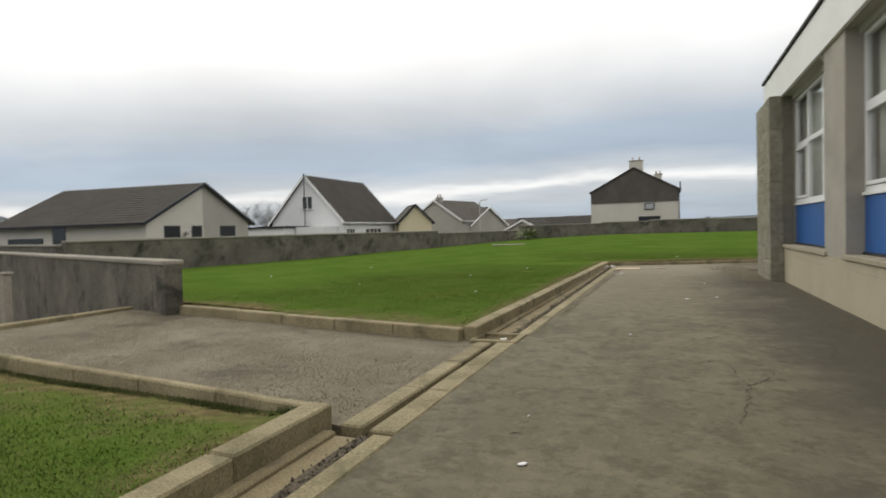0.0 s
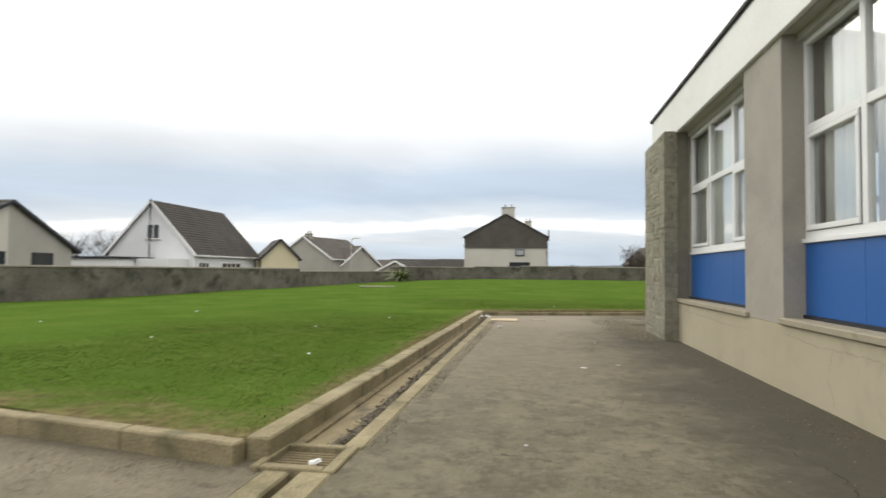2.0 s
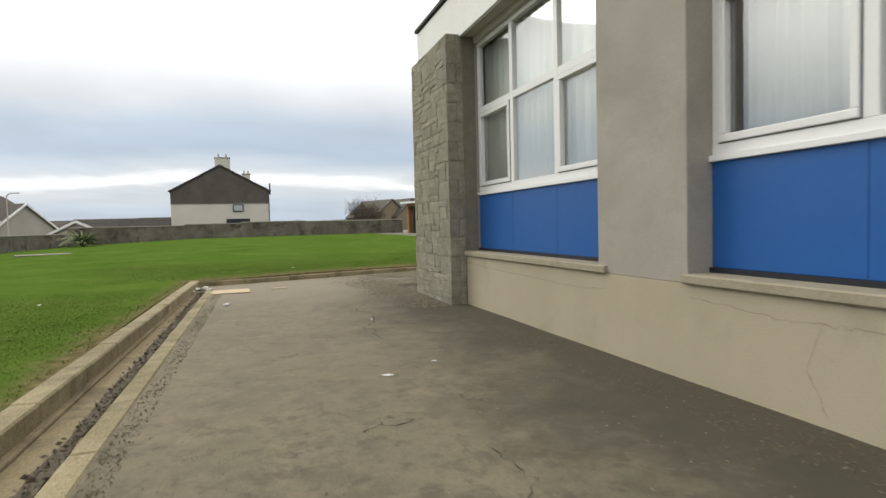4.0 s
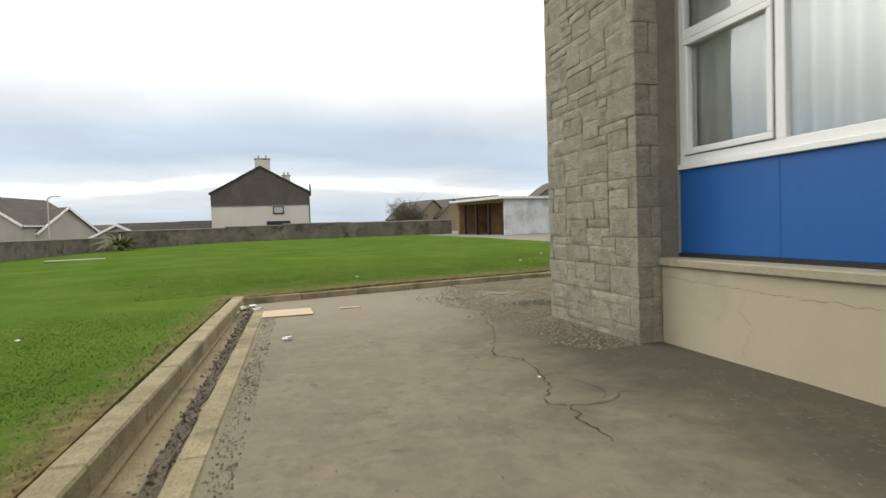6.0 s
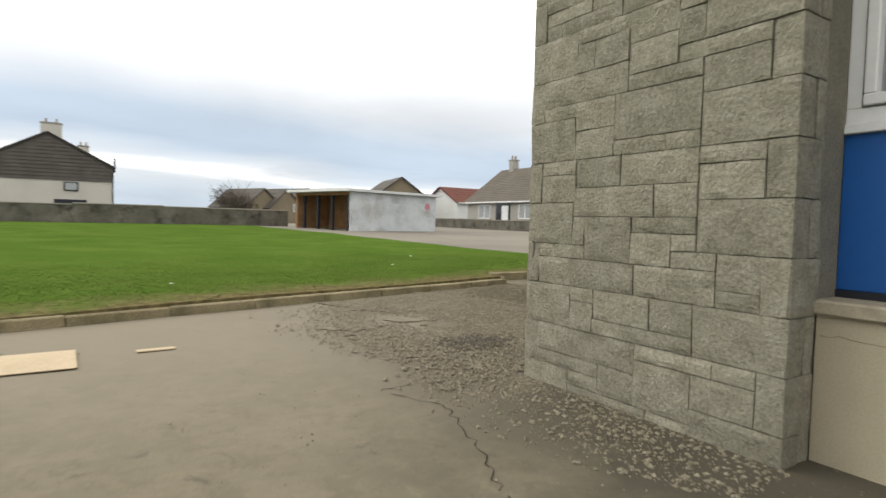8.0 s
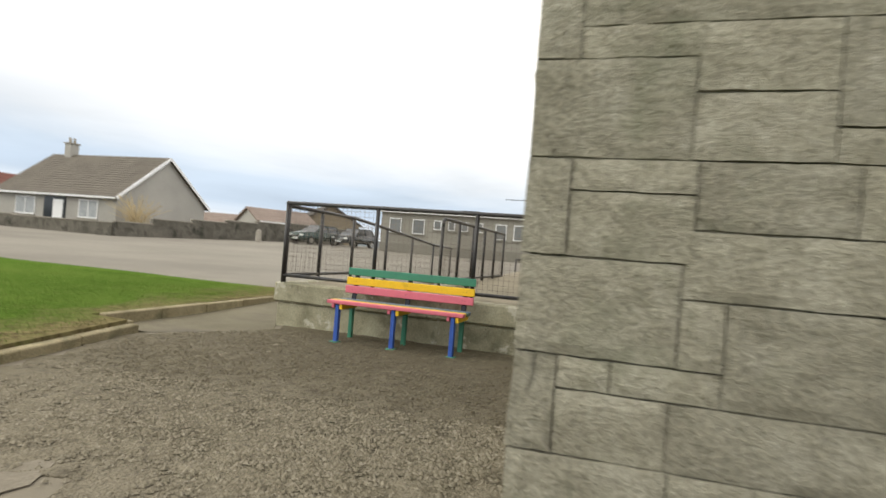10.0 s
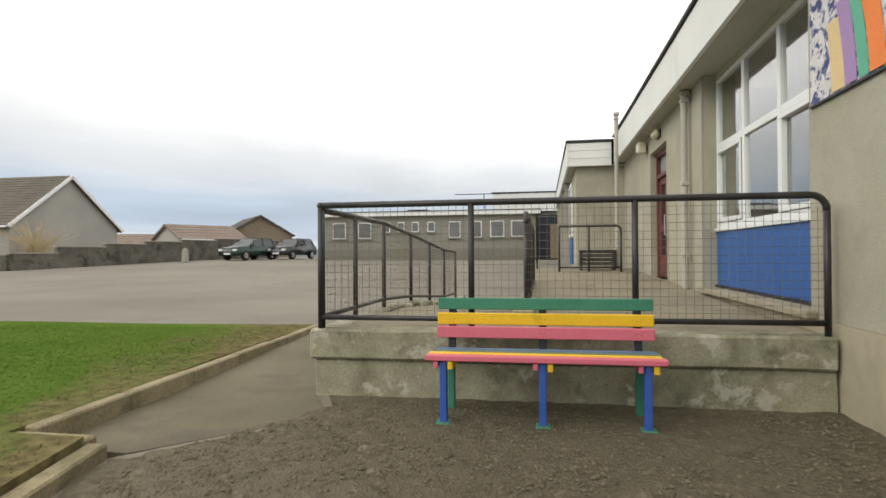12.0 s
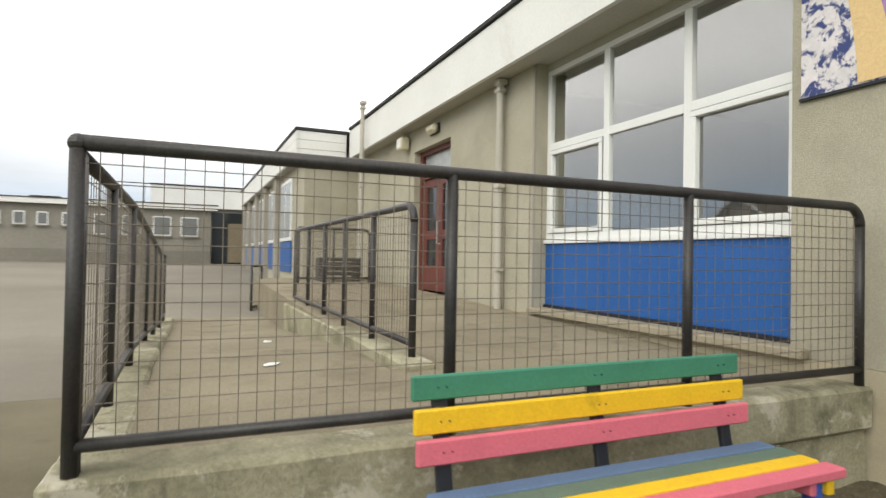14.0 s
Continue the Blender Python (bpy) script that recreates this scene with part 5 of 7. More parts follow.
for y in (15.31, 16.04, 16.77):
    in_wall("leg", box(6.885, 6.945, y - 0.026, y + 0.026, 0.0, 0.465, 0.006), M_BBLUE, bench, "blue front leg")
    in_wall("leg", bar((7.30, y, 0.0), (7.30, y, 0.47), 0.055, 0.055, 0.006, up=(1, 0, 0)), M_BGREEN, bench, "green rear leg")
    in_wall("foot_plate", box(6.85, 6.97, y - 0.052, y + 0.052, 0.0, 0.016, 0.005), M_BGREEN, bench, "green foot plate")
    in_wall("bearer", box(6.87, 7.30, y - 0.075, y - 0.035, 0.405, 0.467, 0.005), M_BYELLOW, bench, "yellow bearer")
    in_wall("bearer", box(6.87, 7.26, y + 0.035, y + 0.07, 0.415, 0.467, 0.005), M_BPINK, bench, "pink bearer")
    in_wall("back_strut", bar((7.32, y, 0.44), (7.41, y, 0.88), 0.06, 0.03, 0.004, up=(1, 0, 0)), M_TRIM, bench, "dark back strut")
    for zz, x in ((0.625, 7.30), (0.73, 7.33), (0.85, 7.36)):
        for dy in (-0.018, 0.018):
            bt = bmesh.new()
            bmesh.ops.create_cone(bt, segments=8, radius1=0.0035, radius2=0.0035, depth=0.005, cap_ends=True, matrix=pose(x, y + dy, zz, 0, 90, 0))
            in_wall("bolt", bt, M_TRIM, bench)
# ---------------------------------------------------------------- garden walls
def wall_run(name, label, pts, height, thick=0.22, cope=0.07, step_at=()):
    """A rendered wall along plan points with a cope on top; height(i) is the top of each stretch."""
    w = empty(name, (*pts[0], 0), label, "wall", kind="structure")
    for i, (p, q) in enumerate(zip(pts, pts[1:])):
        h = height[i]
        z0 = min(rise(*p), rise(*q)) - (2.0 if p[1] < 10 else 0.6)
        in_wall("wall_panel", bar((*p, (z0 + h - cope) / 2), (*q, (z0 + h - cope) / 2), thick, h - cope - z0), M_GWALL, w)
        in_wall("cope", bar((*p, h - cope / 2), (*q, h - cope / 2), thick + 0.07, cope, 0.012), M_COPE, w, "pale concrete cope")
    return w


wall_run("wall_boundary", "weathered grey boundary wall with dark stains", [(-16.45, 10.3), (-15.2, 22), (-13.9, 33.6), (-12.3, 49.4)], [1.25, 1.25, 1.10])
wall_run("wall_boundary", "boundary wall returning towards the gate", [(-16.6, 10.3), (-45, 23.7)], [1.14])
wall_run("wall_boundary", "long grey rendered boundary wall behind the lawn", [(-12.3, 49.5), (-5, 49.6), (-1.2, 49.7), (3.5, 49.8), (11.2, 50)], [1.50, 1.58, 1.66, 1.62])
wall_run("wall_gate", "low dark stained wall with a pale cope", [(-6.75, 5.05), (-12.0, 7.455), (-17.0, 9.745), (-45.0, 22.57)], [0.90, 0.90, 0.90], 0.26, 0.07)
wall_run("wall_garden", "low grey garden wall before the bungalow", [(27, 62), (27, 50), (27, 42)], [1.42, 1.36], 0.25)
wall_run("wall_garden", "stepped grey garden wall beside the playground", [(27, 42), (29.5, 41.7), (32.5, 41.3), (35.5, 40.9), (38.5, 40.5), (42, 40), (50, 39)], [1.45, 1.80, 2.0, 2.2, 2.35, 2.5], 0.25)
gp = empty("gate_post", (-8.5, 3.75, -1.45), "pale square gate post by the low wall", "gate post")
in_wall("post", box(-8.56, -8.44, 3.69, 3.81, -1.5, 0.78, 0.015), M_COPE, gp)
in_wall("cap", box(-8.58, -8.42, 3.67, 3.83, 0.78, 0.82, 0.012), M_COPE, gp)
tagged(sheet("pavement", [(-8.15, 5.5), (-8.2, 2.4), (-9, -12), (-30, -12), (-17.5, 9.6), (-14, 8.6)], 1.0, lumpy(-1.45, 0.02), M_YARD, 0.2), "sunken dark tarmac beyond the gate wall", "pavement", kind="structure")


# ---------------------------------------------------------------- houses
def roof_courses(bm, p, q, u, n, t=0.03):
    """Tile courses up a slope, from the eave line p-q along u: one stepped skin."""
    p, q, u = Vector(p), Vector(q), Vector(u)
    nrm = (q - p).cross(u).normalized()
    if nrm.z < 0:
        nrm = -nrm
    rows = []
    for i in range(n):
        rows += [(i / n, t), ((i + 1) / n, t * 0.15)]
    vs = [(bm.verts.new(p + u * f + nrm * h), bm.verts.new(q + u * f + nrm * h)) for f, h in [(0, -0.05)] + rows]
    for (a, c), (d, e) in zip(vs, vs[1:]):
        bm.faces.new((a, c, e, d))
    return vs


def house(label, at, turn, width, length, eave, ridge, wall_m, roof_m, over=0.35, hip=0.0, windows=(), chimneys=(), group="", tile_n=16, bargeboard=True):
    """A pitched house: the ridge runs along local y from the near gable (y=0) to the far end; hip shortens the ridge at the far end."""
    h = empty("house", at, label, "house", group, "", turn)
    w2 = width / 2
    b = bmesh.new()
    base = -1.2
    pts = [(-w2, 0), (w2, 0), (w2, length), (-w2, length)]
    lo = [b.verts.new((x, y, base)) for x, y in pts]
    hi = [b.verts.new((x, y, eave)) for x, y in pts]
    g0 = b.verts.new((0, 0, ridge - 0.08))
    b.faces.new((lo[0], lo[1], hi[1], g0, hi[0]))
    b.faces.new((lo[1], lo[2], hi[2], hi[1]))
    b.faces.new((lo[3], lo[0], hi[0], hi[3]))
    if hip:
        b.faces.new((lo[2], lo[3], hi[3], hi[2]))
    else:
        g1 = b.verts.new((0, length, ridge - 0.08))
        b.faces.new((lo[2], lo[3], hi[3], g1, hi[2]))
    part("wall", b, wall_m, h)
    k = over / w2 * (ridge - eave)
    for s in (-1, 1):
        r = bmesh.new()
        ev = Vector((s * (w2 + over), -0.25, eave - k))
        ev2 = Vector((s * (w2 + over), length + (over if hip else 0.25), eave - k))
        top = Vector((0, -0.25, ridge))
        if hip:
            t2 = Vector((0, length - hip, ridge))
            vs = [r.verts.new(v) for v in (ev, ev2, t2, top)]
            r.faces.new(vs)
            vs2 = [r.verts.new(v - Vector((0, 0, 0.14))) for v in (ev, ev2, t2, top)]
            r.faces.new(vs2[::-1])
            for i in range(4):
                r.faces.new((vs[i], vs[(i + 1) % 4], vs2[(i + 1) % 4], vs2[i]))
        else:
            rows = roof_courses(r, ev, ev2, top - ev, tile_n)
            lo_a, lo_b = (r.verts.new(v.co - Vector((0, 0, 0.10))) for v in rows[0])
            up_a, up_b = (r.verts.new(v.co - Vector((0, 0, 0.16))) for v in rows[-1])
            r.faces.new((lo_a, lo_b, up_b, up_a))
            r.faces.new((rows[0][0], rows[0][1], lo_b, lo_a))
            r.faces.new((rows[-1][0], rows[-1][1], up_b, up_a))
            r.faces.new([v[0] for v in rows] + [up_a, lo_a])
            r.faces.new([v[1] for v in rows] + [up_b, lo_b])
        part("roof", r, roof_m, h)
        part("gutter", bar((s * (w2 + over + 0.05), -0.2, eave - k - 0.08), (s * (w2 + over + 0.05), length, eave - k - 0.08), 0.1, 0.12), M_WHITE if wall_m is M_HWHITE or wall_m is M_HGREY else M_TRIM, h)
        if bargeboard:
            part("bargeboard", bar((s * (w2 + over), -0.28, eave - k - 0.08), (0, -0.28, ridge - 0.08), 0.05, 0.2), M_WHITE if wall_m is M_HWHITE or wall_m is M_HGREY else M_TRIM, h)
    if hip:
        r = bmesh.new()
        r.faces.new([r.verts.new(v) for v in ((-w2 - over, length + over, eave - k), (w2 + over, length + over, eave - k), (0, length - hip, ridge))])
        part("roof", r, roof_m, h)
    for cx, cy, cw, cd, top in chimneys:
        c = part("chimney", box(cx - cw / 2, cx + cw / 2, cy - cd / 2, cy + cd / 2, ridge - 1.4, top, 0.02), wall_m if wall_m is not M_HWHITE else M_HGREY, h)
        part("cap", box(cx - cw / 2 - 0.06, cx + cw / 2 + 0.06, cy - cd / 2 - 0.06, cy + cd / 2 + 0.06, top, top + 0.1), M_COPE, c)
        for i in range(2):
            px = cx + (i - 0.5) * cw * 0.5
            part("chimney_pot", tube([(px, cy, top + 0.1), (px, cy, top + 0.5)], 0.11, 8, taper=0.8), M_PIERGREY, c)
    for face, u, zz, w, hh, lit, bars in windows:
        # face: g near gable, e the +x side, w the -x side
        m = {"g": pose(u, -0.012, zz, 0, 0, 0), "e": pose(w2 + 0.012, u, zz, 0, 0, 90), "w": pose(-w2 - 0.012, u, zz, 0, 0, -90)}[face]
        fr = bmesh.new()
        box(-w / 2, w / 2, -0.03, 0.04, hh - 0.07, hh, 0, fr)
        box(-w / 2, w / 2, -0.03, 0.04, 0, 0.08, 0, fr)
        for i in range(bars + 2):
            x = -w / 2 + 0.035 + (w - 0.07) * i / (bars + 1)
            box(x - 0.035, x + 0.035, -0.03, 0.04, 0.08, hh - 0.07, 0, fr)
        win = part("window", fr, M_WHITE if lit or wall_m in (M_HWHITE, M_HGREY) else M_TRIM, h)
        win.matrix_local = m
        part("pane", box(-w / 2 + 0.03, w / 2 - 0.03, -0.005, 0.02, 0.04, hh - 0.04), M_LITGLASS if lit else M_DARKGLASS_SHADE, win)
        part("sill", box(-w / 2 - 0.08, w / 2 + 0.08, -0.1, -0.001, -0.07, 0.0), M_COPE, win)
    return h


# the dark-roofed bungalow over the boundary wall: its gable looks east
bungalow = house("pale bungalow with a wide dark tiled roof", (-29.77, 29.8, 0), 95, 10.3, 12, 2.45, 5.0, M_HCREAM, M_SLATE, 0.5, 0,
                 windows=(("g", 2.6, 1.25, 1.75, 0.78, False, 0), ("g", -3.0, 1.25, 1.4, 0.78, False, 0), ("g", -0.7, 1.25, 1.0, 0.78, False, 0)), bargeboard=True)
part("stone_panel", box(0.02, 5.1, -0.012, -0.002, -1.2, 2.45), M_HGREY, bungalow, "grey textured half of the gable wall")
pr = bmesh.new()
f_ = pr.faces.new([pr.verts.new(v) for v in ((0.02, -0.012, 2.45), (5.1, -0.012, 2.45), (0.02, -0.012, 4.84))])
ext_ = bmesh.ops.extrude_face_region(pr, geom=[f_])
for v_ in ext_["geom"]:
    if isinstance(v_, bmesh.types.BMVert):
        v_.co.y += 0.010
part("stone_panel", pr, M_HGREY, bungalow, "grey textured half of the gable wall")
part("dish", tube([(-1.9, -0.1, 1.5), (-1.9, -0.35, 1.6), (-1.9, -0.36, 1.72)], 0.16, 10, taper=0.4), M_CHROME, bungalow, "small satellite dish")
part("garage_wing", box(-4.9, 1.0, 12.3, 20, -1.2, 1.75), M_HCREAM, bungalow, "low flat-roofed wing")
part("wing_roof", box(-5.1, 1.2, 12.26, 20.2, 1.76, 1.98, 0.01), M_SLATE, bungalow, "dark flat roof edge")
part("garage_door", box(-5.15 - 0.06, -5.15, 8.2, 11.2, -0.6, 1.45), M_DARKGLASS_SHADE, bungalow, "dark garage opening")
for yy_ in (6.3,):
    part("window", box(-5.15 - 0.03, -5.15 + 0.02, yy_, yy_ + 1.1, 1.0, 2.1), M_DARKGLASS_SHADE, bungalow)

# the steep white house, its gable towards the school
white_house = house("steep white chalet house with a dark tiled roof", (-32.2, 45.7, 0), 0, 8.0, 11.1, 2.62, 6.92, M_HWHITE, M_SLATE, 0.3, 0,
                    windows=(("g", 0.15, 3.6, 1.2, 1.3, False, 1), ("e", 1.4, 0.8, 1.6, 0.9, False, 2), ("e", 6.0, 0.8, 3.4, 0.9, False, 3)), tile_n=20)
part("garage", box(-7.2, 0.4, -4.2, -0.5, -1.2, 1.85), M_HWHITE, white_house, "flat-roofed white garage")
part("garage_roof", box(-7.4, 0.6, -4.4, -0.4, 1.86, 2.02), M_TRIM, white_house, "dark flat garage roof edge")
part("porch", box(0.5, 3.5, -2.6, -0.01, -1.2, 1.9), M_HWHITE, white_house)
part("aerial_pole", tube([(0.1, -0.4, 0.5), (0.1, -0.4, 7.0)], 0.05, 6), M_TRIM, white_house, "dark pole against the gable")
house("small yellow house with a dark tiled roof", (-25.3, 56.0, 0), 35, 3.6, 4.2, 2.4, 4.2, M_HYELLOW, M_BROWNTILE, 0.25, 0, group="far houses")
house("grey harled house with a brown roof and chimney", (-27.8, 68, 0), -12, 8.0, 10, 2.6, 5.25, M_HGREY, M_BROWNTILE, 0.25, 0, chimneys=((0.2, 0.8, 0.8, 0.6, 5.45),),
      windows=(("e", 3.0, 1.2, 1.2, 1.1, True, 1), ("e", 6.8, 1.2, 1.2, 1.1, True, 1)), group="far houses")
house("grey house end with a low brown roof", (-21.8, 72, 0), 60, 6.5, 8, 1.9, 4.2, M_HGREY, M_BROWNTILE, 0.25, 0, group="far houses")
house("small dark gabled outhouse behind the boundary wall", (-14.8, 62, 0), -10, 5.0, 6, 1.0, 2.2, M_HGREY, M_SLATE, 0.3, 0, group="far houses")
for i, (x, y, t, c) in enumerate(((-26, 130, 80, M_BROWNTILE), (-19, 122, 90, M_SLATE), (-13, 126, 5, M_BROWNTILE), (-8, 118, 90, M_SLATE), (-40, 140, 80, M_SLATE), (-52, 120, 20, M_BROWNTILE))):
    house("distant low house with a tiled roof", (x, y, -1.4), t, 7, 11, 2.6, 4.9, M_HWHITE if i % 2 else M_HGREY, c, 0.3, 0, group="far houses", tile_n=4, bargeboard=False)

# the tall house with a tile-hung gable
tall = house("tall cream house with a tile-hung gable and chimneys", (-3.75, 78, 0), 0, 11.0, 9, 5.8, 8.8, M_HCREAM, M_SLATE, 0.12, 0,
             chimneys=((0.3, 0.6, 1.7, 0.9, 9.6), (2.9, 6.5, 1.0, 0.8, 8.2)), tile_n=14, bargeboard=False)
tl = bmesh.new()
rows_ = []
for i in range(13):
    for zz, yy in ((4.2 + 0.35 * i, -0.10), (4.2 + 0.35 * (i + 1), -0.045)):
        half = 5.5 if zz < 5.8 else max(0.05, 5.5 * (8.75 - zz) / 2.95)
        rows_.append((tl.verts.new((-half, yy, zz)), tl.verts.new((half, yy, zz))))
for (a_, c_), (d_, e_) in zip(rows_, rows_[1:]):
    tl.faces.new((a_, c_, e_, d_))
part("tile_hanging", tl, M_BROWNTILE, tall, "dark tile-hung upper gable")
part("window", box(1.3, 2.5, -0.14, -0.02, 3.2, 4.05, 0.02), M_TRIM, tall, "small dark framed window")
part("pane", box(1.42, 2.38, -0.15, -0.141, 3.3, 3.95), M_LITGLASS, tall)
part("window", box(0.5, 3.2, -0.10, -0.02, 1.6, 2.35, 0.02), M_TRIM, tall, "dark framed lower window")
part("downpipe", tube([(5.45, -0.1, 0), (5.45, -0.1, 5.4)], 0.06, 6), M_TRIM, tall)
part("aerial", tube([(5.6, -0.1, 5.2), (5.6, -0.1, 6.6)], 0.09, 6), M_TRIM, tall)

# houses behind the shelter
for x, y, wd, e, r_, t in ((21.1, 95, 6.5, 2.6, 5.3, 20), (24.4, 95, 6.0, 2.6, 5.4, 20), (28.2, 97, 6.0, 3.0, 5.7, 20), (32.9, 98, 6, 3.4, 6.0, 20), (30.8, 71, 7.4, 3.6, 6.25, -12)):
    house("brown harled terrace house behind the shelter", (x, y, 0), t, wd, 9, e, r_, M_HBROWN, M_BROWNTILE, 0.2, 0, group="terrace houses", tile_n=4, bargeboard=False,
          windows=(("g", 1.6, 2.0, 0.9, 1.2, True, 0),))
# grey bungalow over the playground
h2 = house("grey harled bungalow with a brown tiled roof", (34.9, 45.9, 0.55), 0, 8.4, 11, 2.72, 5.85, M_HGREY, M_GREYTILE, 0.3, 0, chimneys=((0, 9.4, 0.75, 0.6, 6.65),),
           windows=(("w", 2.4, 0.95, 1.7, 1.25, True, 1), ("w", 8.2, 0.95, 1.9, 1.25, True, 1)), tile_n=18)
# the porch's shade is a dark panel flat on the wall
part("porch", box(-4.25, -4.2, 4.4, 6.4, -0.4, 2.3), M_DARKGLASS_SHADE, h2, "flat dark panel standing for porch shade")
part("door", box(-4.30, -4.255, 4.6, 5.5, 0.0, 2.1), M_WHITE, h2, "white front door")
house("white house with a red tiled roof", (45.6, 74.2, 0.6), 90, 8, 7.5, 3.1, 5.0, M_HWHITE, M_REDTILE, 0.3, 0, windows=(("w", 2.0, 1.0, 1.5, 1.2, False, 1),), group="far houses", tile_n=6)
house("brown gabled garage behind the cars", (57.5, 44.5, 1.0), -50, 6.5, 8, 2.4, 4.3, M_HBROWN, M_BROWNTILE, 0.2, 0, group="far houses", tile_n=5, bargeboard=False)
house("low grey outbuilding with a faded pinkish roof", (53.5, 45.5, 1.0), 60, 5, 6, 1.8, 3.0, M_HGREY, M_PINKTILE, 0.2, 0, group="far houses", tile_n=5, bargeboard=False)
for x, y, t in ((112, 112, 30), (128, 108, 20), (145, 100, 40), (98, 118, 10)):
    house("distant pale terrace with a faded pinkish roof", (x, y, 0.8), t, 7, 14, 3.2, 5.6, M_HCREAM, M_PINKTILE, 0.2, 0, group="far houses", tile_n=4, bargeboard=False)

# ---------------------------------------------------------------- open shelter on the playground
shelter = empty("shelter", (12.5, 41.9, 0.5), "open-fronted playground shelter with faded blue-white walls", "shed", "", "", 15)
part("end_wall", box(0.0, 7.0, 0, 0.2, -0.3, 2.2), M_SHED, shelter, "faded patchy blue-white end wall")
part("back_wall", box(6.8, 7.0, 0.2, 5.8, -0.3, 2.2), M_SHEDIN, shelter)
part("far_wall", box(0.0, 6.8, 5.6, 5.8, -0.3, 2.2), M_SHEDIN, shelter, "brown boarded far wall")
part("partition", box(2.4, 2.52, 0.2, 5.6, -0.3, 2.15), M_SHEDIN, shelter, "brown boarded inner wall")
for y in (0.35, 1.9, 3.4, 4.9):
    part("post", box(0.05, 0.2, y, y + 0.15, -0.1, 2.15), M_TRIM, shelter)
part("beam", box(0.02, 0.2, 0.2, 5.6, 2.03, 2.2), M_SHEDIN, shelter)
part("roof", box(-0.45, 7.3, -0.3, 6.1, 2.21, 2.36, 0.01), M_SHEDROOF, shelter, "flat pale roof")
part("roof_edge", box(-0.48, -0.46, -0.3, 6.1, 2.23, 2.38), M_WHITE, shelter)
dot = bmesh.new()
bmesh.ops.create_cone(dot, segments=20, radius1=0.22, radius2=0.22, depth=0.012, cap_ends=True, matrix=pose(6.2, -0.008, 1.55, 90, 0, 0))
part("target", dot, rough_mat("faded_red_paint", [(0.45, 0.18, 0.22), (0.5, 0.25, 0.28)], 4, 20, 0.1, 0, 0, 0.9), shelter, "faded red painted disc")

# ---------------------------------------------------------------- annex and far school block
annex = empty("school_annex", (18.4, 15.3, 0.8), "flat-roofed school wing with white fascia", "building")
in_wall("wall", box(19.6, 35, 8, 15.10, -0.3, 3.70), M_RENDER, annex)
for i in range(3):
    z0 = 3.70 + 0.22 * i
    in_wall("fascia_board", box(19.38, 35.3, 15.29, 15.35, z0, z0 + 0.212, 0.004), M_FASCIA, annex)
    in_wall("fascia_board", box(19.38, 19.44, 14.13, 15.285, z0, z0 + 0.212, 0.004), M_FASCIA, annex)
in_wall("soffit", box(19.445, 35.2, 13.0, 15.285, 3.705, 3.74), M_SOFFIT, annex)
in_wall("roof_edge", box(19.35, 35.3, 8, 15.38, 4.37, 4.435), M_ROOFEDGE, annex)
for i, x in enumerate((21.2, 24.0, 26.8, 29.6, 32.2)):
    wn_ = in_wall("window", box(x, x + 1.9, 15.105, 15.16, 1.75, 3.45, 0.01), M_WHITE, annex)
    for j in range(2):
        part("pane", box(x + 0.08 + 0.92 * j, x + 0.92 + 0.92 * j, 15.162, 15.168, 1.85, 3.36), M_LITGLASS, wn_)
    in_wall("panel", box(x, x + 1.9, 15.105, 15.15, 0.9, 1.72), M_BLUE, annex, "blue panel under the window")
    in_wall("pilaster", box(x + 2.2, x + 2.55, 15.105, 15.27, 0.3, 3.70), M_PIERGREY, annex)
in_wall("upper_roof", box(24, 40, 9, 14.6, 4.44, 5.15), M_FASCIA, annex, "white upper roof fascia")

M_BLOCKPANE = rough_mat("dim_block_pane", [(0.13, 0.135, 0.135), (0.21, 0.215, 0.21)], 0.5, 10, 0.1, 0, 0, 0.15, 0.5)
block = empty("school_block", (40, 24, 1), "long low flat-roofed school block with many windows", "building")
in_wall("wall", box(40, 48, 16.5, 30.8, 0.3, 3.75), M_BLOCKWALL, block)
in_wall("base", box(39.94, 39.998, 16.5, 30.8, 0.3, 1.5), M_BLOCKBASE, block)
in_wall("fascia_board", box(39.7, 48.2, 16.2, 31.0, 3.76, 4.02), M_FASCIA, block)
in_wall("roof_edge", box(39.66, 48.2, 16.16, 31.04, 4.022, 4.07), M_ROOFEDGE, block)
for y, w, z0 in ((17.16, 0.9, 2.3), (18.51, 0.9, 2.3), (19.96, 0.9, 2.28), (21.35, 0.8, 2.28), (23.05, 0.5, 2.68), (24.12, 0.5, 2.68), (25.1, 0.5, 2.68), (26.1, 0.58, 2.66), (27.38, 0.92, 2.28), (29.17, 0.94, 2.27)):
    wn_ = in_wall("window", box(39.93, 39.995, y, y + w, z0, 3.35, 0.01), M_WHITE, block)
    part("pane", box(39.915, 39.925, y + 0.06, y + w - 0.06, z0 + 0.06, 3.29), M_BLOCKPANE, wn_)
    part("sill", box(39.86, 39.929, y - 0.08, y + w + 0.08, z0 - 0.07, z0 - 0.005), M_BLOCKBASE, wn_)
in_wall("hall", box(50, 60, 8, 19.8, 0.5, 4.6), M_BLOCKWALL, block, "taller hall behind the block")
in_wall("hall_fascia", box(49.7, 60.2, 7.8, 20.1, 4.61, 6.1), M_FASCIA, block, "deep white hall fascia")
in_wall("hall_roof_edge", box(49.65, 60.2, 7.8, 20.15, 6.11, 6.2), M_ROOFEDGE, block)
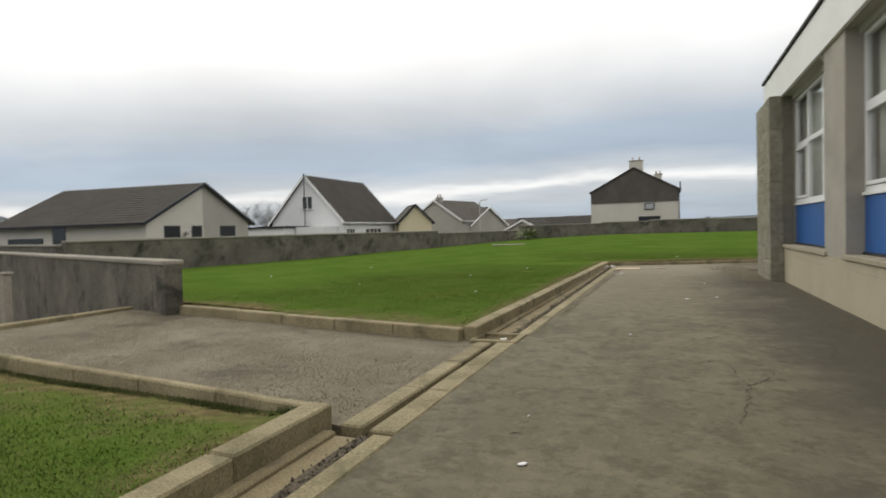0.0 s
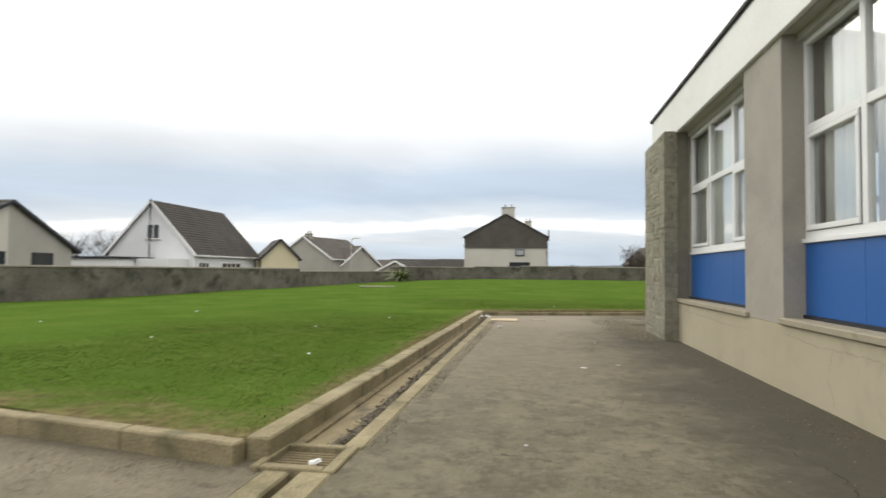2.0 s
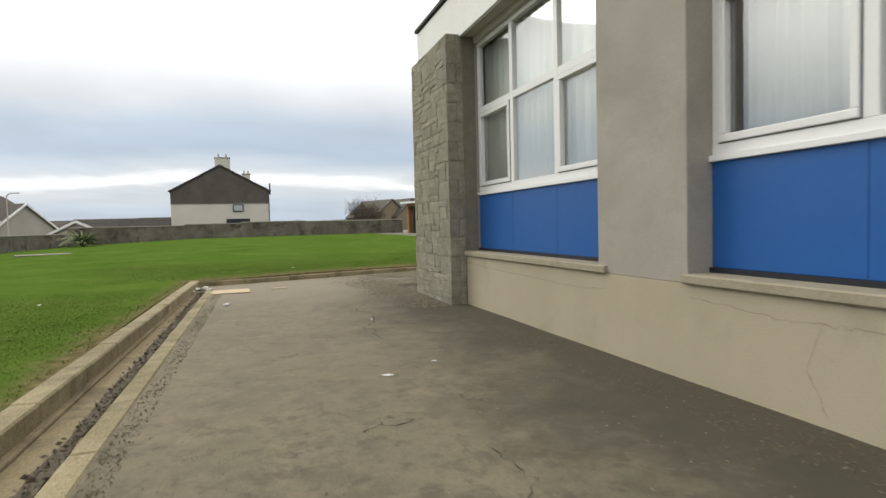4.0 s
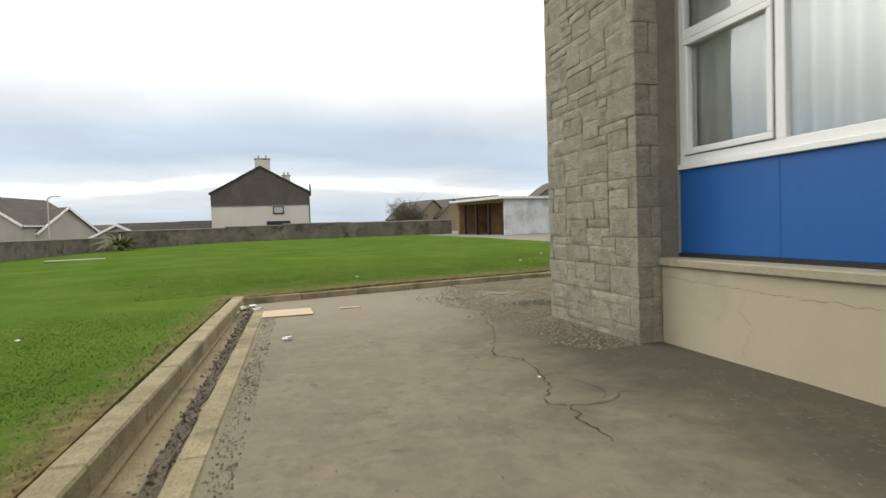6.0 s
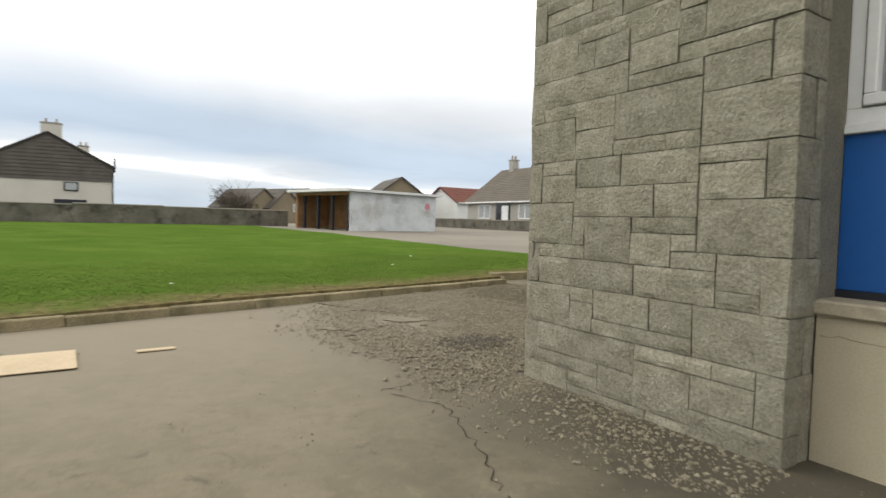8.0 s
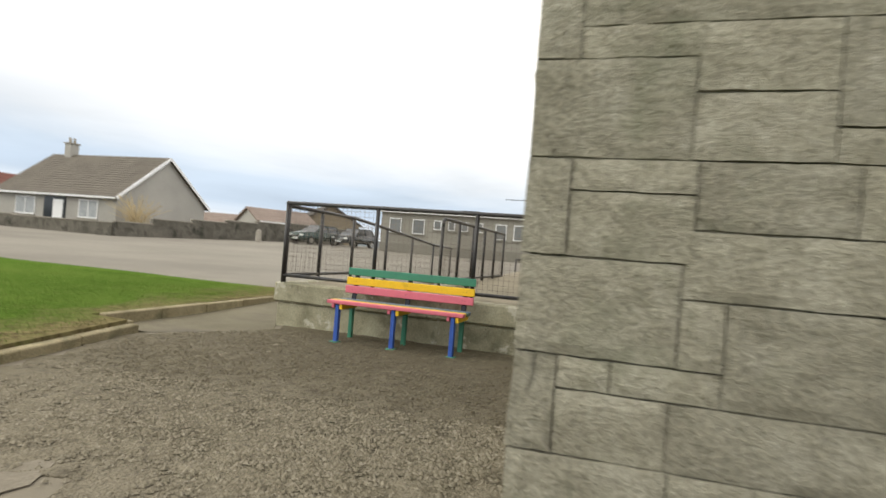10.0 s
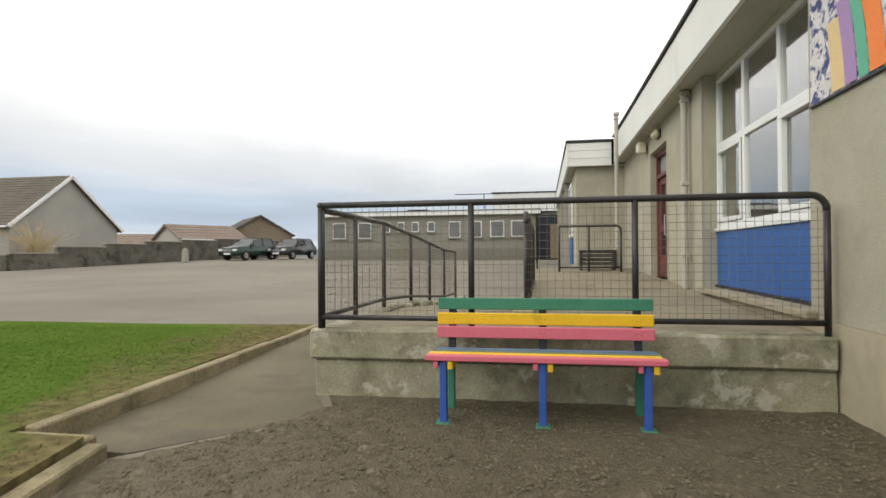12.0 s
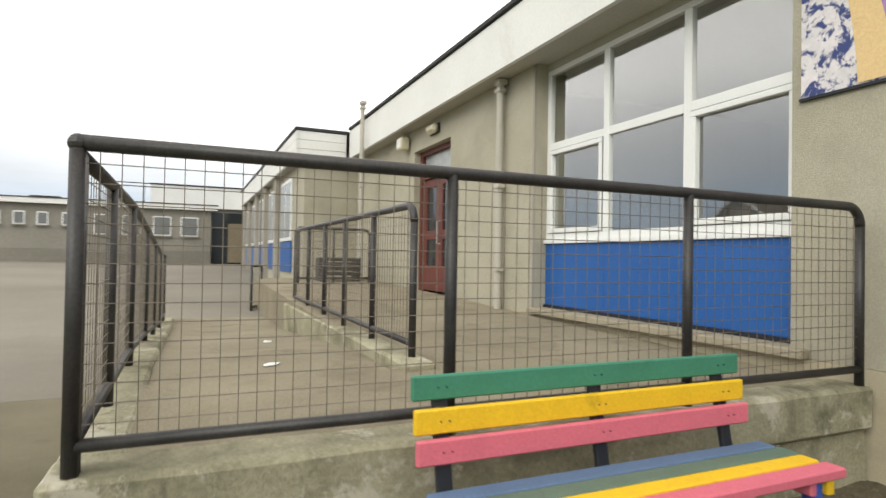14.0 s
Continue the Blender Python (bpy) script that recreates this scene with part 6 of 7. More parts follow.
# entrance shade is put in as a solid dark-coloured box
in_wall("porch", box(40.3, 48, 13.9, 16.45, 0.3, 3.7), M_DARKGLASS_SHADE, block, "solid dark box standing for entrance shade")
in_wall("door", box(40.22, 40.29, 14.6, 15.6, 0.9, 3.1), M_HBROWN, block, "dull brown door")
in_wall("vent", box(43, 44.5, 24.2, 25.6, 4.07, 4.4), M_ROOFEDGE, block, "roof vent")
in_wall("aerial", tube([(42, 20, 4.05), (42, 20, 5.3)], 0.03, 6), M_TRIM, block)
in_wall("aerial", tube([(42, 17.6, 5.3), (42, 22, 5.3)], 0.03, 6), M_TRIM, block)


# ---------------------------------------------------------------- cars
def car(label, at, turn, paint_m):
    c = empty("car", at, label, "car", "parked cars", "", turn)
    prof = [(-2.1, 0.3), (-2.16, 0.62), (-2.08, 0.98), (0.9, 1.0), (1.95, 0.86), (2.12, 0.62), (2.1, 0.3)]
    b = bmesh.new()
    l_ = [b.verts.new((x, -0.86, z)) for x, z in prof]
    r_ = [b.verts.new((x, 0.86, z)) for x, z in prof]
    b.faces.new(l_)
    b.faces.new(r_[::-1])
    for i in range(len(prof)):
        b.faces.new((l_[i], r_[i], r_[(i + 1) % len(prof)], l_[(i + 1) % len(prof)]))
    bmesh.ops.bevel(b, geom=b.edges[:], offset=0.06, segments=2, affect="EDGES")
    body = part("body", b, paint_m, c, smooth=True)
    cab = [(-1.98, 0.96), (-1.7, 1.42), (-1.1, 1.52), (0.05, 1.50), (0.95, 0.98)]
    b = bmesh.new()
    l_ = [b.verts.new((x, -0.80 + 0.16 * (z - 0.96) / 0.5, z)) for x, z in cab]
    r_ = [b.verts.new((x, 0.80 - 0.16 * (z - 0.96) / 0.5, z)) for x, z in cab]
    b.faces.new(l_)
    b.faces.new(r_[::-1])
    for i in range(len(cab)):
        b.faces.new((l_[i], r_[i], r_[(i + 1) % len(cab)], l_[(i + 1) % len(cab)]))
    part("cabin", b, M_DARKGLASS_SHADE, c, "dark glazed cabin")
    part("roof", box(-1.6, 0.0, -0.66, 0.66, 1.495, 1.54, 0.02), paint_m, c)
    for x in (-1.68, -0.55, 0.45):
        for s in (-1, 1):
            part("pillar", bar((x, s * 0.80, 0.97), (x * 0.9 - 0.05, s * 0.655, 1.5), 0.06, 0.04), paint_m, c)
    for x in (-1.3, 1.3):
        for s in (-1, 1):
            w = bmesh.new()
            bmesh.ops.create_cone(w, segments=20, radius1=0.32, radius2=0.32, depth=0.2, cap_ends=True, matrix=pose(x, s * 0.79, 0.32, 90, 0, 0))
            wh = part("wheel", w, M_TYRE, c)
            w = bmesh.new()
            bmesh.ops.create_cone(w, segments=16, radius1=0.2, radius2=0.17, depth=0.03, cap_ends=True, matrix=pose(x, s * 0.90, 0.32, 90, 0, 0))
            part("rim", w, M_CHROME, wh)
    for s in (-1, 1):
        part("headlight", box(2.0, 2.14, s * 0.62 - 0.16, s * 0.62 + 0.16, 0.62, 0.76, 0.02), M_LAMP, c, "clear headlight")
        part("mirror", box(0.62, 0.74, s * 0.93 - 0.08, s * 0.93 + 0.08, 1.0, 1.12, 0.02), paint_m, c)
    part("grille", box(2.08, 2.15, -0.4, 0.4, 0.5, 0.66, 0.01), M_CHROME, c)
    part("number_plate", box(2.13, 2.16, -0.26, 0.26, 0.38, 0.49), M_WHITE, c)
    return c


car("dark green estate car parked by the wall", (40.7, 36.6, rise(40.7, 36.6)), 166, M_CARGREEN)
car("dark grey car parked beside another car", (43.4, 34.6, rise(43.4, 34.6)), 172, M_CARGREY)
bollard = empty("bollard", (36.2, 38.6, 0.9), "pale concrete bollard by the garden wall", "bollard")
in_wall("shaft", tube([(36.2, 38.6, 0.8), (36.2, 38.6, 1.55)], 0.22, 10, taper=0.85), M_COPE, bollard)
in_wall("top", tube([(36.2, 38.6, 1.55), (36.2, 38.6, 1.72)], 0.2, 10, taper=0.3), M_COPE, bollard)

lamp = empty("street_lamp", (-19.2, 60, -0.5), "thin grey street lamp behind the wall", "lamp")
in_wall("pole", tube([(-19.2, 60, -0.5), (-19.2, 60, 4.3)], 0.06, 6, taper=0.7), M_PIPE, lamp)
in_wall("arm", tube([(-19.2, 60, 4.3), (-18.9, 60, 4.5), (-18.3, 60, 4.5)], 0.05, 6), M_PIPE, lamp)


# ---------------------------------------------------------------- plants
def leaf_cloud(n, centre, size, leaf, seed):
    """Many small leaves in an uneven, gappy mass."""
    rng = random.Random(seed)
    v, f = [], []
    lobes = [(rng.uniform(-0.6, 0.6), rng.uniform(-0.6, 0.6), rng.uniform(0.1, 0.8), rng.uniform(0.25, 0.5)) for _ in range(9)]
    for i in range(n):
        lx, ly, lz, lr = rng.choice(lobes)
        d = Vector((rng.gauss(0, 1), rng.gauss(0, 1), rng.gauss(0, 1))).normalized() * lr * rng.uniform(0.55, 1.0)
        p = Vector((centre[0] + (lx + d.x) * size[0], centre[1] + (ly + d.y) * size[1], max(centre[2] + 0.03, centre[2] + (lz + d.z) * size[2])))
        a = Vector((rng.gauss(0, 1), rng.gauss(0, 1), rng.gauss(0, 1))).normalized() * leaf * rng.uniform(0.6, 1.3)
        c = a.cross(Vector((rng.gauss(0, 1), rng.gauss(0, 1), rng.gauss(0, 1)))).normalized() * leaf * 0.4
        k = len(v)
        v += [p - a, p + c, p + a, p - c]
        f.append((k, k + 1, k + 2, k + 3))
    return v, f


def twigs(base, height, spread, n, rng, r=0.03):
    b = bmesh.new()
    for i in range(n):
        a = rng.uniform(0, 2 * math.pi)
        tip = Vector((math.cos(a) * spread * rng.uniform(0.2, 1), math.sin(a) * spread * rng.uniform(0.2, 1), height * rng.uniform(0.6, 1)))
        p0 = Vector(base)
        mid = p0 + tip * 0.5 + Vector((rng.uniform(-0.1, 0.1), rng.uniform(-0.1, 0.1), 0.1)) * height * 0.4
        tube([p0, mid, p0 + tip], r, 4, b, 0.2)
        for j in range(5):
            q = mid.lerp(p0 + tip, rng.uniform(0, 0.9))
            e = q + Vector((rng.uniform(-1, 1), rng.uniform(-1, 1), rng.uniform(0.2, 1))) * height * 0.25
            tube([q, e], r * 0.4, 3, b, 0.3)
    return b


rng = random.Random(3)
shrub = empty("shrub", (-10.6, 46.2, rise(-10.6, 46.2)), "spiky pale green shrub with arching strap leaves", "shrub")
sb = rise(-10.6, 46.2)
v_, f_ = [], []
for i in range(230):
    a, ln, lift = rng.uniform(0, 2 * math.pi), rng.uniform(0.9, 1.7), rng.uniform(0.35, 1.5)
    ca, sa = math.cos(a), math.sin(a)
    k = len(v_)
    for j in range(6):
        u = j / 5
        out, up = ln * u * math.cos(lift * 0.6), ln * (1.25 * u - 0.85 * u * u * (1.6 - lift * 0.7)) * math.sin(min(1.5, lift + 0.3))
        w = 0.05 * (1 - u) + 0.006
        v_ += [(-10.6 + ca * out - sa * w, 46.2 + sa * out + ca * w, sb + max(0.02, up)), (-10.6 + ca * out + sa * w, 46.2 + sa * out - ca * w, sb + max(0.02, up) + 0.01)]
    f_ += [(k + 2 * j, k + 2 * j + 1, k + 2 * j + 3, k + 2 * j + 2) for j in range(5)]
in_wall("stem", tube([(-10.6, 46.2, sb - 0.1), (-10.6, 46.2, sb + 0.35)], 0.12, 7, taper=0.6), M_TWIG, shrub)
o = raw("leaves", v_, f_, M_STRAP, shrub)
o.matrix_parent_inverse = shrub.matrix_world.inverted()
for bx, by, s, hgt in ((13.4, 80, 2.6, 4.4), (15.6, 84, 2.2, 3.6), (-66, 84, 5.0, 7.0), (-73, 82, 5.0, 6.4), (-62, 90, 4.5, 6.8), (6.0, 90, 1.6, 1.8), (-4, 95, 2.0, 2.0)):
    t_ = empty("tree", (bx, by, 0.3), "bare winter tree behind the boundary wall", "tree", "bare trees")
    in_wall("trunk", tube([(bx, by, -0.5), (bx + 0.1, by, hgt * 0.4), (bx, by, hgt * 0.7)], 0.16, 7, taper=0.4), M_TWIG, t_)
    in_wall("crown", twigs((bx, by, 0.4), hgt, s, 40, rng, 0.05), M_TWIG, t_)
    v_, f_ = leaf_cloud(1500, (bx, by, 0.9), (s, s, hgt * 0.72), 0.10, int(bx) + 50)
    o = raw("twig_mass", v_, f_, M_TWIG, t_)
    o.matrix_parent_inverse = t_.matrix_world.inverted()
pamp = empty("pampas_grass", (30.8, 44.2, 0.7), "dry straw-coloured pampas grass before the bungalow", "plant")
pb = bmesh.new()
for i in range(90):
    a, ln = rng.uniform(0, 2 * math.pi), rng.uniform(1.4, 2.9)
    lean = rng.uniform(0.1, 0.7)
    p0 = Vector((30.8 + rng.uniform(-0.3, 0.3), 44.2 + rng.uniform(-0.3, 0.3), 0.7))
    d = Vector((math.cos(a) * lean, math.sin(a) * lean, 1)).normalized()
    tube([p0, p0 + d * ln * 0.6, p0 + d * ln + Vector((math.cos(a), math.sin(a), -0.6)) * lean * 0.9], 0.03, 3, pb, 0.5)
in_wall("stems", pb, M_STRAW, pamp)

# low hills along the horizon, with haze painted into their blue-grey colour
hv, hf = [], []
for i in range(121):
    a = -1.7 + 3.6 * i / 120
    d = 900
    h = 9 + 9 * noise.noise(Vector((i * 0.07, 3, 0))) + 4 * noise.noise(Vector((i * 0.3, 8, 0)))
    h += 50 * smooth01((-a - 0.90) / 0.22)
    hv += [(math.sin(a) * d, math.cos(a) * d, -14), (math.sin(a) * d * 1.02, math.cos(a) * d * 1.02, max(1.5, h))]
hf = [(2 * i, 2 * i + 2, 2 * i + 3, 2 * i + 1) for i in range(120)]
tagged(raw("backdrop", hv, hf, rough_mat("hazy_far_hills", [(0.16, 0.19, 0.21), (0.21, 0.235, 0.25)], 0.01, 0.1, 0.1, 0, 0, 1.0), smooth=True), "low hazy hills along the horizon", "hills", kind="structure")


# the far town on the western hill, haze painted into its grey walls
town = bmesh.new()
town_rng = random.Random(8)
for i in range(46):
    a = -town_rng.uniform(0.96, 1.22)
    d = town_rng.uniform(760, 880)
    zz = 50 * smooth01((-a - 0.90) / 0.22) * town_rng.uniform(0.45, 0.95)
    w = town_rng.uniform(4, 9)
    c_ = Vector((math.sin(a) * d, math.cos(a) * d, zz))
    box(c_.x - w, c_.x + w, c_.y - 4, c_.y + 4, zz - 8, zz + town_rng.uniform(3, 7), 0, town)
tagged(link("far_town", town, rough_mat("hazy_far_walls", [(0.30, 0.31, 0.32), (0.50, 0.51, 0.52)], 0.05, 0.3, 0.2, 0, 0, 0.95)), "hazy far houses scattered over the hill", "houses", kind="stuff")


# ---------------------------------------------------------------- grass blades and loose stones
def blades(name, label, poly, n, height, seed, top, keep=None, material=M_BLADE):
    rng = np.random.default_rng(seed)
    xs, ys = [p[0] for p in poly], [p[1] for p in poly]
    v, f = [], []
    while len(f) < n:
        x, y = rng.uniform(min(xs), max(xs)), rng.uniform(min(ys), max(ys))
        if not inside((x, y), poly):
            continue
        if keep is not None and rng.random() > keep(x, y):
            continue
        a, hgt, ln = rng.uniform(0, 6.283), height * rng.uniform(0.5, 1.3), rng.uniform(0.7, 2.4)
        w = 0.0045 * rng.uniform(0.7, 1.5)
        z = top(x, y)
        k = len(v)
        ca, sa = math.cos(a), math.sin(a)
        v += [(x - sa * w, y + ca * w, z), (x + sa * w, y - ca * w, z), (x + ca * hgt * ln, y + sa * hgt * ln, z + hgt)]
        f.append((k, k + 1, k + 2))
    tagged(raw(name, v, f, material), label, "grass", kind="stuff")


def lawn_top(x, y):
    return lawn_z(x, y) - 0.004


def worn(x, y):
    """Little grass where the earth shows along the kerbs and at the corners."""
    n = noise.noise(Vector((x * 1.7, y * 1.7, 2)))
    near_drain = -1.86 + 0.022 * (y - 4.6) - x
    near_end = (y - 16.86 - 0.265 * (x + 1.72)) * 0.96 if x < 5.85 else y - 19.4
    near_cross = (y - 4.62 + 0.124 * (x + 2)) * 0.8
    d = abs(min(near_drain if y < 17.2 else 9.0, near_end if y > 15 else 9.0, near_cross))
    return min(1.0, max(0.05, (d + 0.35 * n) * 1.3 - 0.1))


def near_west(x, y):
    return worn(x, y) * (1 - smooth01((-x - 3.2 + 1.2 * noise.noise(Vector((x * 0.4, y * 0.4, 6)))) / 5.5)) * (1 - smooth01((y - 10.5) / 7))


def near_north(x, y):
    return worn(x, y) * smooth01((x + 4.2 + 0.29 * (y - 17)) / 2.8) * (1 - smooth01((y - 19.5 - 0.2 * x + 1.0 * noise.noise(Vector((x * 0.4, y * 0.4, 6)))) / 5.0))


blades("grass", "short blades of mown grass", [(-2.0, 4.68), (-1.75, 16.9), (-8.8, 18), (-9.5, 7), (-6.9, 5.3)], 160000, 0.015, 1, lawn_top, near_west)
blades("grass", "short blades of mown grass beyond the yard", [(-4, 17), (-1.7, 16.95), (5.75, 18.9), (5.75, 19.5), (11.2, 19.75), (9.8, 26), (-6, 24)], 130000, 0.016, 2, lawn_top, near_north)
blades("grass", "short blades of grass on the small plot", [(-2.02, 1.5), (-2.02, -1.0), (-6.5, -1.0), (-7.9, 2.1)], 95000, 0.018, 3,
       lambda x, y: plot_z(x, y) - 0.004, lambda x, y: min(1.0, max(0.04, (1.55 - 0.103 * (x + 2) - y) * 1.1 - 0.45 + 0.4 * noise.noise(Vector((x * 2, y * 2, 4))))))
blades("moss", "dark moss and weeds growing up the kerb of the plot", [(-2.05, 1.45), (-7.9, 2.12), (-7.9, 2.22), (-2.05, 1.55)], 11000, 0.03, 9, lambda x, y: plot_z(x, y) - 0.01, lambda x, y: smooth01(0.75 + noise.noise(Vector((x * 2.2, y * 2.2, 0)))), M_MOSS)
blades("grass_edge", "dry taller grass and weeds along the kerb", [(-2.16, 4.7), (-2.0, 4.7), (-1.74, 16.8), (-1.88, 16.8)], 1500, 0.022, 4, lawn_top, None, M_DRY)
blades("grass_edge", "dry taller grass and weeds along the kerb", [(-1.5, 16.95), (5.8, 18.9), (5.5, 19.15), (-1.6, 17.12)], 1500, 0.020, 5, lawn_top, None, M_DRY)
blades("grass_edge", "dry taller grass along the kerb of the ramp path", [(5.95, 19.44), (11.2, 19.68), (11.0, 20.1), (6.0, 19.9)], 1500, 0.018, 6, lawn_top, None, M_DRY)


def pebbles(name, label, poly, n, lo, hi, seed, material, top=yard_z, keep=None):
    rng = np.random.default_rng(seed)
    xs, ys = [p[0] for p in poly], [p[1] for p in poly]
    v, f = [], []
    made = 0
    while made < n:
        x, y = rng.uniform(min(xs), max(xs)), rng.uniform(min(ys), max(ys))
        if not inside((x, y), poly) or noise.noise(Vector((x * 0.9, y * 0.9, 4))) < rng.uniform(-0.5, 0.25):
            continue
        if keep is not None and rng.random() > keep(x, y):
            continue
        made += 1
        r = lo + (hi - lo) * rng.random() ** 3
        z = top(x, y) + 0.004
        k = len(v)
        a = rng.uniform(0, 6.283)
        for i in range(5):
            q = a + i * 1.2566
            rr = r * rng.uniform(0.7, 1.3)
            v.append((x + rr * math.cos(q), y + rr * math.sin(q), z - 0.002))
        v.append((x + r * rng.uniform(-0.3, 0.3), y + r * rng.uniform(-0.3, 0.3), z + r * rng.uniform(0.3, 0.7)))
        f += [(k + i, k + (i + 1) % 5, k + 5) for i in range(5)]
    tagged(raw(name, v, f, material), label, "gravel", kind="stuff")


M_PEB = rough_mat("loose_chips", [(0.125, 0.108, 0.074), (0.195, 0.172, 0.125), (0.275, 0.247, 0.19)], 25, 60, 0.3, 0, 0, 0.92)
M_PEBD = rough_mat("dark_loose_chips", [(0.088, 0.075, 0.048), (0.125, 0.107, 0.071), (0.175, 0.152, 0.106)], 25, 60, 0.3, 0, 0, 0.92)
M_PEBH = rough_mat("wet_hollow_chips", [(0.058, 0.051, 0.039), (0.095, 0.083, 0.062), (0.17, 0.15, 0.115)], 25, 60, 0.3, 0, 0, 0.8)
pebbles("gravel", "loose stone chips on broken tarmac", [(2.4, 13.9), (4.6, 13.9), (4.3, 18.1), (0.6, 17.0), (1.2, 13.6)], 22000, 0.005, 0.024, 1, M_PEB, lambda x, y: yard_z(x, y) + 0.010, lambda x, y: smooth01((x - 0.9 + 0.9 * noise.noise(Vector((x * 0.8, y * 0.8, 1)))) / 2.6))
pebbles("gravel", "dark wet stone chips in a shallow hollow", [(1.8, 14.7), (2.2, 14.3), (2.8, 14.4), (3.2, 14.85), (2.7, 15.3), (2.1, 15.25)], 1500, 0.005, 0.024, 6, M_PEBH, lambda x, y: yard_z(x, y) + 0.012,
        lambda x, y: (1 - smooth01(math.hypot(x - 2.48, (y - 14.82) * 1.4) / 0.6)) ** 1.5)
pebbles("gravel", "dark stone chips before the bench", [(4.4, 13.9), (7.5, 13.9), (7.5, 17.6), (5.8, 18.5), (4.1, 18.05)], 12000, 0.004, 0.019, 5, M_PEBD, lambda x, y: yard_z(x, y) + 0.012)
pebbles("gravel", "loose stone chips on the yard", [(-1.2, 4), (2.3, 4), (2.1, 13.8), (-1.2, 16.4)], 1600, 0.002, 0.009, 2, M_PEB)
pebbles("gravel", "loose stone chips on the path", [(-1.8, 1.8), (-1.8, 4.5), (-7.5, 5.1), (-7.5, 2.4)], 24000, 0.002, 0.010, 3, M_PEB, cross_z)
pebbles("gravel", "grit gathered along the foot of the wall", [(2.15, 3), (2.42, 3), (2.42, 11.9), (2.0, 11.9), (1.9, 13.6), (1.6, 12)], 2600, 0.003, 0.012, 4, M_PEBD)


pebbles("gravel", "dark grit gathered beside the drain edging", [(-1.28, 5), (-1.15, 5), (-0.98, 16), (-1.14, 16)], 2600, 0.003, 0.011, 12, M_PEBD)
pebbles("gravel", "crumbled stone and grit at the foot of the pier", [(1.75, 11.9), (2.18, 11.95), (2.18, 13.9), (2.5, 14.1), (1.9, 14.6), (1.2, 13.8), (1.3, 12.6)], 3200, 0.004, 0.02, 13, M_PEB, yard_z,
        lambda x, y: smooth01((x - 1.05 + 0.4 * noise.noise(Vector((x * 2, y * 2, 3)))) / 1.1))


# ---------------------------------------------------------------- litter
def crumple(name, label, at, size, flat, seed, material=M_PAPER):
    b = bmesh.new()
    bmesh.ops.create_icosphere(b, subdivisions=2, radius=1)
    for v in b.verts:
        k = noise.noise(v.co * 2.3 + Vector((seed, 0, 0)))
        v.co = Vector((v.co.x * size[0] * 0.75, v.co.y * size[1] * 0.75, v.co.z * flat * 0.6)) * (1 + 0.9 * k)
    lo = min(v.co.z for v in b.verts)
    for v in b.verts:
        v.co.z -= lo
    o = link(name, b, material)
    o.matrix_world = pose(*at, 0, 0, seed * 40)
    tagged(o, label, "litter", "litter")


crumple("crumpled_paper", "crumpled white paper lying on the tarmac", (-0.86, 13.56, yard_z(-0.86, 13.56)), (0.06, 0.045), 0.04, 1)
for i, (x, y, s) in enumerate(((-1.5, 16.3, 0.12), (-1.35, 16.45, 0.10), (-1.28, 16.1, 0.08), (-1.55, 15.9, 0.07))):
    crumple("paper_scrap", "white paper scrap caught in the drain corner", (x, y, 0.0), (s, s * 0.6), 0.03, i + 2)
for x, y, s in ((-3.0, 8.2, 0.05), (-4.2, 11.5, 0.06), (-5.8, 9.0, 0.05), (-3.4, 14.0, 0.05), (-8.5, 14.5, 0.07), (0.5, 19.2, 0.06), (5.0, 21.5, 0.06), (6.5, 23.5, 0.07), (-9.6, 11.0, 0.07)):
    crumple("paper_scrap", "small white paper scrap on the grass", (x, y, lawn_top(x, y)), (s * 0.6, s * 0.45), 0.015, x)
for x, y, s in ((0.49, 8.62, 0.05), (0.95, 8.9, 0.03), (0.9, 11.3, 0.02), (-0.2, 5.2, 0.02), (-0.52, 1.33, 0.035), (-0.66, 2.1, 0.014)):
    crumple("paper_scrap", "small pale scrap on the tarmac", (x, y, yard_z(x, y)), (s, s * 0.6), 0.01, y)
board = box(-0.33, 0.33, -0.31, 0.31, 0, 0.007, 0.002)
bo = link("board", board, M_BOARD)
bo.matrix_world = pose(-0.86, 15.58, 0.005, 0, 0, 2)
tagged(bo, "flat sandy-coloured board lying on the tarmac", "board")
for x, y, w, d, t in ((0.0, 15.66, 0.14, 0.04, 3),):
    s_ = link("board", box(-w, w, -d, d, 0, 0.01, 0.003), M_BOARD)
    s_.matrix_world = pose(x, y, yard_z(x, y) + 0.002, 0, 0, t)
    tagged(s_, "small pale board scrap on the tarmac", "board", "board scraps")
slab = link("slab", box(-1.0, 1.0, -0.35, 0.35, 0, 0.05, 0.01), M_COPE)
slab.matrix_world = pose(-8.9, 33.0, rise(-8.9, 33) + 0.02, 0, 0, 20)
tagged(slab, "pale concrete slab lying on the lawn", "slab")
crumple("paper_scrap", "white paper scrap on the ramp", (9.6, 17.1, ramp_z(9.6) + 0.002), (0.09, 0.05), 0.012, 3.3)
crumple("paper_scrap", "white paper scrap on the ramp", (11.5, 16.9, ramp_z(11.5) + 0.002), (0.08, 0.05), 0.012, 4.1)
crumple("paper_scrap", "white paper scrap in the drain grate", (-1.5, 4.58, 0.0), (0.06, 0.04), 0.02, 6.0)


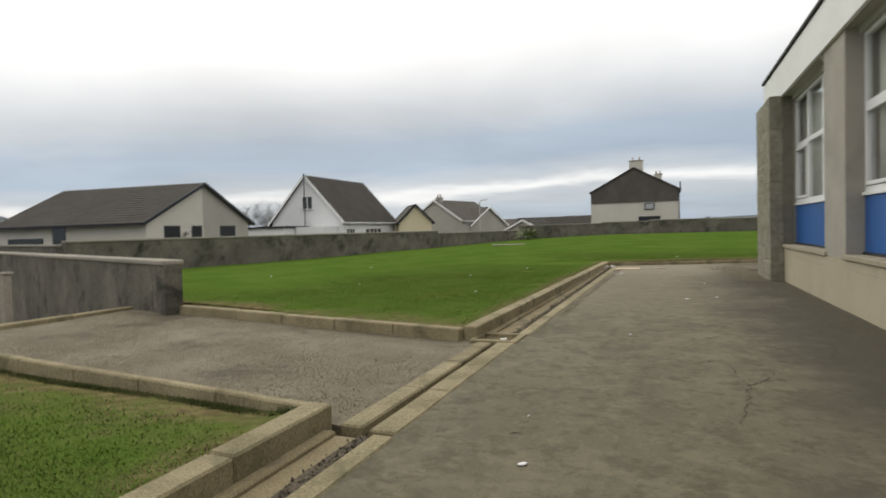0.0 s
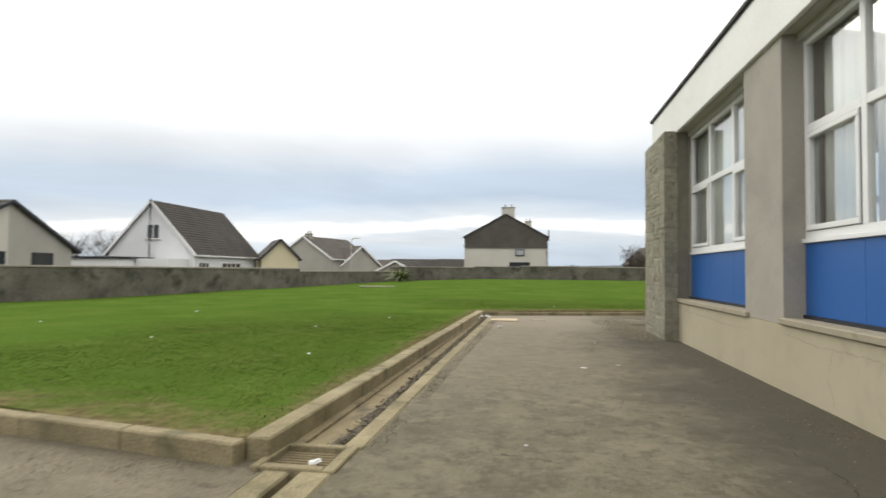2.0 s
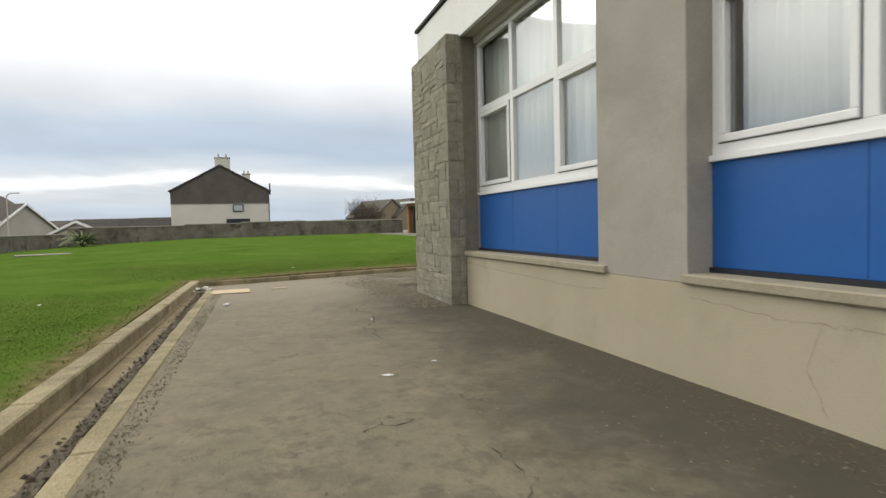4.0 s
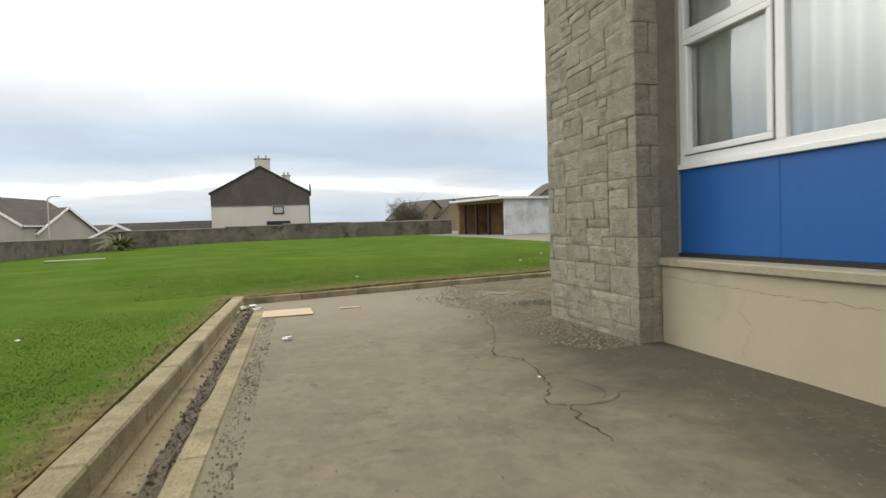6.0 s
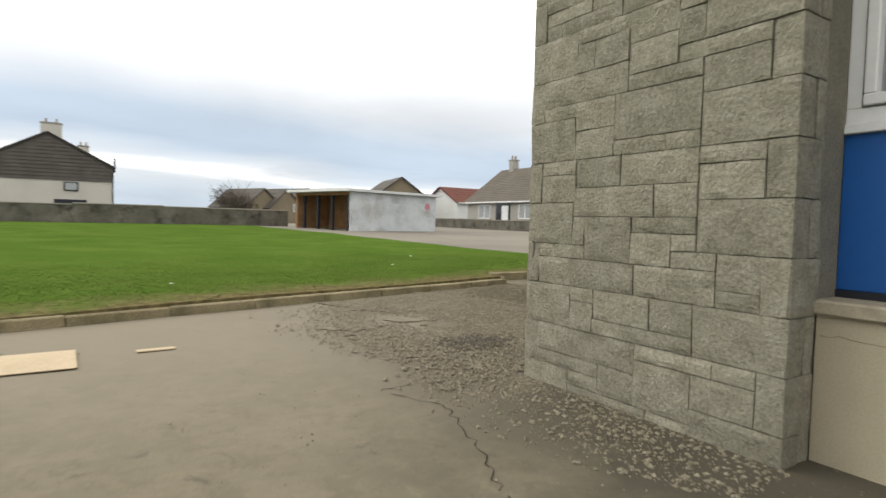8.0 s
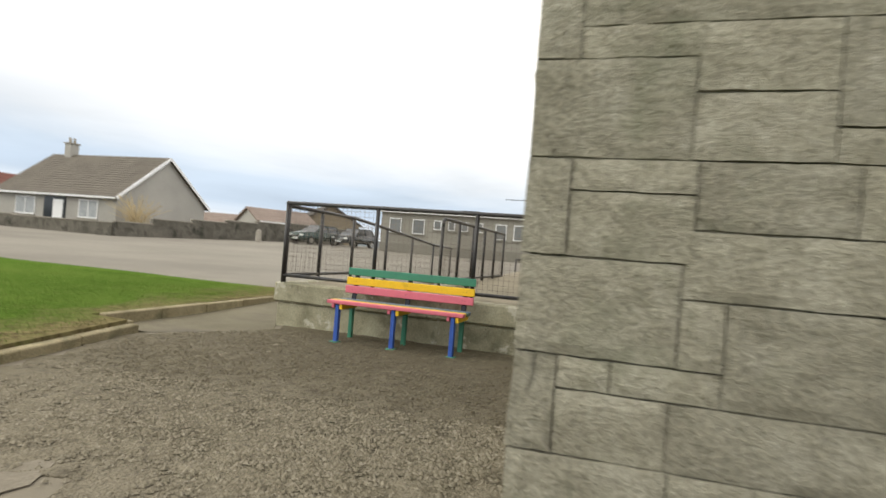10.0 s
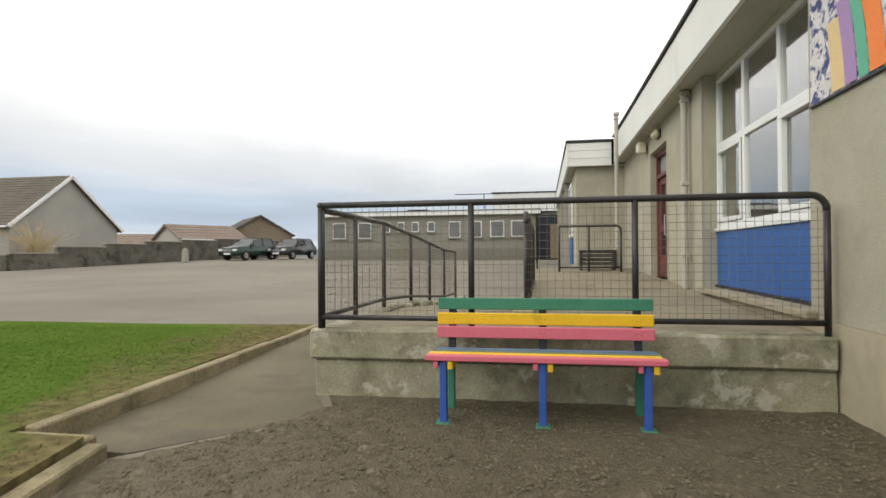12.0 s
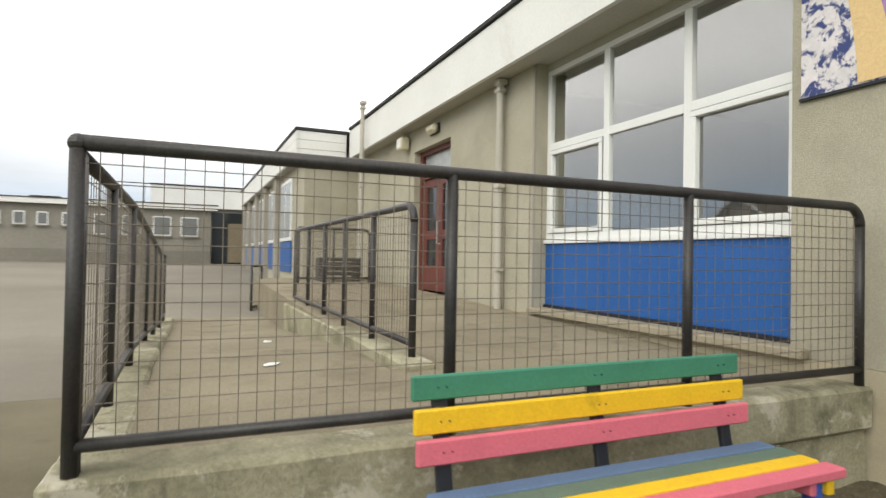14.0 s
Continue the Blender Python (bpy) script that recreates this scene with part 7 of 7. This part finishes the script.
# ---------------------------------------------------------------- cracks in the tarmac
def crack(points, width, seed):
    """A ragged open crack: a thin dark groove that wanders along a line of the plan."""
    rng = random.Random(seed)
    left, right = [], []
    for (x0, y0), (x1, y1) in zip(points, points[1:]):
        n = max(3, int(math.hypot(x1 - x0, y1 - y0) / 0.045))
        dx, dy = (x1 - x0), (y1 - y0)
        k = math.hypot(dx, dy)
        nx, ny = -dy / k, dx / k
        for i in range(n):
            u = i / n
            j = rng.gauss(0, 0.013)
            w = width * 0.42 * rng.uniform(0.05, 1.5)
            x, y = x0 + dx * u + nx * j, y0 + dy * u + ny * j
            left.append((x + nx * w, y + ny * w))
            right.append((x - nx * w, y - ny * w))
    v = [(x, y, yard_z(x, y) + 0.0035) for x, y in left + right]
    m = len(left)
    f = [(i, i + 1, m + i + 1, m + i) for i in range(m - 1)]
    tagged(raw("crack", v, f, M_CRACK), "ragged dark crack in the tarmac", "crack", "tarmac cracks", "structure")


M_CRACK = rough_mat("crack_dirt", [(0.035, 0.03, 0.024), (0.055, 0.046, 0.036)], 20, 90, 0.3, 0.5, 0.005, 0.95)
for i, (pts, w) in enumerate((
        ([(0.74, 10.05), (0.74, 10.34), (0.81, 10.64), (0.69, 10.77), (0.90, 11.1), (0.95, 11.35), (1.0, 11.87), (0.84, 12.12), (0.95, 12.44)], 0.013),
        ([(0.81, 10.64), (1.06, 10.63), (1.28, 10.78), (1.52, 10.72)], 0.010), ([(1.06, 10.63), (1.16, 10.95), (1.08, 11.2)], 0.008),
        ([(0.84, 12.12), (0.66, 12.22), (0.4, 12.16)], 0.009), ([(0.66, 12.22), (0.70, 11.95)], 0.007), ([(0.95, 11.35), (1.14, 11.42)], 0.009),
        ([(0.95, 12.44), (1.12, 12.8), (1.32, 13.47), (1.1, 13.86)], 0.009), ([(1.32, 13.47), (1.05, 13.3)], 0.009), ([(1.1, 13.86), (1.5, 14.0)], 0.010),
        ([(1.6, 14.3), (1.95, 14.2), (2.2, 14.5)], 0.011), ([(0.4, 6.2), (0.7, 6.6), (0.65, 7.1)], 0.006),
        ([(0.08, 7.5), (0.2, 7.58), (0.33, 7.52), (0.48, 7.6)], 0.014), ([(0.2, 7.58), (0.25, 7.75)], 0.010),
        ([(0.61, 2.31), (0.70, 2.8), (0.75, 3.22), (0.70, 3.87)], 0.008), ([(0.75, 3.22), (0.9, 3.45), (1.03, 3.82)], 0.010), ([(0.9, 3.45), (1.12, 3.5)], 0.009),
        ([(-0.70, 1.76), (-0.60, 1.80)], 0.020), ([(1.55, 4.4), (1.7, 4.9), (1.6, 5.4), (1.8, 5.9)], 0.008), ([(1.6, 5.4), (1.2, 5.6)], 0.006))):
    crack(pts, w, i)
